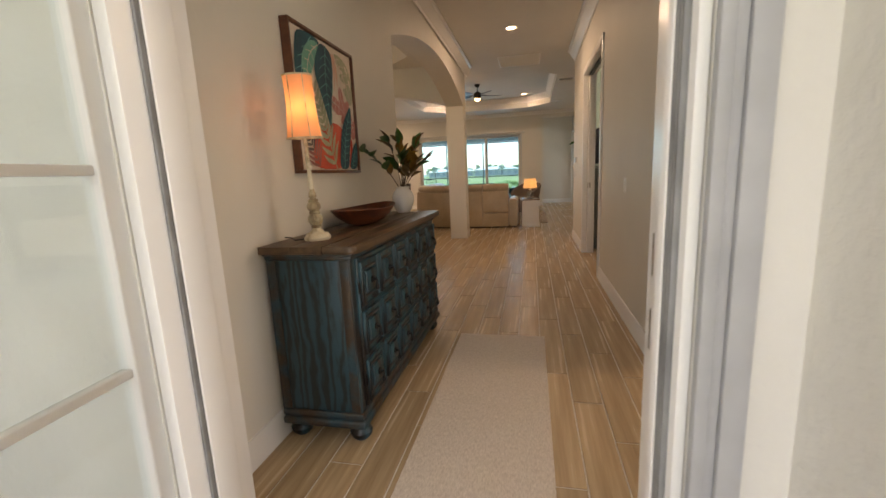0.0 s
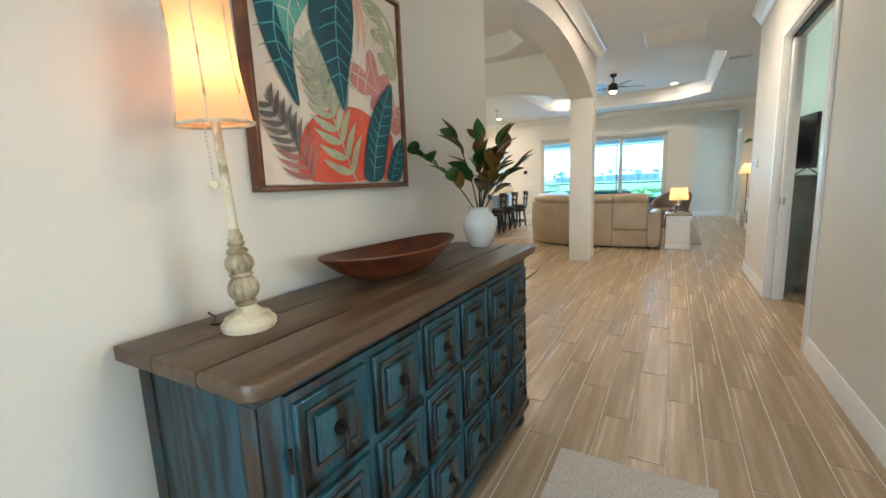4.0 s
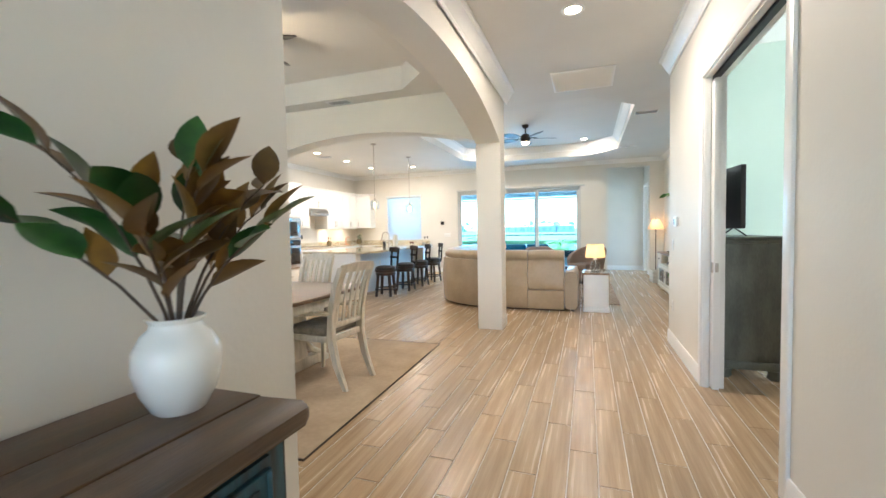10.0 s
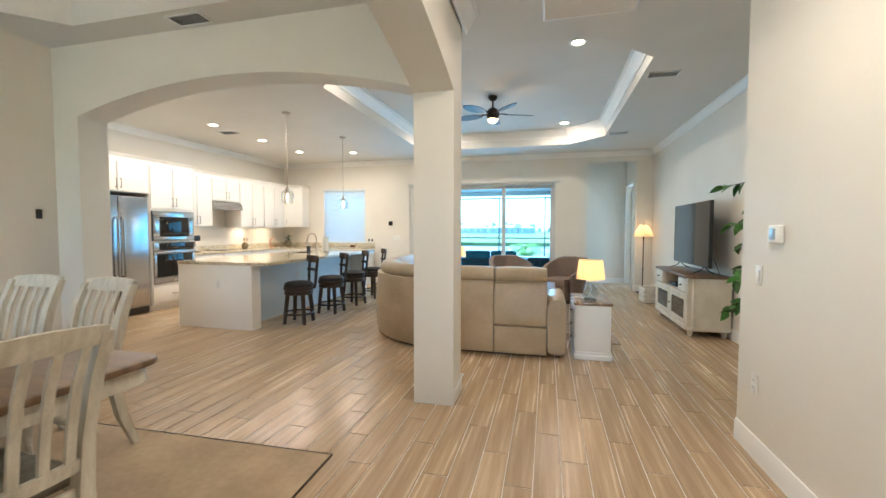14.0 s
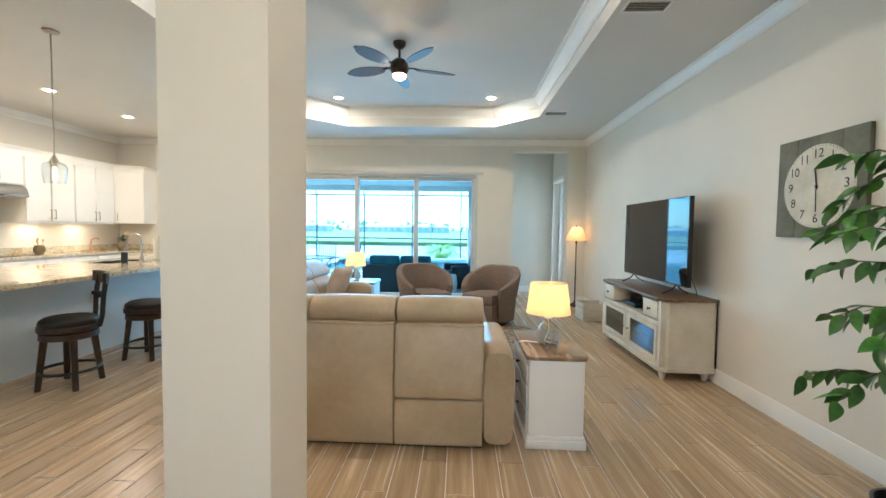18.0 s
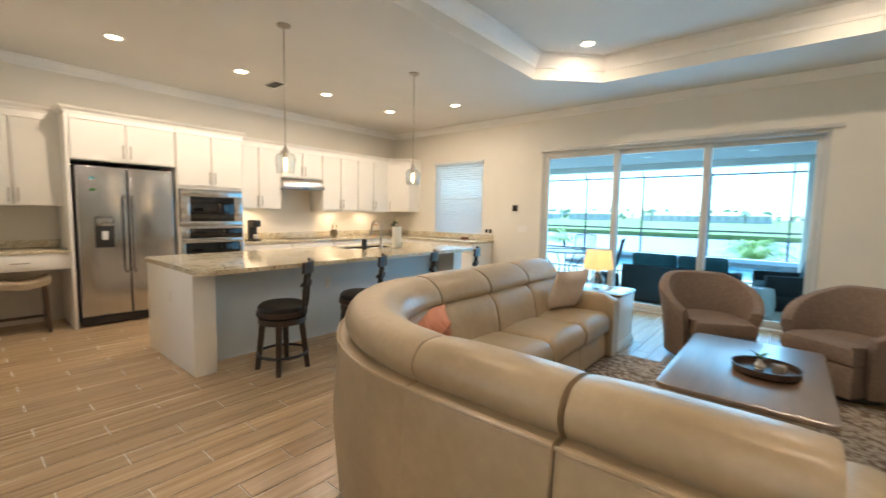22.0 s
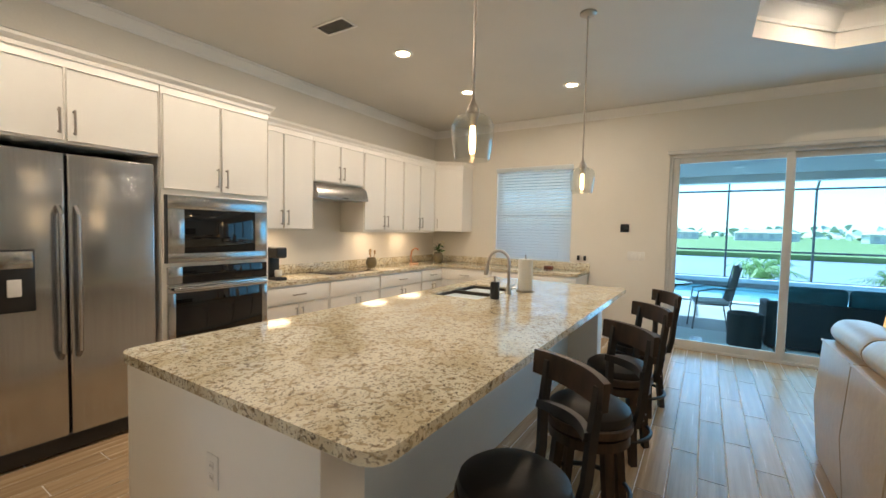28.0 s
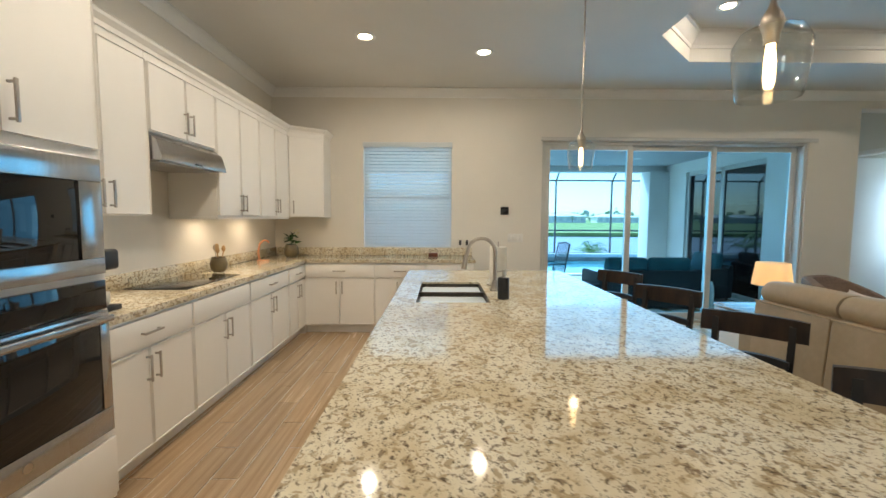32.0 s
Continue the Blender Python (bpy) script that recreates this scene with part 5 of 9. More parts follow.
def dining_chair(arms):
    label = "whitewashed slat-back dining armchair with a grey cushion" if arms else "whitewashed slat-back dining chair with a grey cushion"
    ob = thing("dining_chair", label, "chair", None, "chairs round the dining table")
    hw = 0.222 if arms else 0.208
    for sx in (-1, 1):
        bm = bar(begin(), [(sx * hw * 0.90, -0.36, 0.0, 0.8), (sx * hw * 0.90, -0.28, 0.2), (sx * hw * 0.92, -0.235, 0.42, 1.15), (sx * hw * 0.94, -0.25, 0.62), (sx * hw * 0.96, -0.30, 0.84), (sx * hw * 0.96, -0.365, 1.0, 0.9)], 0.042, 0.05)
        part("back_post", bm, WHITEWASH, ob)
        bm = bar(begin(), [(sx * hw, 0.215, 0.0, 0.75), (sx * hw, 0.20, 0.12, 0.85), (sx * hw, 0.195, 0.28, 1.1), (sx * hw, 0.20, 0.42, 1.3)], 0.036, 0.036)
        part("front_leg", bm, WHITEWASH, ob)
        part("side_apron", box(begin(), sx * hw - 0.013, sx * hw + 0.013, -0.21, 0.19, 0.385, 0.435, 0.005), WHITEWASH, ob)
    part("apron", box(begin(), -hw, hw, 0.185, 0.212, 0.385, 0.435, 0.005), WHITEWASH, ob)
    part("apron", box(begin(), -hw, hw, -0.245, -0.22, 0.385, 0.435, 0.005), WHITEWASH, ob)
    bm = begin()
    n = 8
    for z0, y0, z1, y1 in ((0.955, -0.352, 1.02, -0.38), (0.50, -0.243, 0.545, -0.248)):
        low, top = [], []
        for k in range(n + 1):
            x = -hw * 0.97 + 2 * hw * 0.97 * k / n
            c = 0.016 * (1 - (2 * k / n - 1) ** 2)
            crown_ = 0.015 * (1 - (2 * k / n - 1) ** 2) if z1 > 1 else 0
            low.append([bm.verts.new((x, y0 - c + d, z0)) for d in (-0.012, 0.012)])
            top.append([bm.verts.new((x, y1 - c + d, z1 + crown_)) for d in (-0.012, 0.012)])
        for k in range(n):
            bm.faces.new((low[k][0], low[k + 1][0], top[k + 1][0], top[k][0]))
            bm.faces.new((low[k][1], top[k][1], top[k + 1][1], low[k + 1][1]))
            bm.faces.new((top[k][0], top[k + 1][0], top[k + 1][1], top[k][1]))
            bm.faces.new((low[k][0], low[k][1], low[k + 1][1], low[k + 1][0]))
        if z1 > 1:
            part("top_rail", bm, WHITEWASH, ob)
            bm = begin()
    part("lower_rail", bm, WHITEWASH, ob)
    for k in range(5):
        u = (k - 2) / 2.6
        c = 0.016 * (1 - u * u)
        bm = bar(begin(), [(u * hw * 0.92, -0.246 - c, 0.53), (u * hw * 0.93, -0.262 - c, 0.66), (u * hw * 0.94, -0.295 - c, 0.82), (u * hw * 0.95, -0.352 - c, 0.965)], 0.030, 0.014)
        part("back_slat", bm, WHITEWASH, ob)
    part("seat_cushion", box(begin(), -hw - 0.005, hw + 0.005, -0.20, 0.235, 0.425, 0.495, 0.03, 4), CUSHION, ob, "grey fabric seat cushion")
    if arms:
        for sx in (-1, 1):
            x = sx * (hw + 0.018)
            bm = tube(begin(), [(x - sx * 0.02, -0.25, 0.625), (x + sx * 0.012, -0.1, 0.625), (x + sx * 0.03, 0.08, 0.612), (x + sx * 0.032, 0.16, 0.598), (x + sx * 0.028, 0.195, 0.575)], [0.018, 0.02, 0.024, 0.026, 0.02], 10, 0.75)
            part("arm", bm, WHITEWASH, ob)
            bm = tube(begin(), [(x + sx * 0.024, 0.13, 0.605), (x + sx * 0.026, 0.19, 0.565), (x + sx * 0.016, 0.195, 0.51), (x + sx * 0.004, 0.15, 0.45), (x - sx * 0.008, 0.14, 0.40)], [0.018, 0.021, 0.021, 0.019, 0.018], 10)
            part("arm_support", bm, WHITEWASH, ob)
    return ob


c_arm, c_side = dining_chair(True), dining_chair(False)
c_arm.matrix_basis = pose(-1.72, 6.15, 0.012, 0, 0, 86)
copy_thing(c_arm, pose(-3.92, 6.22, 0.012, 0, 0, -92))
c_side.matrix_basis = pose(-2.38, 5.80, 0.012, 0, 0, 4)
copy_thing(c_side, pose(-3.10, 5.76, 0.012, 0, 0, -3))
copy_thing(c_side, pose(-2.60, 6.92, 0.012, 0, 0, 177))
copy_thing(c_side, pose(-3.22, 6.93, 0.012, 0, 0, 182))

ob = thing("dining_table", "trestle dining table with a brown top and whitewashed base", "table", pose(-2.70, 6.20, 0.012))
L_, W_ = 1.07, 0.625
outline = []
for sx, sy in ((1, 1), (-1, 1), (-1, -1), (1, -1)):
    cx, cy, r = sx * (L_ - 0.09), sy * (W_ - 0.09), 0.09
    pts = [(cx + r * math.cos(a), cy + r * math.sin(a)) for a in [math.atan2(sy, sx) + (k - 2) * math.pi / 8 * (1) for k in range(5)]]
    outline += pts
part("tabletop", prism(begin(), outline, 0.718, 0.75, None, 0.008), TABLETOP, ob, "worn brown wooden top")
part("apron", prism(begin(), [(x * 0.965, y * 0.95) for x, y in outline], 0.635, 0.718, None, 0.004), WHITEWASH, ob)
for sx in (-0.62, 0.62):
    bm = begin()
    bar(bm, [(0, 0, 0.1), (0, 0, 0.2, 0.8), (0, 0, 0.42, 0.7), (0, 0, 0.55, 0.95), (0, 0, 0.64, 1.1)], 0.10, 0.26)
    part("pedestal", bm, WHITEWASH, ob, "", pose(sx, 0, 0))
    bm = prism(begin(), [(-0.44, 0.0), (-0.44, 0.055), (-0.34, 0.085), (-0.14, 0.115), (0.14, 0.115), (0.34, 0.085), (0.44, 0.055), (0.44, 0.0), (0.3, 0.0), (0.26, 0.02), (-0.26, 0.02), (-0.3, 0.0)], -0.055, 0.055, Matrix(((0, 0, 1, 0), (1, 0, 0, 0), (0, 1, 0, 0), (0, 0, 0, 1))), 0.006)
    part("trestle_foot", bm, WHITEWASH, ob, "", pose(sx, 0, 0))
    for sy in (-1, 1):
        bm = tube(begin(), [(0, sy * 0.34, 0.09), (0, sy * 0.22, 0.16), (0, sy * 0.12, 0.30), (0, sy * 0.10, 0.42)], [0.034, 0.032, 0.03, 0.028], 8)
        part("brace", bm, WHITEWASH, ob, "", pose(sx, 0, 0))
part("stretcher", box(begin(), -0.6, 0.6, -0.03, 0.03, 0.17, 0.25, 0.008), WHITEWASH, ob)

tagged(part("dining_rug", box(begin(), -1.42, 1.575, -1.18, 1.27, 0.001, 0.011, 0.003), DINRUG, None, "", pose(-2.66, 6.13, 0, 0, 0, 1.5)), "flat-woven beige rug with a thin dark edge under the dining table", "rug")
bm = begin()
for a in ((-1.425, 1.58, -1.187, -1.179), (-1.425, 1.58, 1.27, 1.278), (-1.425, -1.419, -1.179, 1.27), (1.574, 1.58, -1.179, 1.27)):
    box(bm, *a, 0.001, 0.0125)
part("rug_binding", bm, RUGEDGE, bpy.data.objects["dining_rug"])

# flowers on the table
PETAL = material("cream_petal", (0.66, 0.60, 0.38), (0.82, 0.79, 0.62), 40, 0.6, each=0.08)
BOXWOOD = material("grey_planter_wood", (0.22, 0.20, 0.18), (0.34, 0.31, 0.28), 6, 0.7, stretch=(1, 8, 8))
ob = thing("flower_box", "cream silk flowers in a grey wooden box on the dining table", "flowers", pose(-2.70, 6.25, 0.763, 0, 0, 6) @ Matrix.Scale(1.3, 4))
bm = begin()
for a in ((-0.15, 0.15, -0.07, -0.06), (-0.15, 0.15, 0.06, 0.07), (-0.15, -0.14, -0.06, 0.06), (0.14, 0.15, -0.06, 0.06)):
    box(bm, *a, 0, 0.075, 0.002)
box(bm, -0.14, 0.14, -0.06, 0.06, 0.0, 0.06)
part("planter", bm, BOXWOOD, ob)
rnd = random.Random(11)
bm = begin()
bmesh.ops.create_icosphere(bm, subdivisions=3, radius=0.046)
for v in bm.verts:
    d = v.co.normalized()
    turn = math.atan2(d.y, d.x)
    fold = math.sin(3 * turn + 11 * d.z) * (1 - 0.5 * abs(d.z))
    v.co = d * (0.044 + 0.006 * fold + 0.003 * math.sin(7 * turn - 9 * d.z))
    v.co.z *= 0.82
for f in bm.faces:
    f.smooth = True
rose = None
for k in range(11):
    a, r = 2.4 * k, 0.115 * math.sqrt(k / 11)
    m = pose(r * math.cos(a) * 1.15, r * math.sin(a) * 0.62, 0.135 - 0.9 * r * r / 0.115 * 0.35 + rnd.uniform(-0.006, 0.006), rnd.uniform(-35, 35), rnd.uniform(-35, 35), rnd.uniform(0, 360))
    rose = part("bloom", bm, PETAL, ob, "cream rose bloom", m, 70) if rose is None else again("bloom", rose, ob, m) and rose
lf = None
for k in range(18):
    m = pose(rnd.uniform(-0.12, 0.12), rnd.uniform(-0.05, 0.05), rnd.uniform(0.07, 0.11), rnd.uniform(-30, 30), -rnd.uniform(0, 50), rnd.uniform(0, 360))
    lf = part("leaf", leaf_mesh(begin(), 0.09, 0.042, 0.2, 0.3), LEAFGREEN, ob, "dark green leaf", m, 60) if lf is None else again("leaf", lf, ob, m) and lf

# abstract painting
ob = thing("wall_painting", "abstract canvas in cream, mauve and rust brush strokes", "painting", pose(DIN_L, 6.50, 1.72))
CANVAS2 = material("cream_canvas", (0.62, 0.60, 0.54), (0.74, 0.72, 0.66), 3, 0.8, fine=0.1)
cv = part("canvas", box(begin(), 0.001, 0.035, -0.50, 0.50, -0.50, 0.50, 0.003), CANVAS2, ob)
MAUVE, RUST, UMBER, OCHRE, MIST = (0.27, 0.19, 0.21), (0.17, 0.045, 0.028), (0.10, 0.030, 0.022), (0.48, 0.33, 0.12), (0.50, 0.46, 0.45)
STROKES = [
    (-0.42, 0.18, 0.30, 0.12, 0.10, MAUVE), (-0.45, 0.26, 0.16, 0.23, 0.07, MAUVE), (-0.40, 0.20, -0.06, 0.19, 0.05, OCHRE), (0.13, 0.33, 0.135, 0.17, 0.045, UMBER),
    (-0.05, 0.455, 0.22, 0.46, 0.05, MIST), (-0.48, 0.40, -0.25, 0.44, 0.06, MIST), (0.20, 0.20, 0.26, 0.13, 0.03, UMBER),
    (-0.09, -0.02, -0.08, -0.46, 0.045, RUST), (-0.36, -0.10, -0.28, -0.44, 0.06, RUST), (0.02, -0.48, 0.14, 0.02, 0.05, RUST), (0.00, -0.30, 0.20, -0.18, 0.055, UMBER),
    (0.10, -0.36, 0.30, -0.04, 0.045, RUST), (0.24, -0.46, 0.31, -0.10, 0.05, UMBER), (0.18, -0.38, 0.34, -0.16, 0.035, RUST), (0.29, -0.08, 0.46, -0.24, 0.04, RUST), (-0.12, -0.46, -0.05, -0.40, 0.05, MIST)]
rnd = random.Random(17)
for k, (u0, v0, u1, v1, w, c) in enumerate(STROKES):
    p, q = Vector((u0, v0)), Vector((u1, v1))
    side = Vector((-(q - p).y, (q - p).x)).normalized() * w / 2
    left, right = [], []
    for j in range(9):
        t = j / 8
        mid = p.lerp(q, t) + side * 0.25 * math.sin(math.pi * t)
        left.append(mid + side * (0.85 + rnd.uniform(-0.18, 0.18))), right.append(mid - side * (0.85 + rnd.uniform(-0.18, 0.18)))
    rim = [p - (q - p) * rnd.uniform(0.0, 0.04)] + left + [q + (q - p) * rnd.uniform(0.0, 0.05)] + right[::-1]
    bm = begin()
    bm.faces.new([bm.verts.new((0, min(max(e.x, -0.495), 0.495), min(max(e.y, -0.495), 0.495))) for e in rim])
    part("brush_stroke", bm, material("stroke_paint", tuple(e * 0.7 for e in c), c, 14, 0.7, fine=0.4), cv, "", pose(0.0362 + 0.0005 * k, 0, 0), 0)


# ---- ceiling fans ----
BLADE = material("dark_fan_blade", (0.028, 0.022, 0.019), (0.06, 0.046, 0.038), 5, 0.35, stretch=(2, 9, 1))


def ceiling_fan(x, y, top, drop, turn, energy):
    ob = thing("ceiling_fan", "dark bronze five-blade ceiling fan with a glowing light", "fan", pose(x, y, top, 0, 0, turn), "ceiling fans")
    part("canopy", lathe(begin(), [(0.0, 0), (0.07, 0), (0.068, -0.03), (0.045, -0.06), (0.015, -0.07)], n=24), BRONZE, ob)
    part("downrod", rod(begin(), (0, 0, -0.05), (0, 0, -drop + 0.08), 0.013), BRONZE, ob)
    part("motor", lathe(begin(), [(0.015, -drop + 0.10), (0.05, -drop + 0.09), (0.085, -drop + 0.06), (0.10, -drop + 0.02), (0.10, -drop - 0.03), (0.085, -drop - 0.05), (0.0, -drop - 0.05)], n=28), BRONZE, ob)
    part("light_rim", lathe(begin(), [(0.075, -drop - 0.05), (0.085, -drop - 0.055), (0.083, -drop - 0.075), (0.075, -drop - 0.078)], n=28), BRONZE, ob)
    part("light_bowl", lathe(begin(), [(0.075, -drop - 0.076), (0.066, -drop - 0.105), (0.04, -drop - 0.125), (0.0, -drop - 0.13)], n=24), glow("fan_light_glass", (1.0, 0.74, 0.36), 3), ob, "glowing glass bowl")
    first = None
    for k in range(5):
        m = pose(0, 0, -drop, 0, 0, 72 * k)
        if first is None:
            out = []
            for j in range(17):
                t = j / 16
                out.append((0.19 + 0.45 * t, -(0.04 + 0.045 * math.sin(math.pi * min(t * 1.05, 1)) ** 0.8) * (1 if t < 0.93 else 0.5)))
            out += [(px, -py) for px, py in out[::-1]]
            bm = prism(begin(), out, -0.004, 0.004, pose(0, 0, 0.0, 12, 0, 0), 0.002)
            first = part("blade", bm, BLADE, ob, "dark oval blade", m)
            bm = begin()
            tube(bm, [(0.09, 0, 0.0), (0.14, 0, 0.012), (0.20, 0, 0.006), (0.24, 0, 0.004)], [0.016, 0.014, 0.022, 0.018], 8, 0.4)
            arm = part("blade_arm", bm, BRONZE, first)
        else:
            b = again("blade", first, ob, m)
            again("blade_arm", arm, b, Matrix())
    lamp("POINT", (x, y, top - drop - 0.20), energy, (1.0, 0.80, 0.52), 0.07)
    return ob


ceiling_fan(-0.72, 11.72, CEILING + 0.30, 0.27, 20, 1.8)
ceiling_fan(-2.74, 6.30, CEILING + 0.30, 0.27, 8, 5.0)

# ---- sectional sofa ----
LEATHER = material("taupe_leather", (0.39, 0.295, 0.185), (0.46, 0.352, 0.230), 3, 0.33, fine=0.10, bump=0.55, bump_scale=13)
# dark finish of feet and swivel base, also the painted shade under the sofa
BASE_AND_SHADE = material("dark_sofa_base", (0.03, 0.025, 0.02), (0.05, 0.04, 0.03), 6, 0.7)


def sweep(profile, frames, puff=0.0, ends=0.12, crest=0.0):
    """Sweeps a closed profile of (in, up) along frames of (origin, inward); puff rounds and swells it towards its ends."""
    bm = begin()
    cx = sum(p[0] for p in profile) / len(profile)
    cz = sum(p[1] for p in profile) / len(profile)
    n = len(frames)
    rings = []
    for k, (o, inn) in enumerate(frames):
        t = 2 * k / (n - 1) - 1
        s = 1.0
        if puff:
            e = max(0.0, (abs(t) - (1 - ends)) / ends)
            s = 1 - puff * (1 - math.sqrt(max(1 - e * e, 0)))
        lift = 1 + crest * (1 - t * t) - crest * 0.5
        rings.append([bm.verts.new((o[0] + inn[0] * (cx + (d - cx) * s), o[1] + inn[1] * (cx + (d - cx) * s), cz + (z - cz) * s * (lift if z > cz else 1))) for d, z in profile])
    m = len(profile)
    for a, b in zip(rings, rings[1:]):
        for j in range(m):
            bm.faces.new((a[j], a[(j + 1) % m], b[(j + 1) % m], b[j])).smooth = True
    bm.faces.new(rings[0][::-1]), bm.faces.new(rings[-1])
    return bm


def rounded(points, r=0.03, n=3):
    """Rounds a closed outline's corners."""
    out = []
    k = len(points)
    for i in range(k):
        a, b, c = Vector(points[i - 1]), Vector(points[i]), Vector(points[(i + 1) % k])
        d0, d1 = (a - b), (c - b)
        rr = min(r, d0.length * 0.45, d1.length * 0.45)
        p, q = b + d0.normalized() * rr, b + d1.normalized() * rr
        for j in range(n + 1):
            t = j / n
            out.append(tuple(p * (1 - t) ** 2 + b * 2 * t * (1 - t) + q * t * t))
    return out


SHELL = rounded([(0.015, 0.025), (-0.015, 0.40), (0.012, 0.800), (0.17, 0.800), (0.20, 0.40), (0.20, 0.025)], 0.022)
PLATFORM = rounded([(0.20, 0.04), (0.20, 0.30), (0.88, 0.30), (0.90, 0.04)], 0.03)
SEATC = rounded([(0.26, 0.28), (0.26, 0.45), (0.50, 0.475), (0.88, 0.485), (0.94, 0.42), (0.93, 0.28)], 0.07)
BACKC = rounded([(0.17, 0.42), (0.14, 0.75), (0.33, 0.785), (0.425, 0.69), (0.48, 0.44)], 0.06)
HEADC = rounded([(0.075, 0.79), (0.035, 0.865), (0.085, 0.945), (0.23, 0.948), (0.345, 0.875), (0.385, 0.775), (0.30, 0.73)], 0.06)
WELT = [(0.010 + 0.007 * math.cos(math.pi * k / 4), 0.797 + 0.007 * math.sin(math.pi * k / 4)) for k in range(8)]


def line_frames(a, b, inn, gap=0.004, n=17):
    a, b = Vector(a), Vector(b)
    w = (b - a).normalized() * gap
    a, b = a + w, b - w
    ts = [0.5 - 0.5 * math.cos(math.pi * k / (n - 1)) for k in range(n)]
    return [(tuple(a.lerp(b, t)), inn) for t in ts]


def arc_frames(cx, cy, r, a0, a1, gap=0.5, n=21):
    out = []
    for k in range(n):
        t = 0.5 - 0.5 * math.cos(math.pi * k / (n - 1))
        a = radians(a0 + gap + (a1 - a0 - 2 * gap) * t)
        out.append(((cx + r * math.cos(a), cy + r * math.sin(a)), (-math.cos(a), -math.sin(a))))
    return out


def sofa_unit(sofa, fr, split=False):
    if split:
        cut = 0.33
        low = [(0.012, 0.025), (-0.01, cut - 0.004), (0.19, cut - 0.004), (0.20, 0.025)]
        high = [(-0.012, cut + 0.004), (-0.015, 0.42), (0.012, 0.800), (0.17, 0.800), (0.20, cut + 0.004)]
        part("back_panel", sweep(rounded(low, 0.02), fr, 0.04, 0.04), LEATHER, sofa)
        part("back_panel", sweep(rounded(high, 0.022), fr, 0.04, 0.04), LEATHER, sofa)
    else:
        part("back_shell", sweep(SHELL, fr, 0.04, 0.04), LEATHER, sofa)
    part("welt", sweep(WELT, fr), LEATHER, sofa, "stitched leather welt")
    part("seat_frame", sweep(PLATFORM, fr), LEATHER, sofa)
    part("seat_cushion", sweep(SEATC, fr, 0.34, 0.26, 0.45), LEATHER, sofa, "puffy leather seat cushion")
    part("back_cushion", sweep(BACKC, fr, 0.42, 0.20, 0.1), LEATHER, sofa)
    part("headrest", sweep(HEADC, fr, 0.40, 0.15, 0.14), LEATHER, sofa, "rolled leather headrest")
    # dark sheet standing in for the shade below the skirt
    part("skirt_shadow", sweep([(0.05, 0.008), (0.05, 0.05), (0.86, 0.05), (0.86, 0.008)], fr), BASE_AND_SHADE, sofa)


def arm_block(sofa, m):
    bm = begin()
    out = rounded([(-0.095, 0.03), (-0.105, 0.50), (-0.085, 0.645), (0.085, 0.645), (0.105, 0.50), (0.095, 0.03)], 0.07, 4)
    n = 9
    rings = []
    for k in range(n):
        t = k / (n - 1)
        y = 0.04 + 0.90 * t
        s = 1 - 0.10 * max(0, t - 0.86) / 0.14 - 0.05 * max(0, 0.1 - t) / 0.1
        rings.append([bm.verts.new((x * s, y, 0.03 + (z - 0.03) * s)) for x, z in out])
    for a, b in zip(rings, rings[1:]):
        for j in range(len(out)):
            bm.faces.new((a[j], a[(j + 1) % len(out)], b[(j + 1) % len(out)], b[j])).smooth = True
    bm.faces.new(rings[0][::-1]), bm.faces.new(rings[-1])
    part("arm", bm, LEATHER, sofa, "", m)


sofa = thing("sectional_sofa", "curved taupe leather sectional sofa with headrests, facing the sliding doors", "sofa", Matrix())
SY, SX, RR = 9.685, -2.19, 1.20
CX, CY = SX + RR, SY + RR
sofa_unit(sofa, line_frames((0.13, SY), (-0.43, SY), (0, 1)), True)
sofa_unit(sofa, line_frames((-0.43, SY), (CX, SY), (0, 1)))
sofa_unit(sofa, arc_frames(CX, CY, RR, 270, 180))
for k in range(3):
    y0, y1 = CY + 0.625 * k, CY + 0.625 * (k + 1)
    sofa_unit(sofa, line_frames((SX, y0), (SX, y1), (1, 0)))
arm_block(sofa, pose(0.228, SY + 0.01, 0))
arm_block(sofa, pose(SX + 0.01, CY + 1.875 + 0.10, 0, 0, 0, -90))
for px, py in ((0.25, 9.80), (0.25, 10.55), (-0.43, 9.80), (-1.0, 9.80), (-2.1, 11.6), (-2.1, 12.85), (-1.36, 12.85), (-1.36, 11.0), (-0.9, 10.5)):
    part("foot", rod(begin(), (px, py, 0), (px, py, 0.075), 0.022, 0.028), BASE_AND_SHADE, sofa)


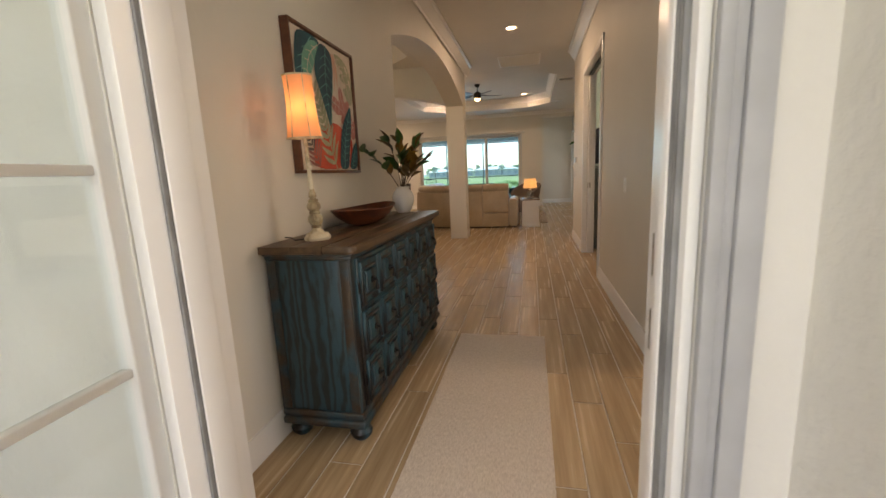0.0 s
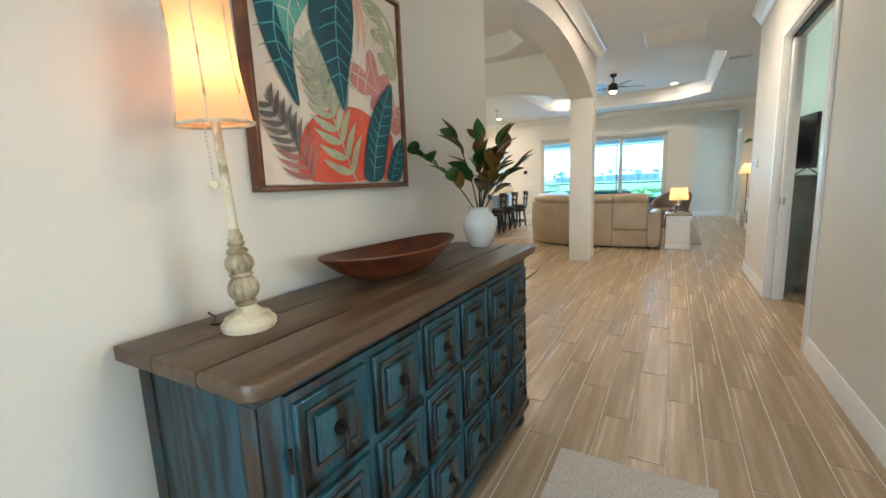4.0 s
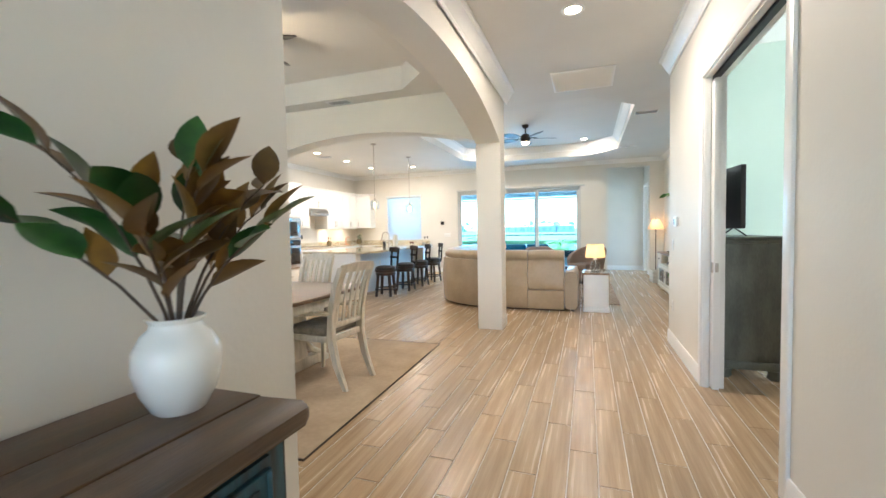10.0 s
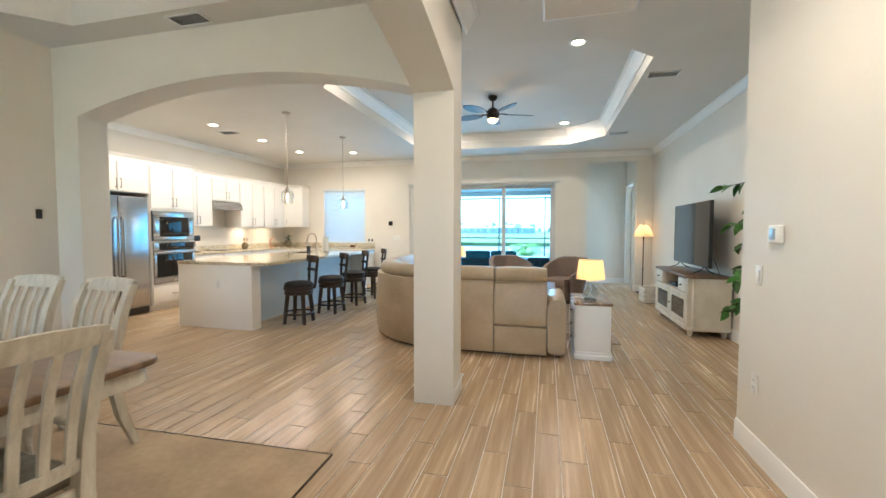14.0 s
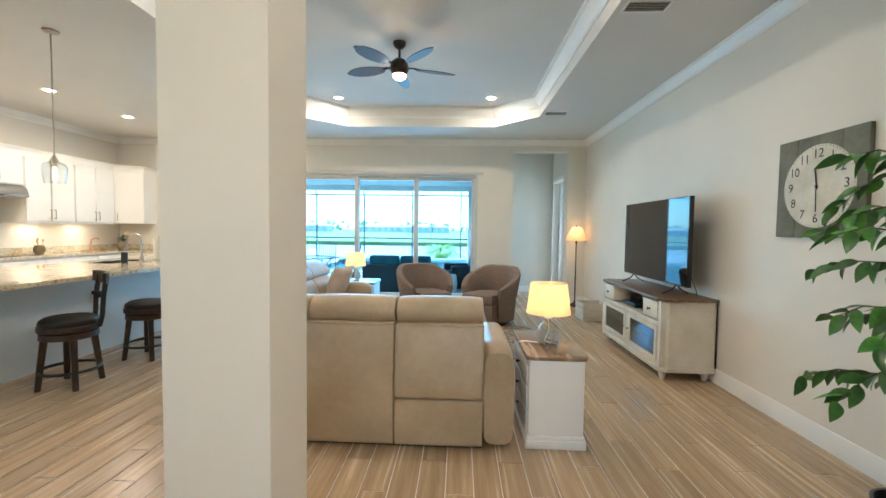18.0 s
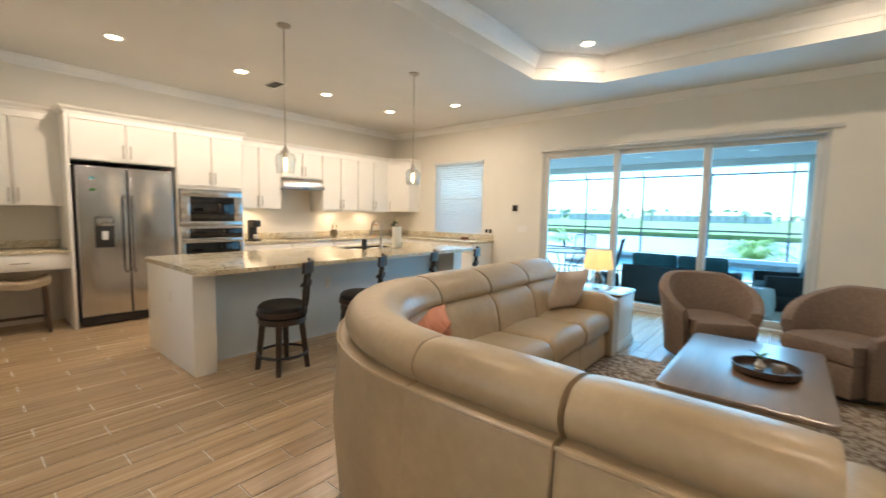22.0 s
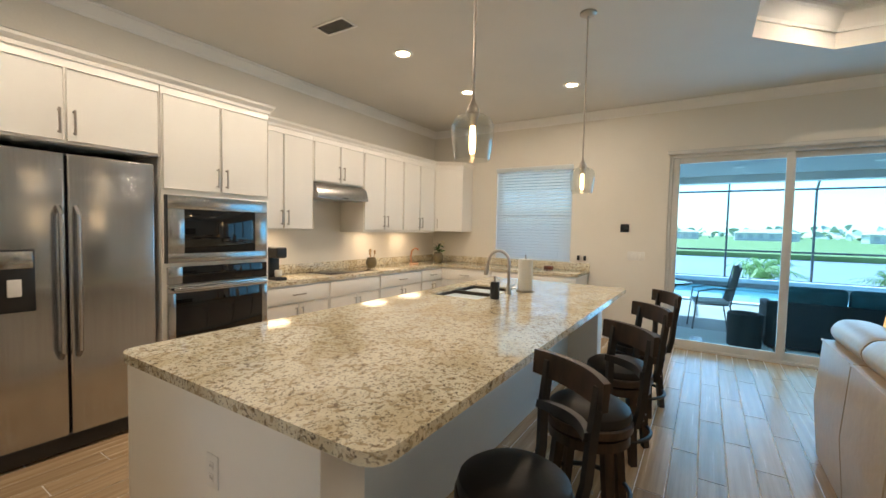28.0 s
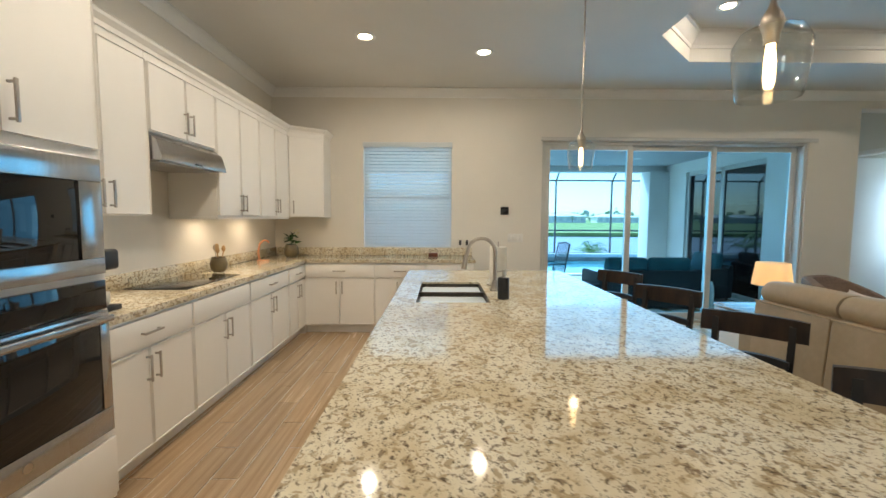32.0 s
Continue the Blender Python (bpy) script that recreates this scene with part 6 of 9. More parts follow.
def pillow(x, y, z, rx, ry, rz, mat, label, size=0.42, thick=0.15):
    ob = thing("throw_pillow", label, "pillow", pose(x, y, z, rx, ry, rz))
    bm = begin()
    n = 12
    for side in (1, -1):
        g = []
        for j in range(n + 1):
            row = []
            for i in range(n + 1):
                u, v = 2 * i / n - 1, 2 * j / n - 1
                h = (max((1 - u ** 4) * (1 - v ** 4), 0)) ** 0.55
                k = 1 - 0.06 * (1 - abs(u) ** 2) * abs(v) ** 6 - 0.0
                row.append(bm.verts.new((u * size / 2 * (1 - 0.07 * (1 - v * v) * abs(u) ** 3), v * size / 2 * (1 - 0.07 * (1 - u * u) * abs(v) ** 3), side * thick / 2 * h * (1 + 0.05 * math.sin(5 * u + 3 * v)))))
            g.append(row)
        for j in range(n):
            for i in range(n):
                q = (g[j][i], g[j][i + 1], g[j + 1][i + 1], g[j + 1][i])
                bm.faces.new(q if side > 0 else q[::-1]).smooth = True
    bmesh.ops.remove_doubles(bm, verts=bm.verts, dist=1e-4)
    part("cover", bm, mat, ob, "", None, 60)
    bm = begin()
    loop = [(-1, -1), (1, -1), (1, 1), (-1, 1), (-1, -1)]
    pts = []
    for (a, b), (c, d) in zip(loop, loop[1:]):
        for k in range(8):
            u, v = a + (c - a) * k / 8, b + (d - b) * k / 8
            pts.append((u * size / 2 * (1 - 0.07 * (1 - v * v) * abs(u) ** 3), v * size / 2 * (1 - 0.07 * (1 - u * u) * abs(v) ** 3), 0))
    tube(bm, pts + [pts[0]], 0.004, 6)
    part("piping", bm, mat, ob)
    return ob


CORAL = material("coral_ribbed_fabric", (0.52, 0.20, 0.13), (0.64, 0.29, 0.20), 4, 0.9, stretch=(1, 14, 1), fine=0.15, bump=0.6, bump_scale=60)
BLUSH = material("pale_blush_fabric", (0.66, 0.55, 0.48), (0.75, 0.64, 0.56), 8, 0.9, fine=0.1, bump=0.3, bump_scale=120)
pillow(-1.62, 10.47, 0.62, 54, 0, -46, CORAL, "coral ribbed throw pillow on the sofa corner", 0.50, 0.17)
pillow(-1.62, 12.55, 0.69, 68, 0, -108, BLUSH, "pale blush throw pillow against the sofa arm")


# ---- barrel chairs ----
TWEED = material("brown_tweed", (0.195, 0.135, 0.102), (0.245, 0.175, 0.134), 40, 0.9, fine=0.08, bump=0.4, bump_scale=250)


def barrel_chair():
    ob = thing("barrel_chair", "brown tweed swivel barrel chair beside the coffee table", "chair", None, "pair of barrel chairs")
    bm = begin()
    n = 33
    rings = []
    for k in range(n):
        a = radians(-38 + 256 * k / (n - 1))
        t = abs(2 * k / (n - 1) - 1)
        top = 0.84 - 0.30 * max(0, (t - 0.26) / 0.74) ** 1.25
        lean = 0.05 * (1 - t)
        ring = []
        for r, z in ((0.375, 0.07), (0.405, 0.40), (0.435 + lean, top - 0.05), (0.425 + lean, top - 0.012), (0.385 + lean, top), (0.345 + lean, top - 0.015), (0.33 + lean, top - 0.06), (0.30, 0.42), (0.285, 0.30)):
            ring.append(bm.verts.new((r * math.cos(a), r * math.sin(a) * 0.98, z)))
        rings.append(ring)
    for a, b in zip(rings, rings[1:]):
        for j in range(8):
            bm.faces.new((a[j], a[j + 1], b[j + 1], b[j])).smooth = True
    bm.faces.new(rings[0]), bm.faces.new(rings[-1][::-1])
    part("shell", bm, TWEED, ob, "curved upholstered back and arms", None, 50)
    out = [(0.285 * math.cos(radians(a)), 0.285 * math.sin(radians(a))) for a in range(-30, 211, 12)]
    out = [(0.27, -0.36), ] + out + [(-0.27, -0.36)]
    part("seat_base", prism(begin(), [(x * 1.0, y) for x, y in out], 0.07, 0.31, None, 0.012), TWEED, ob)
    part("seat_cushion", prism(begin(), [(x * 0.97, y * 0.97 - 0.008) for x, y in out], 0.31, 0.455, None, 0.04), TWEED, ob)
    part("swivel_base", lathe(begin(), [(0, 0.0), (0.27, 0.0), (0.28, 0.015), (0.27, 0.07), (0, 0.07)], n=32), BASE_AND_SHADE, ob)
    return ob


bc = barrel_chair()
bc.matrix_basis = pose(-0.55, 13.50, 0.0, 0, 0, 30)
copy_thing(bc, pose(0.43, 13.40, 0.0, 0, 0, -36))

# ---- coffee table and its tray ----
GLOSSBROWN = material("polished_brown_top", (0.10, 0.050, 0.025), (0.18, 0.095, 0.05), 2.5, 0.30, stretch=(10, 1, 1), fine=0.2, rough_var=0.03, coat=1.0)
GLOSSBROWN.node_tree.nodes["Principled BSDF"].inputs["Coat IOR"].default_value = 2.6
GLOSSBROWN.node_tree.nodes["Principled BSDF"].inputs["Coat Roughness"].default_value = 0.32
ob = thing("coffee_table", "white coffee table with a polished brown top on the rug", "table", pose(-0.14, 12.0, 0.012))
part("tabletop", prism(begin(), rounded([(-0.40, -0.70), (0.40, -0.70), (0.40, 0.70), (-0.40, 0.70)], 0.06), 0.41, 0.44, None, 0.008), GLOSSBROWN, ob, "polished brown wooden top")
part("apron", box(begin(), -0.31, 0.31, -0.55, 0.55, 0.33, 0.41, 0.004), WHITEWASH, ob)
part("lower_shelf", box(begin(), -0.31, 0.31, -0.55, 0.55, 0.10, 0.125, 0.006), WHITEWASH, ob)
for sx in (-0.28, 0.28):
    for sy in (-0.52, 0.52):
        part("leg", lathe(begin(), [(0, 0), (0.022, 0), (0.032, 0.03), (0.022, 0.06), (0.034, 0.09), (0.034, 0.13), (0.024, 0.15), (0.036, 0.22), (0.026, 0.30), (0.036, 0.33), (0, 0.33)], sx, sy, 0, 16), WHITEWASH, ob)
ob = thing("round_tray", "dark round wooden tray with a sprig on the coffee table", "tray", pose(-0.05, 11.93, 0.452))
part("tray_dish", lathe(begin(), [(0, 0), (0.16, 0), (0.175, 0.012), (0.18, 0.05), (0.172, 0.05), (0.165, 0.015), (0, 0.012)], n=32), DARKWOOD, ob)
part("coaster_block", box(begin(), 0.03, 0.10, -0.02, 0.05, 0.012, 0.06, 0.01), BOXWOOD, ob)
part("bud_vase", lathe(begin(), [(0, 0.012), (0.025, 0.012), (0.03, 0.035), (0.016, 0.06), (0.014, 0.075)], -0.03, 0.02), CERAMIC, ob)
for k in range(6):
    part("leaf", leaf_mesh(begin(), 0.075, 0.03, 0.2, 0.3), LEAFGREEN, ob, "", pose(-0.03, 0.02, 0.075, 0, -50 + 12 * (k % 3), 60 * k), 60)

LIVRUG = material("mottled_rug", (0.19, 0.125, 0.085), (0.50, 0.415, 0.33), 24, 0.97, spread=(0.40, 0.58), fine=0.55, bump=0.8, bump_scale=140)
tagged(part("living_rug", box(begin(), -1.95, 0.98, 10.45, 13.05, 0.001, 0.013, 0.005), LIVRUG), "mottled brown and cream shag rug under the coffee table", "rug")


# ---- end tables and their lamps ----
ENDTOP = material("varnished_brown_top", (0.16, 0.090, 0.046), (0.28, 0.17, 0.094), 2.2, 0.26, stretch=(12, 1, 1), fine=0.25, coat=0.7)


def end_table(x, y, rz, w, d):
    ob = thing("end_table", "white end table with a brown wooden top beside the sofa", "table", pose(x, y, 0, 0, 0, rz), "end tables")
    part("tabletop", prism(begin(), rounded([(-w - 0.02, -d - 0.02), (w + 0.02, -d - 0.02), (w + 0.02, d + 0.02), (-w - 0.02, d + 0.02)], 0.04), 0.572, 0.60, None, 0.007), ENDTOP, ob, "warm brown top")
    part("body", box(begin(), -w, w, -d, d, 0.07, 0.572, 0.006), TRIM, ob)
    bm = begin()
    box(bm, -w - 0.018, w + 0.018, -d - 0.018, d + 0.018, 0.0, 0.055, 0.008)
    box(bm, -w - 0.009, w + 0.009, -d - 0.009, d + 0.009, 0.05, 0.085, 0.008)
    part("plinth", bm, TRIM, ob)
    bm = begin()
    for a, b, z0, z1 in ((-w + 0.001, -w + 0.04, 0.085, 0.56), (w - 0.04, w - 0.001, 0.085, 0.56)):
        box(bm, a, b, -d - 0.006, -d + 0.002, z0, z1, 0.003)
    box(bm, -w + 0.04, w - 0.04, -d - 0.006, -d + 0.002, 0.52, 0.56, 0.003)
    part("panel_frame", bm, TRIM, ob)
    for z in (0.14, 0.29, 0.44):
        dr = part("drawer", box(begin(), w - 0.003, w + 0.012, -d + 0.03, d - 0.03, z - 0.045, z + 0.085, 0.005), TRIM, ob)
        part("knob", lathe(begin(), [(0, 0), (0.008, 0.0), (0.006, 0.012), (0.014, 0.02), (0.012, 0.028), (0, 0.03)], n=12), IRON, dr, "dark knob", pose(w + 0.012, 0, z + 0.02, 0, 90, 0))
    return ob


end_table(0.595, 10.10, 180, 0.175, 0.335)
end_table(-1.60, 13.36, -90, 0.26, 0.31)


JUG = glass("jug_glass", (0.84, 0.89, 0.90), 0.12, 0.9)


def glass_lamp(x, y, z, r=0.15):
    ob = thing("table_lamp", "clear glass jug lamp with a glowing cream drum shade", "lamp", pose(x, y, z), "matching table lamps")
    part("glass_base", lathe(begin(), [(0, 0.0), (0.062, 0.0), (0.07, 0.01), (0.074, 0.09), (0.07, 0.12), (0.045, 0.15), (0.025, 0.165), (0.022, 0.19), (0.03, 0.195)], n=28), JUG, ob, "clear glass jug")
    part("neck", lathe(begin(), [(0.022, 0.185), (0.03, 0.19), (0.026, 0.205), (0.012, 0.21), (0.008, 0.26)], n=18), CERAMIC, ob)
    part("cord", tube(begin(), [(0, 0, 0.19), (0.01, 0.01, 0.1), (-0.02, 0.01, 0.03), (0.02, 0, 0.012)], 0.003, 6), PLASTIC, ob)
    part("shade", lathe(begin(), [(r, 0.225), (r * 0.83, 0.43)], n=40), SHADE_CREAM, ob, "cream fabric shade, lit")
    part("bulb", lathe(begin(), [(0, 0.25), (0.012, 0.25), (0.028, 0.30), (0.022, 0.335), (0, 0.345)], n=14), glow("table_bulb", (1.0, 0.72, 0.36), 4), ob, "lit bulb")
    lamp("POINT", (x, y, z + 0.37), 0.10, (1.0, 0.72, 0.46), 0.03)
    return ob


glass_lamp(0.585, 10.02, 0.60)
part("lamp_cord", tube(begin(), [(-0.06, 0.02, 0.012), (-0.15, 0.05, 0.012), (-0.20, 0.06, 0.0), (-0.215, 0.06, -0.2), (-0.20, 0.05, -0.45), (-0.23, 0.12, -0.585)], 0.004, 6), PLASTIC, bpy.data.objects["table_lamp"])
glass_lamp(-1.60, 13.32, 0.60, 0.155)

# ---- television and its stand ----
STAND = material("antique_white_stand", (0.62, 0.57, 0.47), (0.72, 0.67, 0.57), 6, 0.5, fine=0.08, bump=0.1)
SMOKE = glass("door_glass", (0.55, 0.60, 0.62))
ob = thing("tv_stand", "antique white media console with glass doors and a brown top", "console", pose(2.345, 11.82, 0, 0, 0, 90))
W, D, H = 0.79, 0.50, 0.78


def cant(w, d, c):
    return [(-w, 0), (w, 0), (w, d - c), (w - c, d), (-w + c, d), (-w, d - c)]


part("top", prism(begin(), cant(W + 0.02, D + 0.02, 0.075), H - 0.03, H, None, 0.007), TABLETOP, ob, "dark brown wooden top")
part("base_moulding", prism(begin(), cant(W + 0.012, D + 0.012, 0.07), 0.085, 0.135, None, 0.010), STAND, ob)
bm = begin()
prism(bm, cant(W, D, 0.07)[:0] + [(-W, 0), (-W + 0.02, 0), (-W + 0.02, D), (-W + 0.07, D), (-W + 0.0, D - 0.07)], 0.13, H - 0.03)
prism(bm, [(W, 0), (W, D - 0.07), (W - 0.07, D), (W - 0.02, D), (W - 0.02, 0)], 0.13, H - 0.03)
box(bm, -W, W, 0.0, 0.012, 0.13, H - 0.03)
part("case", bm, STAND, ob)
part("shelf", box(begin(), -W + 0.03, W - 0.03, 0.012, D - 0.02, 0.525, 0.545), STAND, ob)
part("shelf", box(begin(), -W + 0.03, W - 0.03, 0.012, D - 0.05, 0.325, 0.34), STAND, ob)
part("shelf", box(begin(), -W + 0.03, W - 0.03, 0.012, D - 0.01, 0.13, 0.15), STAND, ob)
part("rail", box(begin(), -W + 0.06, W - 0.06, D - 0.025, D, 0.505, 0.55, 0.004), STAND, ob)
part("divider", box(begin(), -0.02, 0.02, D - 0.03, D, 0.15, 0.51, 0.004), STAND, ob)
for sx in (-1, 1):
    dr = part("drawer", box(begin(), sx * 0.55 - 0.155, sx * 0.55 + 0.155, D - 0.2, D + 0.004, 0.56, 0.735, 0.006), STAND, ob)
    part("knob", lathe(begin(), [(0, 0), (0.008, 0), (0.006, 0.012), (0.015, 0.02), (0, 0.03)], n=12), IRON, dr, "dark knob", pose(sx * 0.55, D + 0.004, 0.645, -90, 0, 0))
    x0, x1 = (sx * 0.37 - 0.335, sx * 0.37 + 0.335)
    bm = begin()
    for a in ((x0, x0 + 0.05, 0.155, 0.50), (x1 - 0.05, x1, 0.155, 0.50), (x0 + 0.05, x1 - 0.05, 0.155, 0.205), (x0 + 0.05, x1 - 0.05, 0.455, 0.50)):
        box(bm, a[0], a[1], D - 0.018, D + 0.004, a[2], a[3], 0.004)
    door = part("door", bm, STAND, ob)
    pn = part("pane", box(begin(), x0 + 0.048, x1 - 0.048, D - 0.010, D - 0.006, 0.203, 0.457), SMOKE, door)
    part("knob", lathe(begin(), [(0, 0), (0.007, 0), (0.006, 0.01), (0.012, 0.016), (0, 0.024)], n=12), IRON, door, "dark knob", pose(sx * 0.06, D + 0.004, 0.33, -90, 0, 0))
for px, py in ((-W + 0.06, 0.06), (W - 0.06, 0.06), (-W + 0.08, D - 0.06), (W - 0.08, D - 0.06)):
    part("foot", lathe(begin(), [(0, 0), (0.022, 0), (0.026, 0.02), (0.034, 0.06), (0.04, 0.086), (0, 0.087)], px, py, 0, 16), STAND, ob)
ob = thing("media_box", "small black media box on the console shelf", "media player", pose(2.02, 11.95, 0.545))
part("case", box(begin(), -0.10, 0.10, -0.14, 0.14, 0, 0.05, 0.006), BLACK, ob)
ob = thing("television", "large black flat-screen television on the console", "television", pose(2.10, 11.82, H, 0, 0, 0))
part("panel", box(begin(), -0.012, 0.03, -0.735, 0.735, 0.095, 0.955, 0.006), BLACK, ob)
part("screen", box(begin(), -0.0145, -0.011, -0.728, 0.728, 0.108, 0.948, 0.001), BLACKGLASS, ob, "glossy black screen", None, 0)
for sy in (-0.5, 0.5):
    bm = begin()
    tube(bm, [(0.02, sy, 0.10), (-0.03, sy - 0.01, 0.05), (-0.13, sy - 0.02, 0.007)], 0.007, 6)
    tube(bm, [(0.02, sy, 0.10), (0.06, sy + 0.01, 0.05), (0.14, sy + 0.02, 0.007)], 0.007, 6)
    part("stand_leg", bm, BLACK, ob)
part("cable", tube(begin(), [(0.03, -0.55, 0.3), (0.09, -0.6, 0.2), (0.14, -0.62, 0.06), (0.16, -0.60, 0.008)], 0.004, 6), BLACK, ob)

# ---- clock ----
SLATE = material("weathered_grey_green_boards", (0.11, 0.115, 0.085), (0.19, 0.19, 0.145), 3, 0.75, stretch=(1, 10, 1), fine=0.25, bump=0.3, bump_scale=30)
DIAL = material("aged_dial", (0.52, 0.50, 0.42), (0.66, 0.64, 0.56), 7, 0.7, fine=0.08)
INK = material("black_ink", (0.02, 0.02, 0.025), (0.035, 0.035, 0.04), 9, 0.7)
clock = thing("wall_clock", "square grey-green board clock with a pale dial and numerals", "clock", pose(LIV_R - 0.001, 10.02, 1.71, 0, 0, -90))
for k in range(4):
    part("board", box(begin(), -0.34 + 0.17 * k, -0.34 + 0.17 * k + 0.168, -0.03, 0, -0.34, 0.34, 0.003), SLATE, clock)
bm = prism(begin(), [(0.275 * math.cos(2 * math.pi * k / 64), 0.275 * math.sin(2 * math.pi * k / 64)) for k in range(64)], 0.030, 0.032, pose(0, 0, 0, 90, 0, 0))
part("dial", bm, DIAL, clock, "pale round dial")


def words(text, size, mat, parent, m, name="lettering"):
    """Flat lettering with the built-in font, centred, in its own x-y plane."""
    cu = bpy.data.curves.new(name, "FONT")
    cu.body, cu.size, cu.align_x, cu.align_y, cu.extrude = text, size, "CENTER", "CENTER", 0.0004
    tmp = bpy.data.objects.new(name, cu)
    mesh = bpy.data.meshes.new_from_object(tmp)
    bpy.data.objects.remove(tmp)
    mesh.materials.clear()
    mesh.materials.append(mat)
    ob = new(name, mesh)
    ob.parent, ob.matrix_basis = parent, m
    return ob


for k in range(1, 13):
    a = radians(90 - 30 * k)
    words(str(k), 0.085, INK, clock, pose(0.215 * math.cos(a), -0.0335, 0.215 * math.sin(a), 90, 0, 0), "numeral")
bm = begin()
for k in range(60):
    a = 2 * math.pi * k / 60
    bm2 = bmesh.new()
    box(bm2, 0.262, 0.270, -0.0335, -0.0322, -0.0012, 0.0012)
    merge(bm, bm2, pose(0, 0, 0, 0, math.degrees(a), 0))
part("minute_marks", bm, INK, clock)
part("pointer", box(begin(), -0.006, 0.006, -0.037, -0.035, -0.02, 0.11, 0.001), INK, clock, "", pose(0, 0, 0, 0, -8, 0))
part("pointer", box(begin(), -0.004, 0.004, -0.040, -0.038, -0.03, 0.17, 0.001), INK, clock, "", pose(0, 0, 0, 0, 178, 0))
part("arbor", rod(begin(), (0, -0.043, 0), (0, -0.03, 0), 0.008), INK, clock)

# ---- floor lamp, crate and tree ----
ob = thing("floor_lamp", "dark bronze floor lamp with a lit cream bell shade", "lamp", pose(2.13, 14.93, 0))
part("base", lathe(begin(), [(0, 0), (0.13, 0), (0.135, 0.012), (0.12, 0.025), (0.05, 0.045), (0.02, 0.07)], n=28), BRONZE, ob)
part("pole", lathe(begin(), [(0.02, 0.065), (0.012, 0.10), (0.012, 0.5), (0.02, 0.52), (0.012, 0.54), (0.011, 1.15), (0.02, 1.18), (0.012, 1.22), (0.009, 1.30)], n=14), BRONZE, ob)
part("shade", lathe(begin(), [(0.20, 1.22), (0.185, 1.27), (0.13, 1.38), (0.09, 1.45), (0.075, 1.47)], n=36), SHADE_CREAM, ob, "cream bell shade, lit")
part("finial", lathe(begin(), [(0.0, 1.47), (0.012, 1.48), (0.006, 1.50), (0, 1.52)], n=10), BRONZE, ob)
lamp("POINT", (2.13, 14.93, 1.36), 0.55, (1.0, 0.70, 0.40), 0.03)
PALEWOOD = material("pale_crate_wood", (0.56, 0.49, 0.40), (0.68, 0.61, 0.51), 5, 0.7, stretch=(1, 7, 7), fine=0.2)
ob = thing("wooden_crate", "pale slatted wooden crate on the floor", "crate", pose(2.06, 13.72, 0, 0, 0, 6))
for z in (0.01, 0.105, 0.20):
    for sy in (-1, 1):
        part("slat", box(begin(), -0.20, 0.20, sy * 0.15 - 0.008, sy * 0.15 + 0.008, z, z + 0.082, 0.003), PALEWOOD, ob)
    for sx in (-1, 1):
        part("slat", box(begin(), sx * 0.192 - 0.008, sx * 0.192 + 0.008, -0.142, 0.142, z, z + 0.082, 0.003), PALEWOOD, ob)
part("bottom", box(begin(), -0.185, 0.185, -0.142, 0.142, 0.003, 0.012), PALEWOOD, ob)

FICUS = material("ficus_leaf", (0.015, 0.085, 0.012), (0.07, 0.22, 0.03), 14, 0.35, each=0.45)
ob = thing("ficus_tree", "artificial ficus tree with glossy green leaves in a dark pot", "plant", pose(1.88, 8.90, 0))
part("pot", lathe(begin(), [(0, 0), (0.10, 0), (0.115, 0.02), (0.14, 0.22), (0.145, 0.26), (0.132, 0.26), (0.125, 0.22), (0, 0.21)], n=28), BLACK, ob)
rnd = random.Random(21)
proto = None
for s in range(3):
    pts = [(0.02 * math.sin(s + 0.5 * k), 0.02 * math.cos(1.3 * s + 0.6 * k), 0.2 + 0.14 * k) for k in range(8)]
    part("trunk", tube(begin(), pts, [0.014 - 0.0012 * k for k in range(8)], 7), TWIG, ob)
for b in range(30):
    z0 = 0.70 + 1.08 * (b / 30)
    a = b * 2.4
    reach = rnd.uniform(0.30, 0.52)
    tip = (reach * math.cos(a), reach * math.sin(a) * 0.9, z0 + rnd.uniform(-0.22, 0.16))
    pts = [(tip[0] * t, tip[1] * t, z0 + (tip[2] - z0) * t + 0.07 * math.sin(math.pi * t)) for t in (0, 0.35, 0.7, 1)]
    part("branch", tube(begin(), pts, [0.005, 0.004, 0.003, 0.002], 5), TWIG, ob)
    for k in range(10):
        t = 0.25 + 0.75 * k / 9
        i = min(int(t * 3), 2)
        p = Vector(pts[i]).lerp(Vector(pts[i + 1]), t * 3 - i)
        m = Matrix.Translation(p) @ pose(0, 0, 0, rnd.uniform(-50, 50), rnd.uniform(0, 60), math.degrees(a) + rnd.uniform(-85, 85))
        if proto is None:
            proto = part("leaf", leaf_mesh(begin(), 0.105, 0.050, 0.25, 0.30), FICUS, ob, "", m, 60)
        else:
            again("leaf", proto, ob, m)

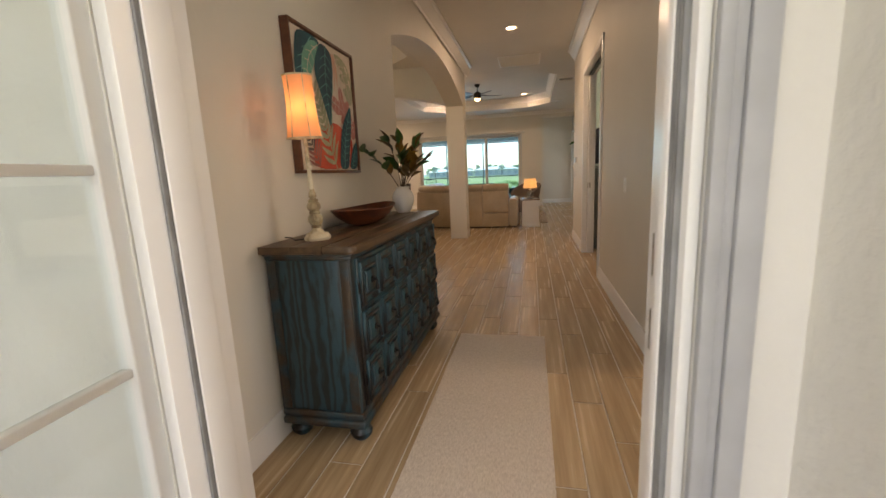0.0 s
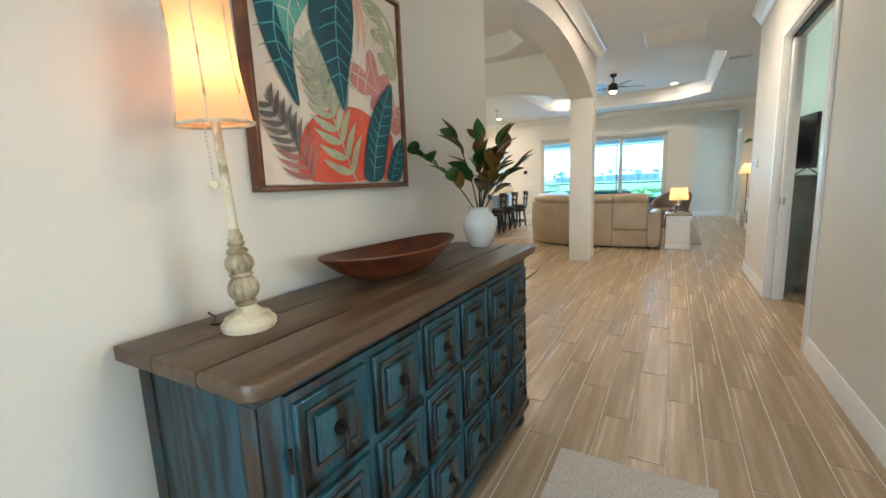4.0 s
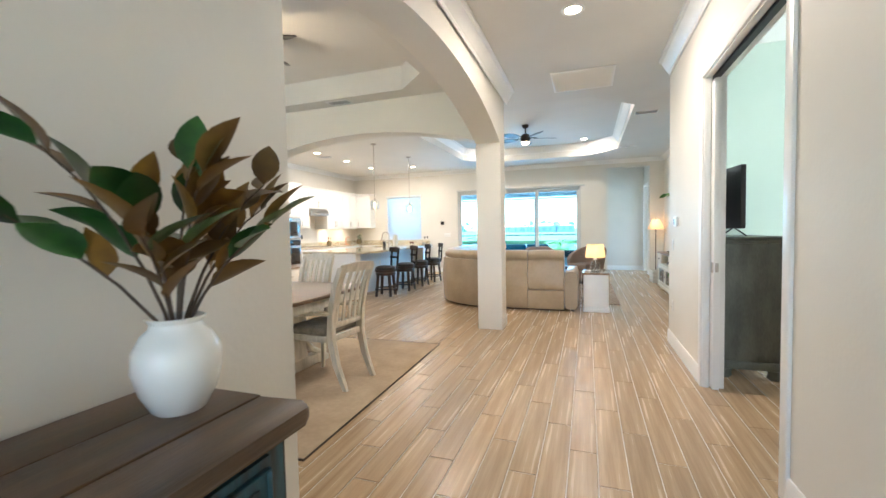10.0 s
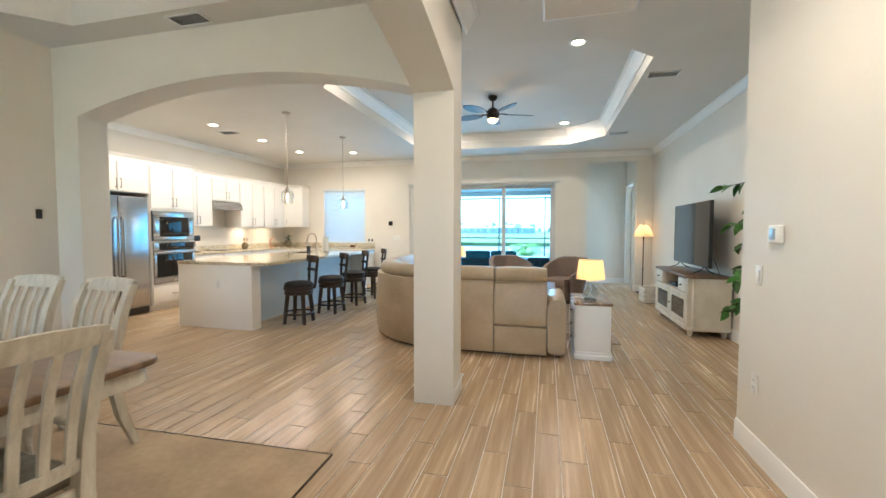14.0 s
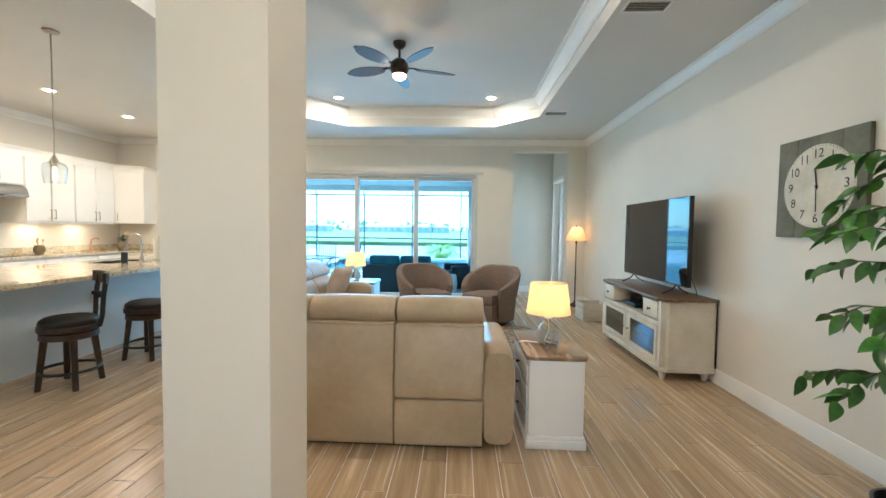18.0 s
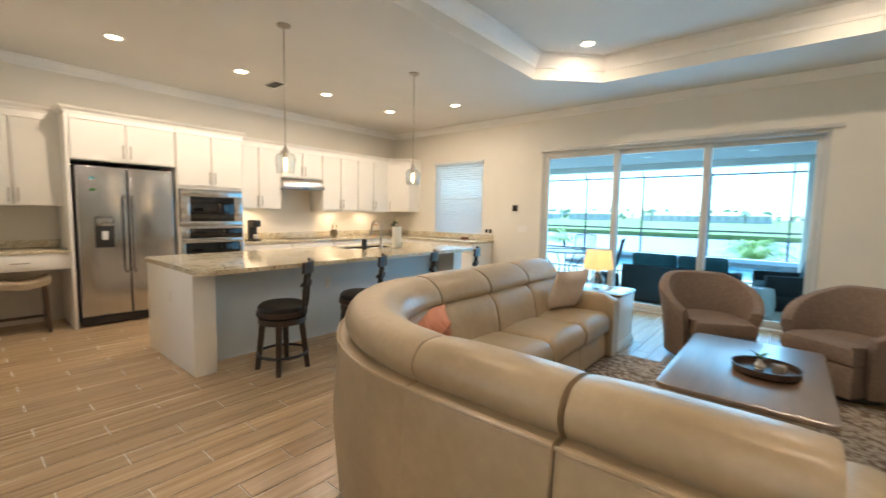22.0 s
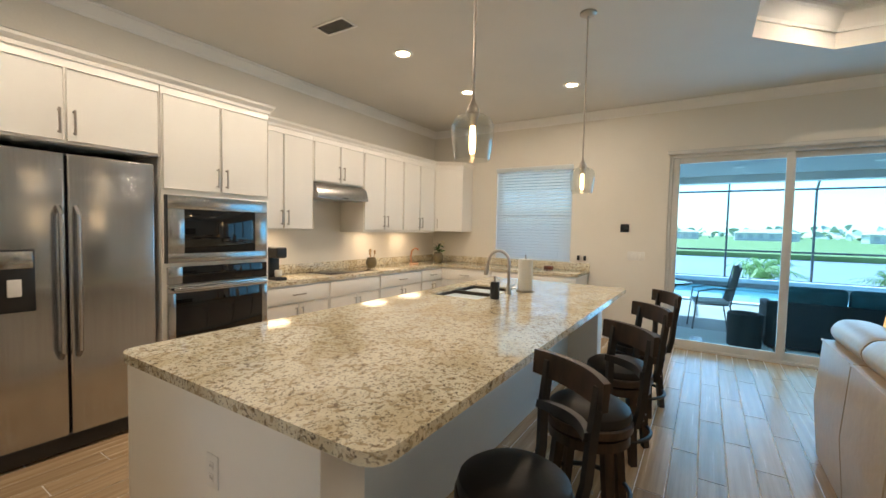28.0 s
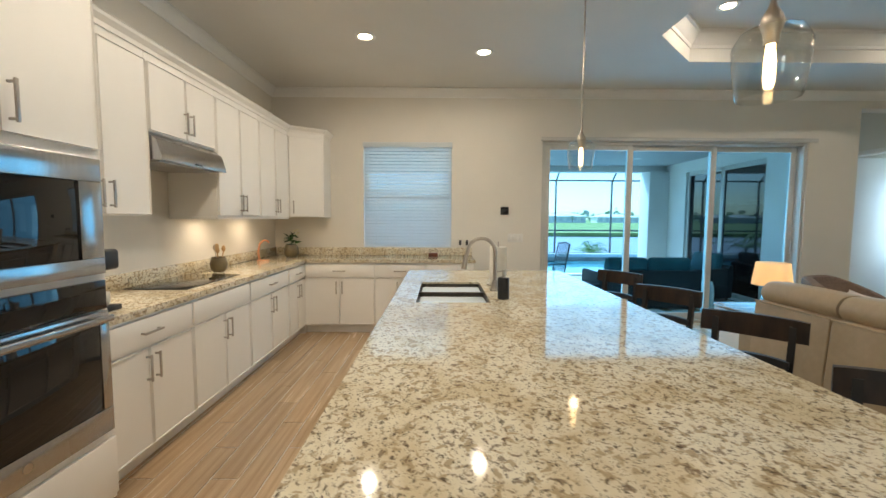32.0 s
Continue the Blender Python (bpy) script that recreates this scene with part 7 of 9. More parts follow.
# ---- kitchen ----
def granite(name):
    """Speckled cream granite: pale ground, tan clouds, brown and black flecks."""
    mt = bpy.data.materials.new(name)
    mt.use_nodes = True
    nt = mt.node_tree
    nd, ln = nt.nodes, nt.links.new
    b = nd["Principled BSDF"]
    co = nd.new("ShaderNodeTexCoord")
    mp = nd.new("ShaderNodeMapping")
    mp.inputs["Scale"].default_value = (1.0, 0.8, 1.0)
    ln(co.outputs["Object"], mp.inputs["Vector"])
    col = None
    for scale, lo, hi, dark, amount in ((6, 0.45, 0.62, (0.56, 0.46, 0.29), 0.7), (38, 0.54, 0.61, (0.34, 0.25, 0.14), 0.75), (50, 0.60, 0.65, (0.13, 0.078, 0.046), 0.7), (84, 0.60, 0.65, (0.070, 0.050, 0.036), 0.8), (150, 0.61, 0.66, (0.08, 0.06, 0.045), 0.7)):
        nz = nd.new("ShaderNodeTexNoise")
        nz.inputs["Scale"].default_value, nz.inputs["Detail"].default_value, nz.inputs["Distortion"].default_value = scale, 3, 0.6
        ln(mp.outputs[0], nz.inputs["Vector"])
        mr = nd.new("ShaderNodeMapRange")
        mr.inputs["From Min"].default_value, mr.inputs["From Max"].default_value, mr.inputs["To Max"].default_value = lo, hi, amount
        ln(nz.outputs["Fac"], mr.inputs["Value"])
        mx = nd.new("ShaderNodeMixRGB")
        ln(mr.outputs[0], mx.inputs[0])
        if col is None:
            mx.inputs[1].default_value = (0.75, 0.70, 0.56, 1)
        else:
            ln(col, mx.inputs[1])
        mx.inputs[2].default_value = (*dark, 1)
        col = mx.outputs[0]
    ln(col, b.inputs["Base Color"])
    b.inputs["Roughness"].default_value = 0.07
    return mt


GRANITE = granite("speckled_granite")
PULL = NICKEL


def shaker(w, h, thick=0.02, rail=0.058):
    """A shaker door in its own x-z plane with its front at -y, lower left at the origin."""
    bm = box(begin(), 0, w, -thick, 0, 0, h, 0.002)
    front = min(bm.faces, key=lambda f: f.calc_center_median().y)
    bmesh.ops.inset_region(bm, faces=[front], thickness=rail - 0.002)
    bmesh.ops.inset_region(bm, faces=[front], thickness=0.002, depth=-0.009)
    return bm


def slab_front(w, h, thick=0.02):
    return box(begin(), 0, w, -thick, 0, 0, h, 0.003)


def pull_handle(parent, x, z, upright=True, span=0.128, y=-0.02):
    bm = begin()
    s = span / 2
    if upright:
        box(bm, x - 0.006, x + 0.006, y - 0.034, y - 0.024, z - s - 0.012, z + s + 0.012, 0.002)
        for k in (-s, s):
            box(bm, x - 0.005, x + 0.005, y - 0.026, y + 0.001, z + k - 0.005, z + k + 0.005, 0.001)
    else:
        box(bm, x - s - 0.012, x + s + 0.012, y - 0.034, y - 0.024, z - 0.006, z + 0.006, 0.002)
        for k in (-s, s):
            box(bm, x + k - 0.005, x + k + 0.005, y - 0.026, y + 0.001, z - 0.005, z + 0.005, 0.001)
    return part("handle", bm, PULL, parent, "satin nickel bar pull")


def cabinet(name, label, m, w, d, z0, z1, rows, group):
    """A cabinet unit; its front lies at y = 0 and looks along -y. rows: (z0, z1, kind) with kind doors, door, drawer or false."""
    ob = thing(name, label, "cabinet", m, group)
    part("body", box(begin(), 0.001, w - 0.001, 0.0, d, z0, z1, 0.002), CABINET, ob)
    g = 0.012
    for a, b, kind in rows:
        h = b - a
        if kind in ("doors", "doors_low"):
            dw = (w - 3 * g) / 2
            for k in range(2):
                x = g + k * (dw + g)
                dr = part("door", shaker(dw, h), CABINET, ob, "", pose(x, 0, a))
                pull_handle(dr, dw - 0.03 if k == 0 else 0.03, 0.11 if kind == "doors" else h - 0.11)
        elif kind == "door":
            dr = part("door", shaker(w - 2 * g, h), CABINET, ob, "", pose(g, 0, a))
            pull_handle(dr, 0.035, 0.11)
        else:
            dr = part("drawer", slab_front(w - 2 * g, h), CABINET, ob, "", pose(g, 0, a))
            if kind == "drawer":
                pull_handle(dr, (w - 2 * g) / 2, h / 2, False)
    return ob


def facing_east(x, y):
    """A pose in which a unit's local x runs along world +y and its front looks along +x."""
    return pose(x, y, 0, 0, 0, 90)


def cabinet_crown(name, pts, z):
    prof = [(0.0, -0.07), (0.01, -0.07), (0.014, -0.045), (0.04, -0.02), (0.045, -0.004), (0.052, 0.0), (0.0, 0.0)]
    return structure(part(name, band(begin(), prof, [(x, y, z) for x, y in pts]), CABINET, angle=20), "white cabinet crown moulding", "moulding")


XT, XB, XU = -6.15, -6.275, -6.46
# desk niche
cabinet("wall_cabinet", "white shaker wall cabinet above the desk niche", facing_east(XU, KIT_S + 0.02), 0.83, 0.39, 1.40, 2.44, [(1.41, 2.36, "doors")], "kitchen wall cabinets")
ob = thing("desk", "white built-in desk with one drawer and a granite top", "desk", facing_east(-6.22, KIT_S + 0.02))
part("drawer_case", box(begin(), 0.001, 0.829, 0.0, 0.62, 0.70, 0.875, 0.003), CABINET, ob)
dr = part("drawer", slab_front(0.46, 0.13), CABINET, ob, "", pose(0.18, 0, 0.725))
pull_handle(dr, 0.23, 0.065, False)
part("desktop", box(begin(), 0.0, 0.83, -0.02, 0.63, 0.876, 0.91, 0.004), GRANITE, ob, "speckled granite top")
part("splash", box(begin(), 0.0, 0.83, 0.605, 0.63, 0.91, 1.0, 0.003), GRANITE, ob)
# upholstered stool under the desk
BEIGE = material("beige_upholstery", (0.33, 0.26, 0.18), (0.42, 0.34, 0.24), 12, 0.85, fine=0.1, bump=0.3, bump_scale=150)
ob = thing("desk_stool", "dark wood saddle stool with a beige cushion at the desk", "stool", pose(-6.35, 9.15, 0, 0, 0, 90))
bm = begin()
n = 10
rows = []
for k in range(n + 1):
    u = 2 * k / n - 1
    z = 0.56 + 0.05 * u * u
    rows.append([bm.verts.new((0.23 * u, sy * 0.15, z + dz)) for sy, dz in ((-1, -0.06), (-1.05, 0.0), (-0.8, 0.025), (0.8, 0.025), (1.05, 0.0), (1, -0.06))])
for a, b in zip(rows, rows[1:]):
    for j in range(6):
        bm.faces.new((a[j], a[(j + 1) % 6], b[(j + 1) % 6], b[j])).smooth = True
bm.faces.new(rows[0][::-1]), bm.faces.new(rows[-1])
part("cushion", bm, BEIGE, ob, "curved beige cushion")
for sx in (-0.19, 0.19):
    for sy in (-0.12, 0.12):
        part("leg", bar(begin(), [(sx * 1.08, sy * 1.08, 0, 0.8), (sx, sy, 0.53)], 0.035, 0.035), DARKWOOD, ob)
    part("stretcher", box(begin(), sx * 1.04 - 0.012, sx * 1.04 + 0.012, -0.12, 0.12, 0.16, 0.19, 0.003), DARKWOOD, ob)
part("stretcher", box(begin(), -0.2, 0.2, -0.012, 0.012, 0.16, 0.19, 0.003), DARKWOOD, ob)

# tall panel, fridge and its cabinet
tagged(part("side_panel", box(begin(), KIT_L, XT, 9.555, 9.585, 0, 2.44, 0.002), CABINET), "white tall end panel beside the fridge", "panel")
cabinet("wall_cabinet", "white shaker cabinet above the fridge", facing_east(XT, 9.587), 1.03, 0.70, 1.93, 2.44, [(1.945, 2.38, "doors")], "kitchen wall cabinets")
part("dark_surround", box(begin(), KIT_L + 0.01, XT - 0.02, 9.588, 10.614, 1.885, 1.929), BLACK, bpy.data.objects["wall_cabinet.001"])
fr = thing("fridge", "stainless side-by-side fridge with an ice dispenser in the door", "fridge", facing_east(-6.13, 9.615))
part("case", box(begin(), 0.0, 0.965, 0.07, 0.70, 0.03, 1.875, 0.006), BLACK, fr)
part("kick_plate", box(begin(), 0.005, 0.96, 0.03, 0.1, 0.02, 0.115, 0.004), BLACK, fr)
for x0, x1, hx in ((0.006, 0.476, 0.44), (0.486, 0.959, 0.522)):
    bm = box(begin(), x0, x1, 0.0, 0.068, 0.125, 1.868, 0.014, 4)
    dr = part("door", bm, STEEL, fr, "brushed stainless door")
    bm = begin()
    tube(bm, [(hx, -0.005, 0.62), (hx, -0.05, 0.66), (hx, -0.055, 1.0), (hx, -0.05, 1.50), (hx, -0.005, 1.545)], 0.014, 10)
    part("handle", bm, STEEL, dr, "long stainless handle")
    if x0 < 0.1:
        disp = part("dispenser", box(begin(), 0.155, 0.335, -0.006, 0.02, 0.93, 1.29, 0.006), BLACK, dr, "black water and ice dispenser")
        part("dispenser_panel", box(begin(), 0.165, 0.325, -0.009, 0.0, 1.18, 1.28, 0.003), STEEL, disp)
        part("paddle", box(begin(), 0.215, 0.275, -0.011, 0.0, 1.02, 1.12, 0.006), PLASTIC, disp)
for z, c in ((1.73, (0.02, 0.25, 0.30)), (1.60, (0.04, 0.20, 0.06))):
    ob = thing("fridge_magnet", "small turtle-shaped magnet on the fridge door", "magnet", facing_east(-6.126, 9.76) @ pose(0, 0, z))
    bm = prism(begin(), [(0.026 * math.cos(a), 0.016 * math.sin(a)) for a in [2 * math.pi * k / 14 for k in range(14)]], 0, 0.006, pose(0, 0, 0, 90, 0, 0))
    bm2 = bmesh.new()
    prism(bm, [(0.024, -0.003), (0.036, -0.005), (0.04, 0.004), (0.028, 0.008)], 0, 0.005, pose(0, 0, 0, 90, 0, 0))
    bm2.free()
    part("shell", bm, material("magnet_paint", tuple(v * 0.8 for v in c), c, 9, 0.4), ob)

# oven tower
tower = cabinet("oven_cabinet", "white tall cabinet holding the microwave and oven", facing_east(XT, 10.62), 0.86, 0.70, 0.10, 2.44, [(1.71, 2.38, "doors"), (0.13, 0.40, "drawer")], "kitchen tall cabinets")
part("toe_kick", box(begin(), 0.0, 0.86, 0.06, 0.7, 0, 0.10), CABINET, tower)
mw = thing("microwave", "stainless built-in microwave with a black glass window", "microwave", facing_east(XT, 10.65))
bm = begin()
for a in ((0.0, 0.80, 1.165, 1.235), (0.0, 0.80, 1.565, 1.665), (0.0, 0.115, 1.235, 1.565), (0.685, 0.80, 1.235, 1.565)):
    box(bm, a[0], a[1], -0.028, 0.0, a[2], a[3], 0.003)
part("trim_kit", bm, STEEL, mw, "brushed stainless surround")
part("window", box(begin(), 0.11, 0.69, -0.022, -0.002, 1.23, 1.57, 0.002), BLACKGLASS, mw)
part("dark_edge", box(begin(), -0.012, 0.0, -0.026, 0.0, 1.165, 1.665), BLACK, mw)
ov = thing("wall_oven", "stainless wall oven with a black glass door", "oven", facing_east(XT, 10.65))
part("control_panel", box(begin(), 0.10, 0.80, -0.024, 0.0, 1.005, 1.135, 0.003), BLACKGLASS, ov)
part("panel_end", box(begin(), 0.0, 0.10, -0.026, 0.0, 1.005, 1.135, 0.003), STEEL, ov)
bm = begin()
for a in ((0.0, 0.80, 0.445, 0.555), (0.0, 0.80, 0.94, 0.998), (0.0, 0.05, 0.555, 0.94), (0.75, 0.80, 0.555, 0.94)):
    box(bm, a[0], a[1], -0.03, 0.0, a[2], a[3], 0.003)
dr = part("door", bm, STEEL, ov)
part("window", box(begin(), 0.045, 0.755, -0.027, -0.004, 0.55, 0.945, 0.002), BLACKGLASS, dr)
bm = begin()
box(bm, 0.02, 0.78, -0.075, -0.055, 0.955, 0.985, 0.008, 3)
for x in (0.06, 0.72):
    box(bm, x, x + 0.03, -0.06, -0.028, 0.96, 0.98, 0.003)
part("handle", bm, STEEL, dr, "stainless bar handle")
part("badge", rod(begin(), (0.40, -0.032, 0.50), (0.40, -0.029, 0.50), 0.018), NICKEL, dr)

# base cabinets along the left wall
YS = [11.485, 12.30, 13.12, 14.02, 14.575]
for k, (a, b) in enumerate(zip(YS, YS[1:])):
    kind = "drawer" if k != 1 else "false"
    cb = cabinet("base_cabinet", "white shaker base cabinet with a drawer above two doors", facing_east(XB, a), b - a, 0.58, 0.10, 0.874, [(0.70, 0.855, kind), (0.125, 0.685, "doors_low")], "kitchen base cabinets")
    part("toe_kick", box(begin(), 0.0, b - a, 0.07, 0.5, 0, 0.10), CABINET, cb)
for k, (a, b) in enumerate(((-6.27, -5.42), (-5.42, -4.80), (-4.80, -4.22))):
    cb = cabinet("base_cabinet", "white shaker base cabinet under the window", pose(a, 14.575, 0), b - a, 0.60, 0.10, 0.874, [(0.70, 0.855, "drawer"), (0.125, 0.685, "doors_low")], "kitchen base cabinets")
    part("toe_kick", box(begin(), 0.0, b - a, 0.07, 0.5, 0, 0.10), CABINET, cb)
tagged(part("corner_filler", box(begin(), KIT_L + 0.01, -6.28, 14.58, BACK - 0.01, 0.0, 0.874), CABINET), "white blind corner cabinet box", "cabinet")
ct = thing("countertop", "speckled granite countertop with a low splash, round the kitchen corner", "countertop", Matrix())
part("slab", prism(begin(), [(KIT_L + 0.002, 11.482), (-6.245, 11.482), (-6.245, 14.545), (-4.20, 14.545), (-4.20, BACK - 0.002), (KIT_L + 0.002, BACK - 0.002)], 0.876, 0.915, None, 0.005), GRANITE, ct)
part("splash", box(begin(), KIT_L + 0.001, KIT_L + 0.022, 11.49, BACK - 0.025, 0.915, 1.018, 0.003), GRANITE, ct)
part("splash", box(begin(), KIT_L + 0.03, -4.20, BACK - 0.024, BACK - 0.002, 0.915, 1.018, 0.003), GRANITE, ct)

# wall cabinets
for a, b, z0, lab in ((11.485, 12.235, 1.42, "white shaker wall cabinet beside the oven tower"), (12.235, 13.015, 1.95, "short white shaker wall cabinet above the hood"), (13.015, 13.81, 1.42, "white shaker wall cabinet"), (13.81, 14.60, 1.42, "white shaker wall cabinet")):
    cabinet("wall_cabinet", lab, facing_east(XU, a), b - a, 0.395, z0, 2.44, [(z0 + 0.012, 2.38, "doors")], "kitchen wall cabinets")
cc = thing("wall_cabinet", "white diagonal corner wall cabinet", "cabinet", Matrix(), "kitchen wall cabinets")
P0, P1 = Vector((XU, 14.605)), Vector((-6.10, 14.87))
part("body", prism(begin(), [(KIT_L + 0.002, 14.603), (P0.x, 14.603), (P1.x, P1.y), (P1.x, BACK - 0.002), (KIT_L + 0.002, BACK - 0.002)], 1.42, 2.44, None, 0.002), CABINET, cc)
ang = math.degrees(math.atan2(P1.y - P0.y, P1.x - P0.x))
wd = (P1 - P0).length
dr = part("door", shaker(wd - 0.03, 0.95), CABINET, cc, "", pose(P0.x + 0.015 * math.cos(radians(ang)), P0.y + 0.015 * math.sin(radians(ang)), 1.432, 0, 0, ang))
pull_handle(dr, 0.035, 0.11)
cabinet_crown("trim_cabinet_crown", [(KIT_L, BACK), (P1.x, BACK), (P1.x, P1.y), (P0.x, P0.y), (XU, 11.485)][::-1], 2.505)
cabinet_crown("trim_tall_cabinet_crown", [(KIT_L, 9.555), (XT, 9.555), (XT, 11.48), (KIT_L, 11.48)], 2.505)
cabinet_crown("trim_desk_cabinet_crown", [(XU, KIT_S + 0.02), (XU, 9.55)], 2.505)
structure(part("trim_light_rail", box(begin(), KIT_L, XU + 0.004, 13.016, 14.60, 1.398, 1.42, 0.003), CABINET), "white light rail under the wall cabinets", "moulding")
for y in (11.85, 13.4, 14.2):
    lamp("AREA", (-6.60, y, 1.39), 0.9, (1.0, 0.80, 0.54), 0.17, (-6.62, y, 0.9))

# hood and cooktop
hd = thing("range_hood", "slim stainless under-cabinet range hood", "hood", facing_east(XU, 12.237))
bm = begin()
sec = [(0.39, 1.945), (0.0, 1.945), (-0.055, 1.90), (-0.085, 1.80), (-0.085, 1.775), (0.39, 1.775)]
lo = [bm.verts.new((0.0, y, z)) for y, z in sec]
hi = [bm.verts.new((0.776, y, z)) for y, z in sec]
bm.faces.new(lo[::-1]), bm.faces.new(hi)
for k in range(6):
    bm.faces.new((lo[k], lo[(k + 1) % 6], hi[(k + 1) % 6], hi[k]))
part("shell", bm, STEEL, hd)
part("filter", box(begin(), 0.06, 0.71, -0.03, 0.33, 1.768, 1.776, 0.003), NICKEL, hd)
part("buttons", box(begin(), 0.36, 0.44, -0.089, -0.084, 1.783, 1.795, 0.001), BLACK, hd)
ck = thing("cooktop", "black glass electric cooktop set into the granite", "cooktop", Matrix())
part("glass", box(begin(), -6.80, -6.37, 12.42, 13.18, 0.916, 0.922, 0.002), BLACKGLASS, ck)
for px, py, r in ((-6.68, 12.62, 0.08), (-6.68, 12.98, 0.10), (-6.49, 12.62, 0.10), (-6.49, 12.95, 0.075)):
    part("burner_ring", lathe(begin(), [(r - 0.004, 0.0), (r, 0.0)], px, py, 0.9226, 32), material("burner_grey", (0.06, 0.06, 0.06), (0.09, 0.09, 0.09), 5, 0.2), ck)

# things on the counters
ob = thing("coffee_maker", "black pod coffee maker on the counter", "coffee maker", pose(-6.48, 11.78, 0.915, 0, 0, 0))
part("base", box(begin(), -0.10, 0.12, -0.06, 0.06, 0, 0.03, 0.008), BLACK, ob)
part("tower", box(begin(), -0.10, 0.0, -0.058, 0.058, 0.03, 0.27, 0.012), BLACK, ob)
part("head", box(begin(), -0.10, 0.12, -0.062, 0.062, 0.22, 0.33, 0.02, 4), BLACK, ob)
part("cup", lathe(begin(), [(0, 0.032), (0.028, 0.032), (0.035, 0.05), (0.036, 0.10), (0.032, 0.10), (0.0, 0.05)], 0.06, 0), CERAMIC, ob)
OLIVEPOT = material("olive_glazed_pot", (0.075, 0.058, 0.028), (0.14, 0.11, 0.055), 8, 0.35, fine=0.2)
ob = thing("utensil_crock", "olive ceramic crock with wooden spoons on the counter", "crock", pose(-6.68, 13.42, 0.915))
part("crock", lathe(begin(), [(0, 0), (0.05, 0), (0.07, 0.03), (0.076, 0.07), (0.066, 0.11), (0.058, 0.125), (0.062, 0.135), (0.054, 0.135), (0.05, 0.11), (0, 0.03)], n=28), OLIVEPOT, ob)
SPOON = material("spoon_wood", (0.42, 0.26, 0.12), (0.56, 0.38, 0.20), 8, 0.6)
for k, (dx, dy, h) in enumerate(((0.02, -0.05, 0.22), (-0.03, 0.0, 0.24), (0.03, 0.03, 0.23), (0.0, -0.02, 0.25))):
    bm = begin()
    rod(bm, (dx * 0.3, dy * 0.3, 0.03), (dx, dy, h - 0.05), 0.005)
    lathe(bm, [(0, -0.035), (0.014, -0.02), (0.02, 0), (0.014, 0.022), (0, 0.03)], dx * 1.05, dy * 1.05, h - 0.02, 12, 0.4)
    part("spoon", bm, SPOON if k != 1 else NICKEL, ob)
ob = thing("banana_hanger", "copper-coloured bent banana hanger on the counter", "hanger", pose(-6.70, 14.42, 0.915, 0, 0, 30))
COPPER = material("copper_pink", (0.55, 0.25, 0.14), (0.66, 0.33, 0.20), 8, 0.35, 0.6)
part("foot", lathe(begin(), [(0, 0), (0.07, 0), (0.072, 0.008), (0, 0.012)], n=24, squash=0.7), COPPER, ob)
part("arch", tube(begin(), [(-0.04, 0, 0.008), (-0.05, 0, 0.10), (-0.035, 0, 0.19), (0.01, 0, 0.235), (0.055, 0, 0.225), (0.07, 0, 0.20)], [0.013, 0.013, 0.012, 0.012, 0.011, 0.008], 10), COPPER, ob)
ob = thing("potted_plant", "small white-flowered plant in an olive pot in the counter corner", "plant", pose(-6.52, 14.84, 0.915) @ Matrix.Scale(1.25, 4))
part("pot", lathe(begin(), [(0, 0), (0.05, 0), (0.07, 0.03), (0.072, 0.08), (0.056, 0.12), (0.05, 0.13), (0.044, 0.12), (0, 0.10)], n=24), OLIVEPOT, ob)
rnd = random.Random(8)
lf = bl = None
for k in range(26):
    m = pose(rnd.uniform(-0.03, 0.03), rnd.uniform(-0.03, 0.03), rnd.uniform(0.12, 0.22), rnd.uniform(-40, 40), -rnd.uniform(-10, 65), rnd.uniform(0, 360))
    if lf is None:
        lf = part("leaf", leaf_mesh(begin(), 0.075, 0.035, 0.25, 0.3), LEAFGREEN, ob, "", m, 60)
    else:
        again("leaf", lf, ob, m)
for k in range(5):
    m = pose(rnd.uniform(-0.07, 0.07), rnd.uniform(-0.05, 0.05), rnd.uniform(0.20, 0.27), 0, 0, 40 * k)
    if bl is None:
        bm = begin()
        for j in range(6):
            merge(bm, leaf_mesh(bmesh.new(), 0.025, 0.02, -0.3, 0.4), pose(0, 0, 0, 0, -25, 60 * j))
        bl = part("bloom", bm, PETAL, ob, "cream bloom", m)
    else:
        again("bloom", bl, ob, m)
for k, x in enumerate((-4.36, -4.27)):
    ob = thing("wall_charger", "small black plug-in charger above the counter", "charger", pose(x, BACK, 1.09))
    part("case", box(begin(), -0.016, 0.016, -0.035, 0, -0.035, 0.035, 0.006), BLACK, ob)
ob = thing("candle_box", "small brown wooden box on the window counter", "box", pose(-4.72, 14.98, 0.915))
part("box_body", box(begin(), -0.06, 0.06, -0.04, 0.04, 0, 0.05, 0.004), BOWLWOOD, ob)

# ---- island ----
isl = thing("kitchen_island", "long kitchen island with pale panels and end piers", "island", Matrix())
part("carcass", box(begin(), -4.84, -3.97, 10.12, 13.36, 0.0, 0.875, 0.003), ISLAND, isl)
IX0, IX1 = -4.89, -3.69
part("end_pier", box(begin(), IX0, IX1, 9.945, 10.12, 0, 0.875, 0.004), CABINET, isl)
part("end_pier", box(begin(), IX0, IX1, 13.36, 13.545, 0, 0.875, 0.004), CABINET, isl)
bm = band(begin(), [(0.0, 0.135), (0.008, 0.135), (0.014, 0.118), (0.016, 0.0)], [(-3.97, 10.12, 0), (IX1, 10.12, 0), (IX1, 9.945, 0), (IX0, 9.945, 0)])
part("skirting", bm, CABINET, isl)
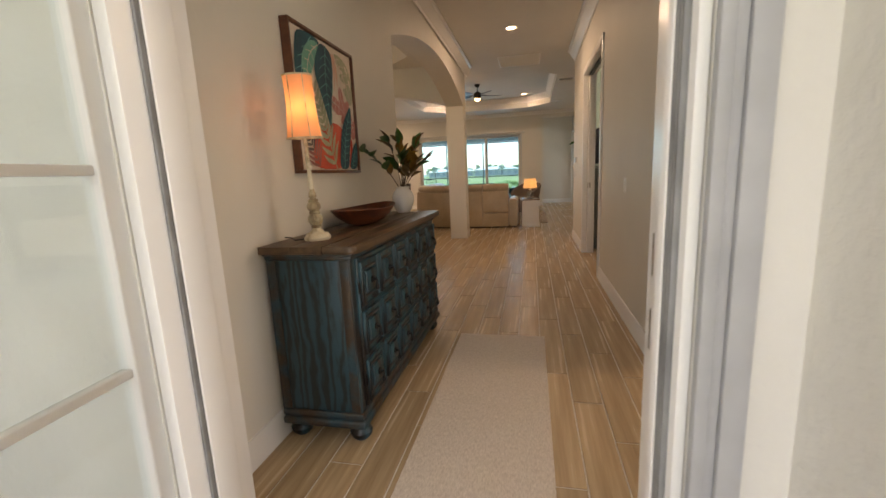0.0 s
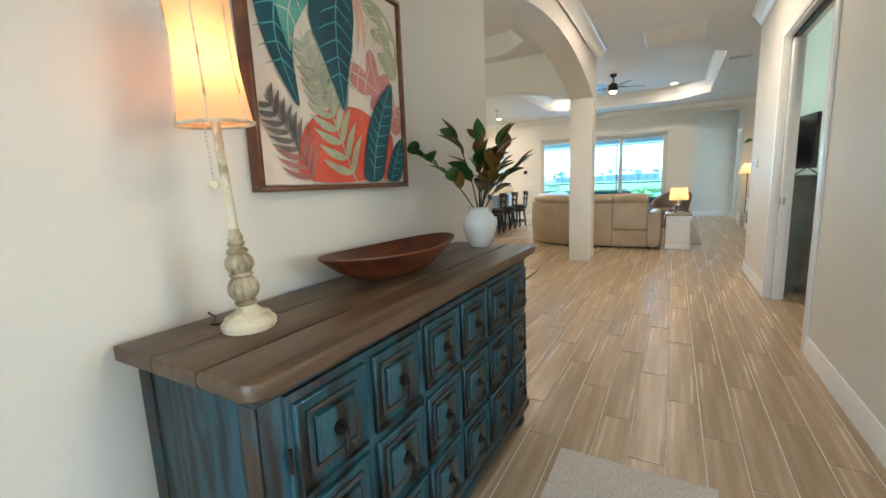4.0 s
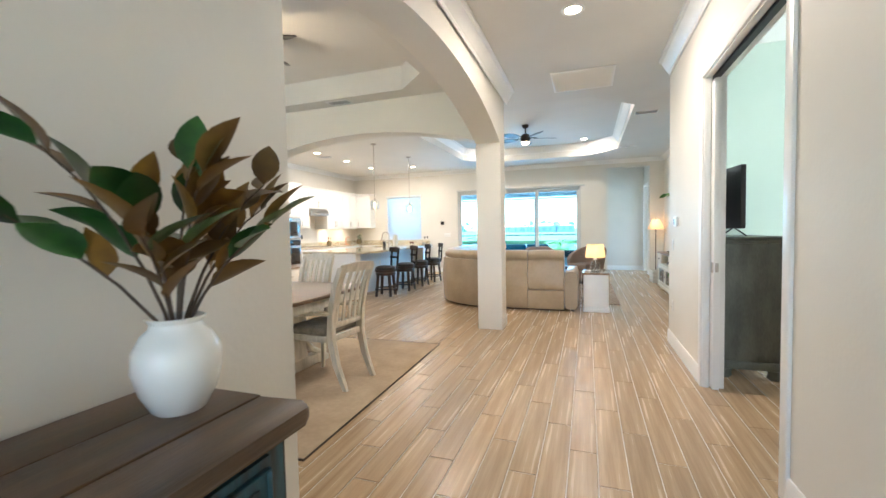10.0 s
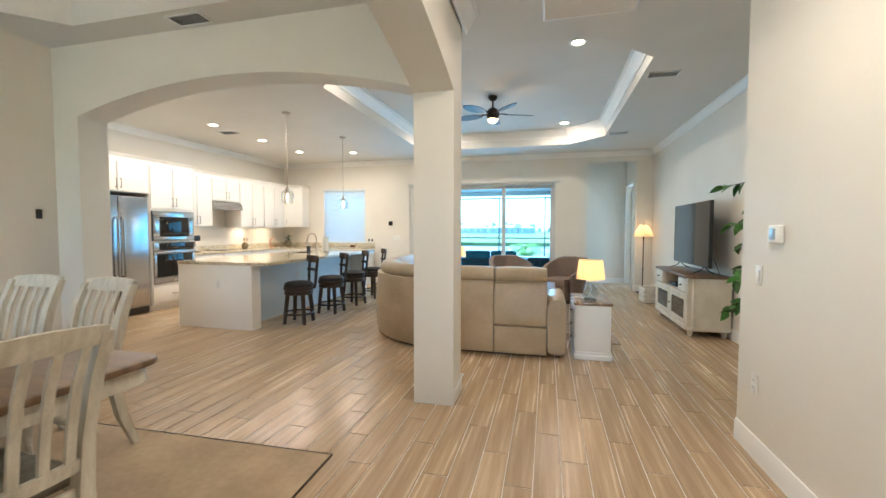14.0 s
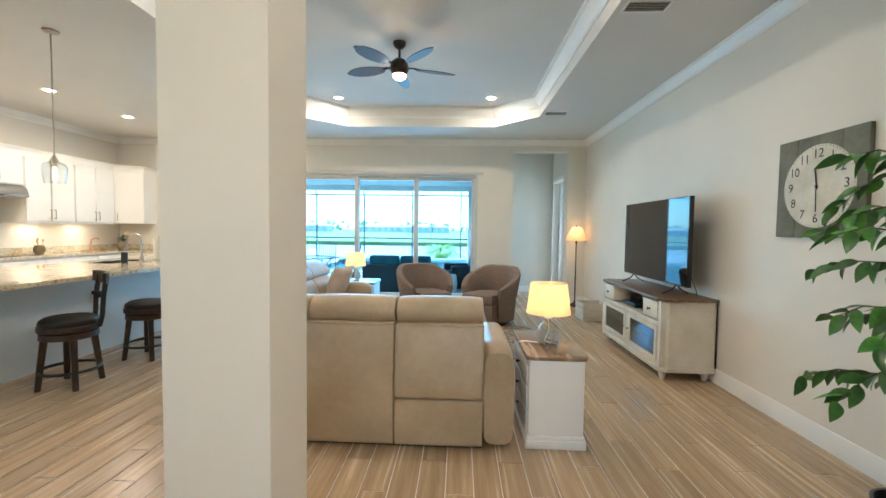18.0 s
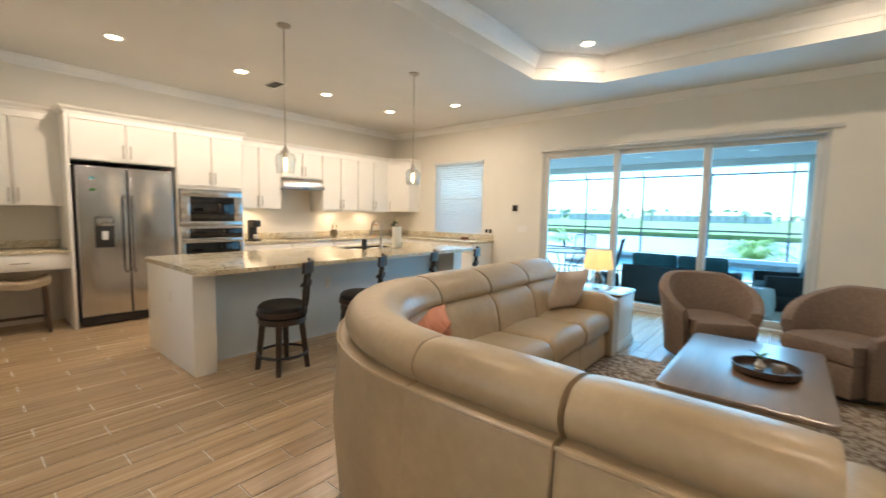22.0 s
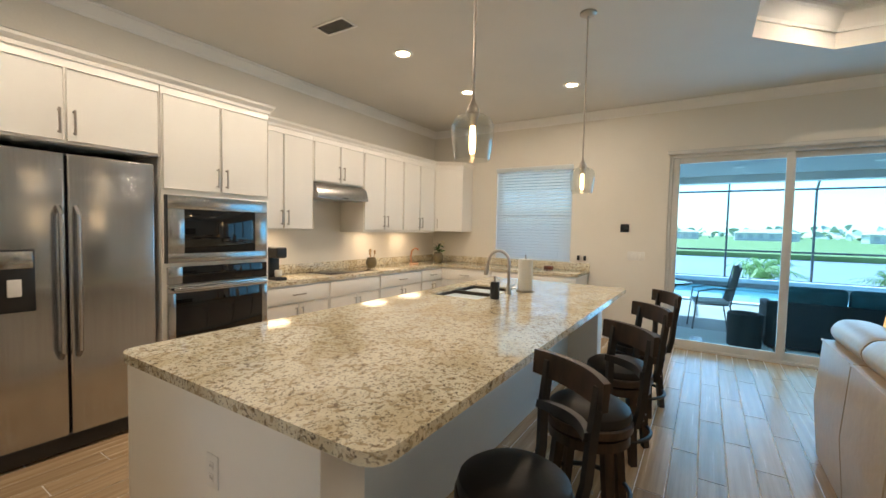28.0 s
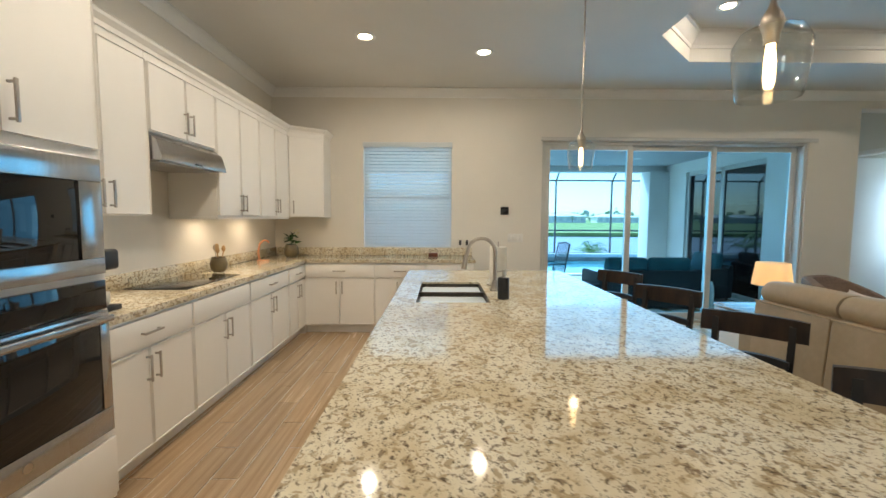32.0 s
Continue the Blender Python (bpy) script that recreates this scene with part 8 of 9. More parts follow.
bm = band(begin(), [(0.0, 0.135), (0.008, 0.135), (0.014, 0.118), (0.016, 0.0)], [(IX1, 13.36, 0), (-3.97, 13.36, 0), (-3.97, 10.12, 0)])
part("skirting", bm, ISLAND, isl)
for k in range(5):
    a = 10.13 + k * 0.645
    dr = part("door", shaker(0.62, 0.60), CABINET, isl, "", pose(-4.84, a + 0.62, 0.115, 0, 0, -90))
    pull_handle(dr, 0.035, 0.49)
    dw = part("drawer", slab_front(0.62, 0.135), CABINET, isl, "", pose(-4.84, a + 0.62, 0.73, 0, 0, -90))
    pull_handle(dw, 0.31, 0.068, False)
sl = thing("island_countertop", "thick speckled granite island top with rounded corners", "countertop", Matrix())
out = rounded([(-4.925, 9.92), (-3.472, 9.92), (-3.472, 13.58), (-4.925, 13.58)], 0.09, 6)
# sink cut-out: the slab is built as a ring of four plates
SX0, SX1, SY0, SY1 = -4.77, -4.32, 12.04, 12.84
bm = begin()
edges = []
for z in (0.915, 0.876):
    loops = []
    for lp in (out, [(SX0, SY0), (SX1, SY0), (SX1, SY1), (SX0, SY1)]):
        vs = [bm.verts.new((x, y, z)) for x, y in lp]
        es = [bm.edges.new((vs[k], vs[(k + 1) % len(vs)])) for k in range(len(vs))]
        loops.append((vs, es))
    edges.append(loops)
for lv in edges:
    bmesh.ops.triangle_fill(bm, edges=[e for _, es in lv for e in es], use_beauty=True)
for i in range(2):
    a, b = edges[0][i][0], edges[1][i][0]
    for k in range(len(a)):
        bm.faces.new((a[k], a[(k + 1) % len(a)], b[(k + 1) % len(b)], b[k]))
part("slab", bm, GRANITE, sl, "", None, 20)
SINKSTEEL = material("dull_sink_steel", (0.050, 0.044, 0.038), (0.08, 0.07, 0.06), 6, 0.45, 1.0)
ob = thing("sink", "double-bowl undermount stainless sink in the island", "sink", Matrix())
for k, (a, b) in enumerate(((SY0 + 0.005, 12.435), (12.465, SY1 - 0.005))):
    bm = begin()
    w = [(SX0 + 0.005, a), (SX1 - 0.005, a), (SX1 - 0.005, b), (SX0 + 0.005, b)]
    rim = [bm.verts.new((x, y, 0.90)) for x, y in w]
    low = [bm.verts.new((x + (0.02 if x < -4.5 else -0.02), y + (0.02 if y == a else -0.02), 0.71)) for x, y in w]
    for j in range(4):
        bm.faces.new((rim[j], rim[(j + 1) % 4], low[(j + 1) % 4], low[j]))
    bm.faces.new(low)
    bmesh.ops.bevel(bm, geom=[e for e in bm.edges if not e.is_boundary], offset=0.025, segments=3, profile=0.5, affect="EDGES")
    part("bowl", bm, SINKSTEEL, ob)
    part("drain", lathe(begin(), [(0, 0.714), (0.04, 0.714), (0.045, 0.712)], (SX0 + SX1) / 2, (a + b) / 2, 0, 20), NICKEL, ob)
bm = begin()
box(bm, SX0 - 0.01, SX1 + 0.01, 12.435, 12.465, 0.80, 0.903, 0.006)
for a in ((SX0 - 0.012, SX0 + 0.006, SY0 - 0.01, SY1 + 0.01), (SX1 - 0.006, SX1 + 0.012, SY0 - 0.01, SY1 + 0.01), (SX0, SX1, SY0 - 0.012, SY0 + 0.006), (SX0, SX1, SY1 - 0.006, SY1 + 0.012)):
    box(bm, *a, 0.70, 0.876)
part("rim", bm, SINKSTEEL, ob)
ob = thing("kitchen_faucet", "tall brushed gooseneck kitchen faucet by the sink", "faucet", pose(-4.245, 12.46, 0.915))
part("base", lathe(begin(), [(0, 0), (0.03, 0), (0.032, 0.006), (0.024, 0.02), (0.022, 0.06), (0.017, 0.07)], n=20), NICKEL, ob)
part("neck", tube(begin(), [(0, 0, 0.05), (0, 0, 0.25)] + [(-0.095 + 0.095 * math.cos(radians(a)), 0, 0.27 + 0.095 * math.sin(radians(a))) for a in range(0, 181, 20)] + [(-0.20, 0, 0.235)], 0.0135, 12), NICKEL, ob)
part("spray_head", rod(begin(), (-0.20, 0, 0.245), (-0.217, 0, 0.15), 0.016, 0.021), NICKEL, ob)
part("lever", rod(begin(), (0, 0.02, 0.05), (0.01, 0.10, 0.075), 0.008, 0.006), NICKEL, ob)
ob = thing("soap_dispenser", "black soap bottle with a metal pump beside the sink", "soap dispenser", pose(-4.23, 12.16, 0.915))
part("bottle", lathe(begin(), [(0, 0), (0.034, 0), (0.036, 0.006), (0.036, 0.125), (0.032, 0.135), (0, 0.135)], n=24), BLACK, ob)
bm = rod(begin(), (0, 0, 0.13), (0, 0, 0.175), 0.008)
rod(bm, (0, 0, 0.175), (0, 0, 0.182), 0.012)
rod(bm, (0, 0, 0.176), (-0.045, 0, 0.172), 0.005)
part("pump", bm, NICKEL, ob, "metal pump")
ob = thing("paper_towel_holder", "white paper towel roll on a metal stand", "paper towels", pose(-4.19, 12.70, 0.915))
part("stand", lathe(begin(), [(0, 0), (0.08, 0), (0.082, 0.01), (0, 0.012)], n=24), NICKEL, ob)
part("roll", lathe(begin(), [(0.02, 0.014), (0.062, 0.014), (0.064, 0.02), (0.064, 0.285), (0.062, 0.29), (0.02, 0.29)], n=28), LINEN, ob, "white paper roll")
part("rod", rod(begin(), (0, 0, 0.01), (0, 0, 0.33), 0.006), NICKEL, ob)
wall_plate("wall_outlet", "white power outlet on the island's end", "outlet", pose(-4.22, 9.945, 0.62), 1, "outlet")
wall_plate("wall_outlet", "white power outlet on the island's side", "outlet", pose(-3.97, 11.42, 0.60, 0, 0, 90), 1, "outlet")

# ---- bar stools ----
STOOLWOOD = material("espresso_wood", (0.014, 0.008, 0.005), (0.050, 0.027, 0.016), 5, 0.42, stretch=(4, 4, 1), fine=0.25)
VINYL = material("black_vinyl", (0.005, 0.004, 0.004), (0.009, 0.007, 0.006), 6, 0.48, bump=0.15, bump_scale=60)
STOOLMETAL = material("dark_stool_metal", (0.010, 0.009, 0.009), (0.018, 0.016, 0.016), 8, 0.45)


def bar_stool():
    ob = thing("bar_stool", "dark wood swivel stool with a round black seat", "stool", None, "bar stools along the island")
    part("seat_cushion", lathe(begin(), [(0, 0.612), (0.10, 0.610), (0.165, 0.600), (0.196, 0.578), (0.204, 0.552), (0.200, 0.535), (0, 0.53)], n=36), VINYL, ob, "round black vinyl cushion")
    part("seat_ring", lathe(begin(), [(0.0, 0.535), (0.206, 0.535), (0.212, 0.528), (0.212, 0.492), (0.20, 0.486), (0.0, 0.486)], n=36), STOOLWOOD, ob)
    part("swivel_ring", lathe(begin(), [(0.0, 0.486), (0.17, 0.486), (0.172, 0.476), (0.198, 0.472), (0.200, 0.425), (0.185, 0.42), (0.0, 0.42)], n=36), STOOLWOOD, ob)
    for k in range(4):
        a = k * math.pi / 2
        c, s = math.cos(a), math.sin(a)
        bm = begin()
        bar(bm, [(0, 0, 0, 0.9), (0, 0, 0.22), (0, 0, 0.47, 1.12)], 0.044, 0.044)
        for v in bm.verts:
            r = 0.212 - 0.055 * v.co.z / 0.47
            x, y = v.co.x + r, v.co.y
            v.co.x, v.co.y = x * c - y * s, x * s + y * c
        part("leg", bm, STOOLWOOD, ob)
    part("foot_ring", tube(begin(), [(0.208 * math.cos(2 * math.pi * k / 36), 0.208 * math.sin(2 * math.pi * k / 36), 0.15) for k in range(37)], 0.013, 8), STOOLMETAL, ob)
    for sx in (-1, 1):
        bm = bar(begin(), [(sx * 0.125, -0.178, 0.50), (sx * 0.135, -0.20, 0.60), (sx * 0.145, -0.208, 0.76), (sx * 0.148, -0.232, 0.94)], 0.026, 0.034)
        post = part("back_post", bm, STOOLMETAL, ob)
        for z, y in ((0.545, -0.203), (0.575, -0.214), (0.905, -0.244)):
            part("bolt", lathe(begin(), [(0, 0.004), (0.006, 0.003), (0.007, 0)], n=8), NICKEL, post, "small metal bolt", pose(sx * 0.147, y, z, 90, 0, 0))
    for z0, z1, y, hw, mt in ((0.865, 0.97, -0.225, 0.205, STOOLWOOD), (0.745, 0.785, -0.205, 0.145, STOOLMETAL)):
        bm = begin()
        n = 10
        rings = []
        for k in range(n + 1):
            u = 2 * k / n - 1
            yy = y - 0.05 * (1 - u * u) + 0.02
            rings.append([bm.verts.new((hw * u, yy + d, z + 0.0)) for d, z in ((-0.013, z0 + 0.01 * u * u), (0.013, z0 + 0.01 * u * u), (0.008, z1), (-0.020, z1))])
        for a, b in zip(rings, rings[1:]):
            for j in range(4):
                bm.faces.new((a[j], a[(j + 1) % 4], b[(j + 1) % 4], b[j])).smooth = True
        bm.faces.new(rings[0][::-1]), bm.faces.new(rings[-1])
        part("top_rail" if z0 > 0.85 else "cross_rail", bm, mt, ob, "", None, 40)
    return ob


bs = bar_stool()
bs.matrix_basis = pose(-3.38, 10.55, 0, 0, 0, 142)
for (x, y), rz in zip(((-3.31, 11.36), (-3.30, 12.15), (-3.28, 12.97)), (134, 128, 122)):
    copy_thing(bs, pose(x, y, 0, 0, 0, rz))


# ---- pendants ----
def pendant(x, y):
    ob = thing("pendant_lamp", "clear glass pendant lamp on a long rod, lit", "lamp", pose(x, y, -0.03), "pendants above the island")
    part("canopy", lathe(begin(), [(0, CEILING + 0.03), (0.062, CEILING + 0.03), (0.062, CEILING + 0.018), (0.04, CEILING + 0.005), (0.0, CEILING + 0.002)], n=28), NICKEL, ob)
    part("rod", rod(begin(), (0, 0, CEILING + 0.01), (0, 0, 2.02), 0.006), NICKEL, ob)
    part("socket", lathe(begin(), [(0.006, 2.05), (0.012, 2.03), (0.024, 2.01), (0.03, 1.985), (0.02, 1.96), (0.018, 1.93)], n=18), NICKEL, ob)
    sh = part("glass_shade", lathe(begin(), [(0.03, 1.985), (0.075, 1.965), (0.092, 1.93), (0.090, 1.88), (0.078, 1.79), (0.075, 1.785)], n=36), CLEAR, ob, "clear bell glass")
    sh.visible_shadow = False
    part("bulb", lathe(begin(), [(0.010, 1.935), (0.011, 1.92), (0.014, 1.89), (0.014, 1.835), (0.010, 1.815), (0, 1.810)], n=18), glow("filament_bulb", (1.0, 0.66, 0.30), 3.2), ob, "warm filament bulb")
    lamp("POINT", (x, y, 1.73), 0.45, (1.0, 0.74, 0.42), 0.03)
    return ob


pendant(-3.71, 10.785)
pendant(-3.665, 12.47)

# ---- window with its blind ----
win = structure(new("window_1"), "white kitchen window behind a half-closed slat blind", "window")
x0, x1 = WINDOW
bm = begin()
for a in ((x0, x0 + 0.05, 1.0, 2.40), (x1 - 0.05, x1, 1.0, 2.40), (x0 + 0.05, x1 - 0.05, 1.0, 1.05), (x0 + 0.05, x1 - 0.05, 2.35, 2.40), (x0 + 0.05, x1 - 0.05, 1.68, 1.72)):
    box(bm, a[0], a[1], BACK + 0.10, BACK + 0.16, a[2], a[3], 0.004)
part("window_frame", bm, ALU, win)
pn = part("pane", box(begin(), x0 + 0.04, x1 - 0.04, BACK + 0.125, BACK + 0.131, 1.04, 2.36), PANE, win)
pn.visible_shadow = False
part("window_sill", box(begin(), x0 - 0.02, x1 + 0.02, BACK - 0.03, BACK + 0.09, 0.985, 1.0, 0.004), GRANITE, win)
BLIND = shade_cloth("white_blind_slat", (0.70, 0.74, 0.76), 0.0, 0.22)
bl = thing("window_blind", "white faux-wood slat blind in the kitchen window", "blind", pose(0, BACK - 0.012, 0))
part("head_rail", box(begin(), x0 - 0.005, x1 + 0.005, -0.02, 0.05, 2.355, 2.42, 0.006), BLIND, bl)
part("bottom_rail", box(begin(), x0 + 0.008, x1 - 0.008, 0.0, 0.05, 1.012, 1.032, 0.005), BLIND, bl)
sl0 = None
for k in range(30):
    m = pose((x0 + x1) / 2, 0.025, 1.055 + 0.0438 * k, 56, 0, 0)
    if sl0 is None:
        sl0 = part("slat", box(begin(), -(x1 - x0) / 2 + 0.008, (x1 - x0) / 2 - 0.008, -0.025, 0.025, -0.0014, 0.0014), BLIND, bl, "", m)
    else:
        again("slat", sl0, bl, m)
for x in (x0 + 0.18, x1 - 0.18):
    part("ladder_cord", rod(begin(), (x, -0.001, 1.03), (x, -0.001, 2.36), 0.0015, n=5), BLIND, bl)

# ---- sliding glass doors ----
sd = structure(new("door_4"), "three-panel sliding glass door to the covered patio", "door")
x0, x1 = SLIDER
bm = begin()
for a in ((x0, x0 + 0.04, 0.0, 2.45), (x1 - 0.04, x1, 0.0, 2.45), (x0 + 0.04, x1 - 0.04, 2.41, 2.45), (x0 + 0.04, x1 - 0.04, 0.0, 0.03)):
    box(bm, a[0], a[1], BACK + 0.02, BACK + 0.20, a[2], a[3], 0.004)
part("frame", bm, ALU, sd)
pw = (x1 - x0 - 0.08) / 3
for k in range(3):
    a = x0 + 0.04 + pw * k - (0.03 if k else 0)
    b = x0 + 0.04 + pw * (k + 1) + (0.03 if k < 2 else 0)
    yc = BACK + 0.055 + 0.05 * k
    bm = begin()
    for q in ((a, a + 0.075, 0.03, 2.41), (b - 0.075, b, 0.03, 2.41), (a + 0.075, b - 0.075, 0.03, 0.12), (a + 0.075, b - 0.075, 2.34, 2.41)):
        box(bm, q[0], q[1], yc - 0.02, yc + 0.02, q[2], q[3], 0.004)
    sash = part("sash", bm, ALU, sd)
    pn = part("pane", box(begin(), a + 0.07, b - 0.07, yc - 0.004, yc + 0.004, 0.115, 2.345), PANE, sash, "tinted glass pane")
    pn.visible_shadow = False
    if k != 1:
        hx = a + 0.03 if k == 0 else b - 0.03
        part("handle", tube(begin(), [(hx, yc - 0.018, 0.95), (hx, yc - 0.05, 0.97), (hx, yc - 0.05, 1.13), (hx, yc - 0.018, 1.15)], 0.009, 8), ALU, sash)
structure(part("trim_slider_valance", box(begin(), x0 - 0.02, x1 + 0.10, BACK - 0.03, BACK - 0.001, 2.452, 2.50, 0.005), ALU), "pale blind rail above the sliding doors", "trim")

# nook door, ajar
nd_ = structure(new("door_5"), "white panelled door standing open in the back passage", "door")
part("leaf", box(begin(), 2.165, 2.96, 16.395, 16.435, 0.01, 2.43, 0.004), TRIM, nd_, "", pose(0.0, 0, 0))
part("handle", rod(begin(), (2.89, 16.40, 1.0), (2.89, 16.34, 1.0), 0.012), NICKEL, nd_)
bm = begin()
for a in ((15.55, 15.62, 0, 2.51), (16.45, 16.52, 0, 2.51), (15.62, 16.45, 2.44, 2.51)):
    box(bm, 2.022, 2.042, a[0], a[1], a[2], a[3], 0.004)
part("casing", bm, TRIM, nd_)

# ---- covered patio, pool and the view ----
GRASS = material("lawn", (0.16, 0.23, 0.06), (0.25, 0.33, 0.11), 0.25, 0.95, fine=0.3, bump=0.5, bump_scale=8)
DECK = material("pale_pavers", (0.42, 0.39, 0.35), (0.52, 0.48, 0.43), 2.5, 0.85, fine=0.15, bump=0.3, bump_scale=30)
WATER = material("lake_water", (0.25, 0.27, 0.34), (0.31, 0.33, 0.40), 0.15, 0.42, bump=0.2, bump_scale=1.5)
POOL = material("pool_water", (0.05, 0.26, 0.32), (0.08, 0.34, 0.40), 0.8, 0.06, bump=0.1, bump_scale=3)
# dark bronze, lightened in colour for the haze and glare on the cage
CAGE = material("dark_bronze_cage", (0.10, 0.098, 0.094), (0.15, 0.146, 0.14), 5, 0.45, 0.3)
# white ceiling, greyed in colour for the weak light beneath the roof
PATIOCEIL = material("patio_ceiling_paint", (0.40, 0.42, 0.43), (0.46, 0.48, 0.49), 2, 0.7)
STUCCO2 = material("pale_stucco", (0.74, 0.73, 0.70), (0.82, 0.81, 0.78), 2, 0.85, bump=0.5, bump_scale=40)
TEALFAB = material("deep_teal_cushion", (0.018, 0.095, 0.115), (0.030, 0.14, 0.16), 9, 0.8, fine=0.2, bump=0.2)
WICKER = material("dark_wicker", (0.012, 0.014, 0.015), (0.035, 0.038, 0.04), 60, 0.7, fine=0.4, bump=0.8, bump_scale=90)

structure(part("ground", box(begin(), -900, 900, -400, 1600, -1.6, -0.9), GRASS), "mown lawn reaching the horizon", "ground")
bm = begin()
for a in ((-14, 12, 15.41, 20.2), (-14, -5.2, 20.2, 25.2), (3.2, 12, 20.2, 25.2), (-14, 12, 25.2, 26.6)):
    box(bm, *a, -0.9, -0.03)
structure(part("pavement", bm, DECK), "pale paver patio and pool deck", "pavement")
structure(part("ground_front", box(begin(), -40, 40, -30, -2.5, -0.9, -0.06), GRASS), "front lawn", "ground")
structure(part("pool_water", box(begin(), -5.2, 3.2, 20.2, 25.2, -0.9, -0.16), POOL), "turquoise swimming pool water", "water")
structure(part("pool_coping", prism(begin(), [(-5.35, 20.05), (3.35, 20.05), (3.35, 20.3), (-5.35, 20.3)], -0.03, 0.01), STUCCO2), "white pool coping", "pavement")
structure(part("pool_coping_far", prism(begin(), [(-5.35, 25.1), (3.35, 25.1), (3.35, 25.4), (-5.35, 25.4)], -0.03, 0.10), STUCCO2), "white raised pool edge", "pavement")
structure(part("lake_water", box(begin(), -500, 500, 33, 62, -0.95, -0.85), WATER), "calm grey-blue lake", "water")
structure(part("bank", box(begin(), -500, 500, 26.6, 33, -1.0, -0.55), GRASS), "grassy near bank", "ground")
structure(part("bank_far", box(begin(), -900, 900, 62, 400, -1.0, -0.35), GRASS), "bright grass on the far bank", "ground")

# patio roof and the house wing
structure(part("ceiling_patio", box(begin(), -9.0, 0.83, 15.41, 19.6, 2.66, 2.86), PATIOCEIL), "white patio ceiling, its shade put in as grey", "ceiling")
structure(part("patio_beam", box(begin(), -9.0, 0.84, 19.35, 19.65, 2.52, 2.90), STUCCO2), "pale stucco beam at the patio roof edge", "beam")
wall("wall_wing", "y", 15.41, 19.65, 0.66, 0.85, [(16.35, 18.55, 0.0, 2.42)], z0=-0.03, z1=2.9, mat=STUCCO2, label="pale stucco wing wall facing the patio")
wall("wall_wing_back", "y", 16.74, 19.65, 2.8, 2.9, z0=-0.03, z1=2.9, mat=STUCCO2)
structure(part("wing_pier", box(begin(), 0.2, 0.66, 19.2, 19.65, -0.03, 2.52, 0.01), STUCCO2), "pale stucco pier at the patio corner", "pier")
wd_ = structure(new("door_6"), "sliding glass doors in the house wing", "door")
bm = begin()
for a in ((16.35, 16.42, 0, 2.42), (18.48, 18.55, 0, 2.42), (17.40, 17.50, 0, 2.42), (16.42, 18.48, 2.34, 2.42), (16.42, 18.48, 0, 0.08)):
    box(bm, 0.70, 0.76, a[0], a[1], a[2], a[3], 0.004)
part("frame", bm, ALU, wd_)
for a, b in ((16.42, 17.40), (17.50, 18.48)):
    part("pane", box(begin(), 0.725, 0.733, a, b, 0.08, 2.34), BLACKGLASS, wd_, "dark reflecting pane")
structure(part("floor_wing", box(begin(), 0.85, 2.9, 16.74, 19.65, -0.1, -0.02), GROUT), "floor of the wing room", "floor")
structure(part("roof_wing", box(begin(), 0.6, 3.0, 16.75, 19.9, 2.9, 3.1), STUCCO2), "roof over the wing", "roof")
for x in (-2.4, -0.6):
    ob = thing("downlight", "round recessed light in the patio ceiling", "downlight", pose(x, 18.2, 2.66), "patio ceiling lights")
    part("trim_ring", lathe(begin(), [(0.0, -0.002), (0.07, -0.004), (0.09, -0.006), (0.095, 0.0)]), TRIM, ob)
wall_plate("light_switch", "white rocker switch on the patio wall", "switch", pose(0.66, 15.9, 1.2, 0, 0, -90), 2)

# pool cage
cg = thing("pool_cage", "dark aluminium pool screen enclosure", "screen enclosure", pose(0, 0, -0.03))
CY1, CZ = 26.3, 2.95
for x in [-13.5 + 2.25 * k for k in range(12)]:
    part("post", box(begin(), x - 0.03, x + 0.03, CY1 - 0.03, CY1 + 0.03, 0, CZ), CAGE, cg)
    part("rafter", tube(begin(), [(x, CY1, CZ), (x, CY1 - 1.3, CZ + 1.0), (x, 21.0, CZ + 1.35), (x, 19.6, CZ + 0.2)], 0.035, 4), CAGE, cg)
for z in (0.02, 0.95, CZ):
    part("rail", box(begin(), -13.5, 11.25, CY1 - 0.025, CY1 + 0.025, z, z + 0.06), CAGE, cg)
part("purlin", box(begin(), -13.5, 11.25, CY1 - 1.33, CY1 - 1.27, CZ + 0.97, CZ + 1.03), CAGE, cg)
for y in (21.0, 23.0, 24.9):
    part("side_post", box(begin(), -8.53, -8.47, y - 0.03, y + 0.03, 0, CZ), CAGE, cg)
for z in (0.95, CZ):
    part("side_rail", box(begin(), -8.525, -8.475, 19.6, CY1, z, z + 0.06), CAGE, cg)


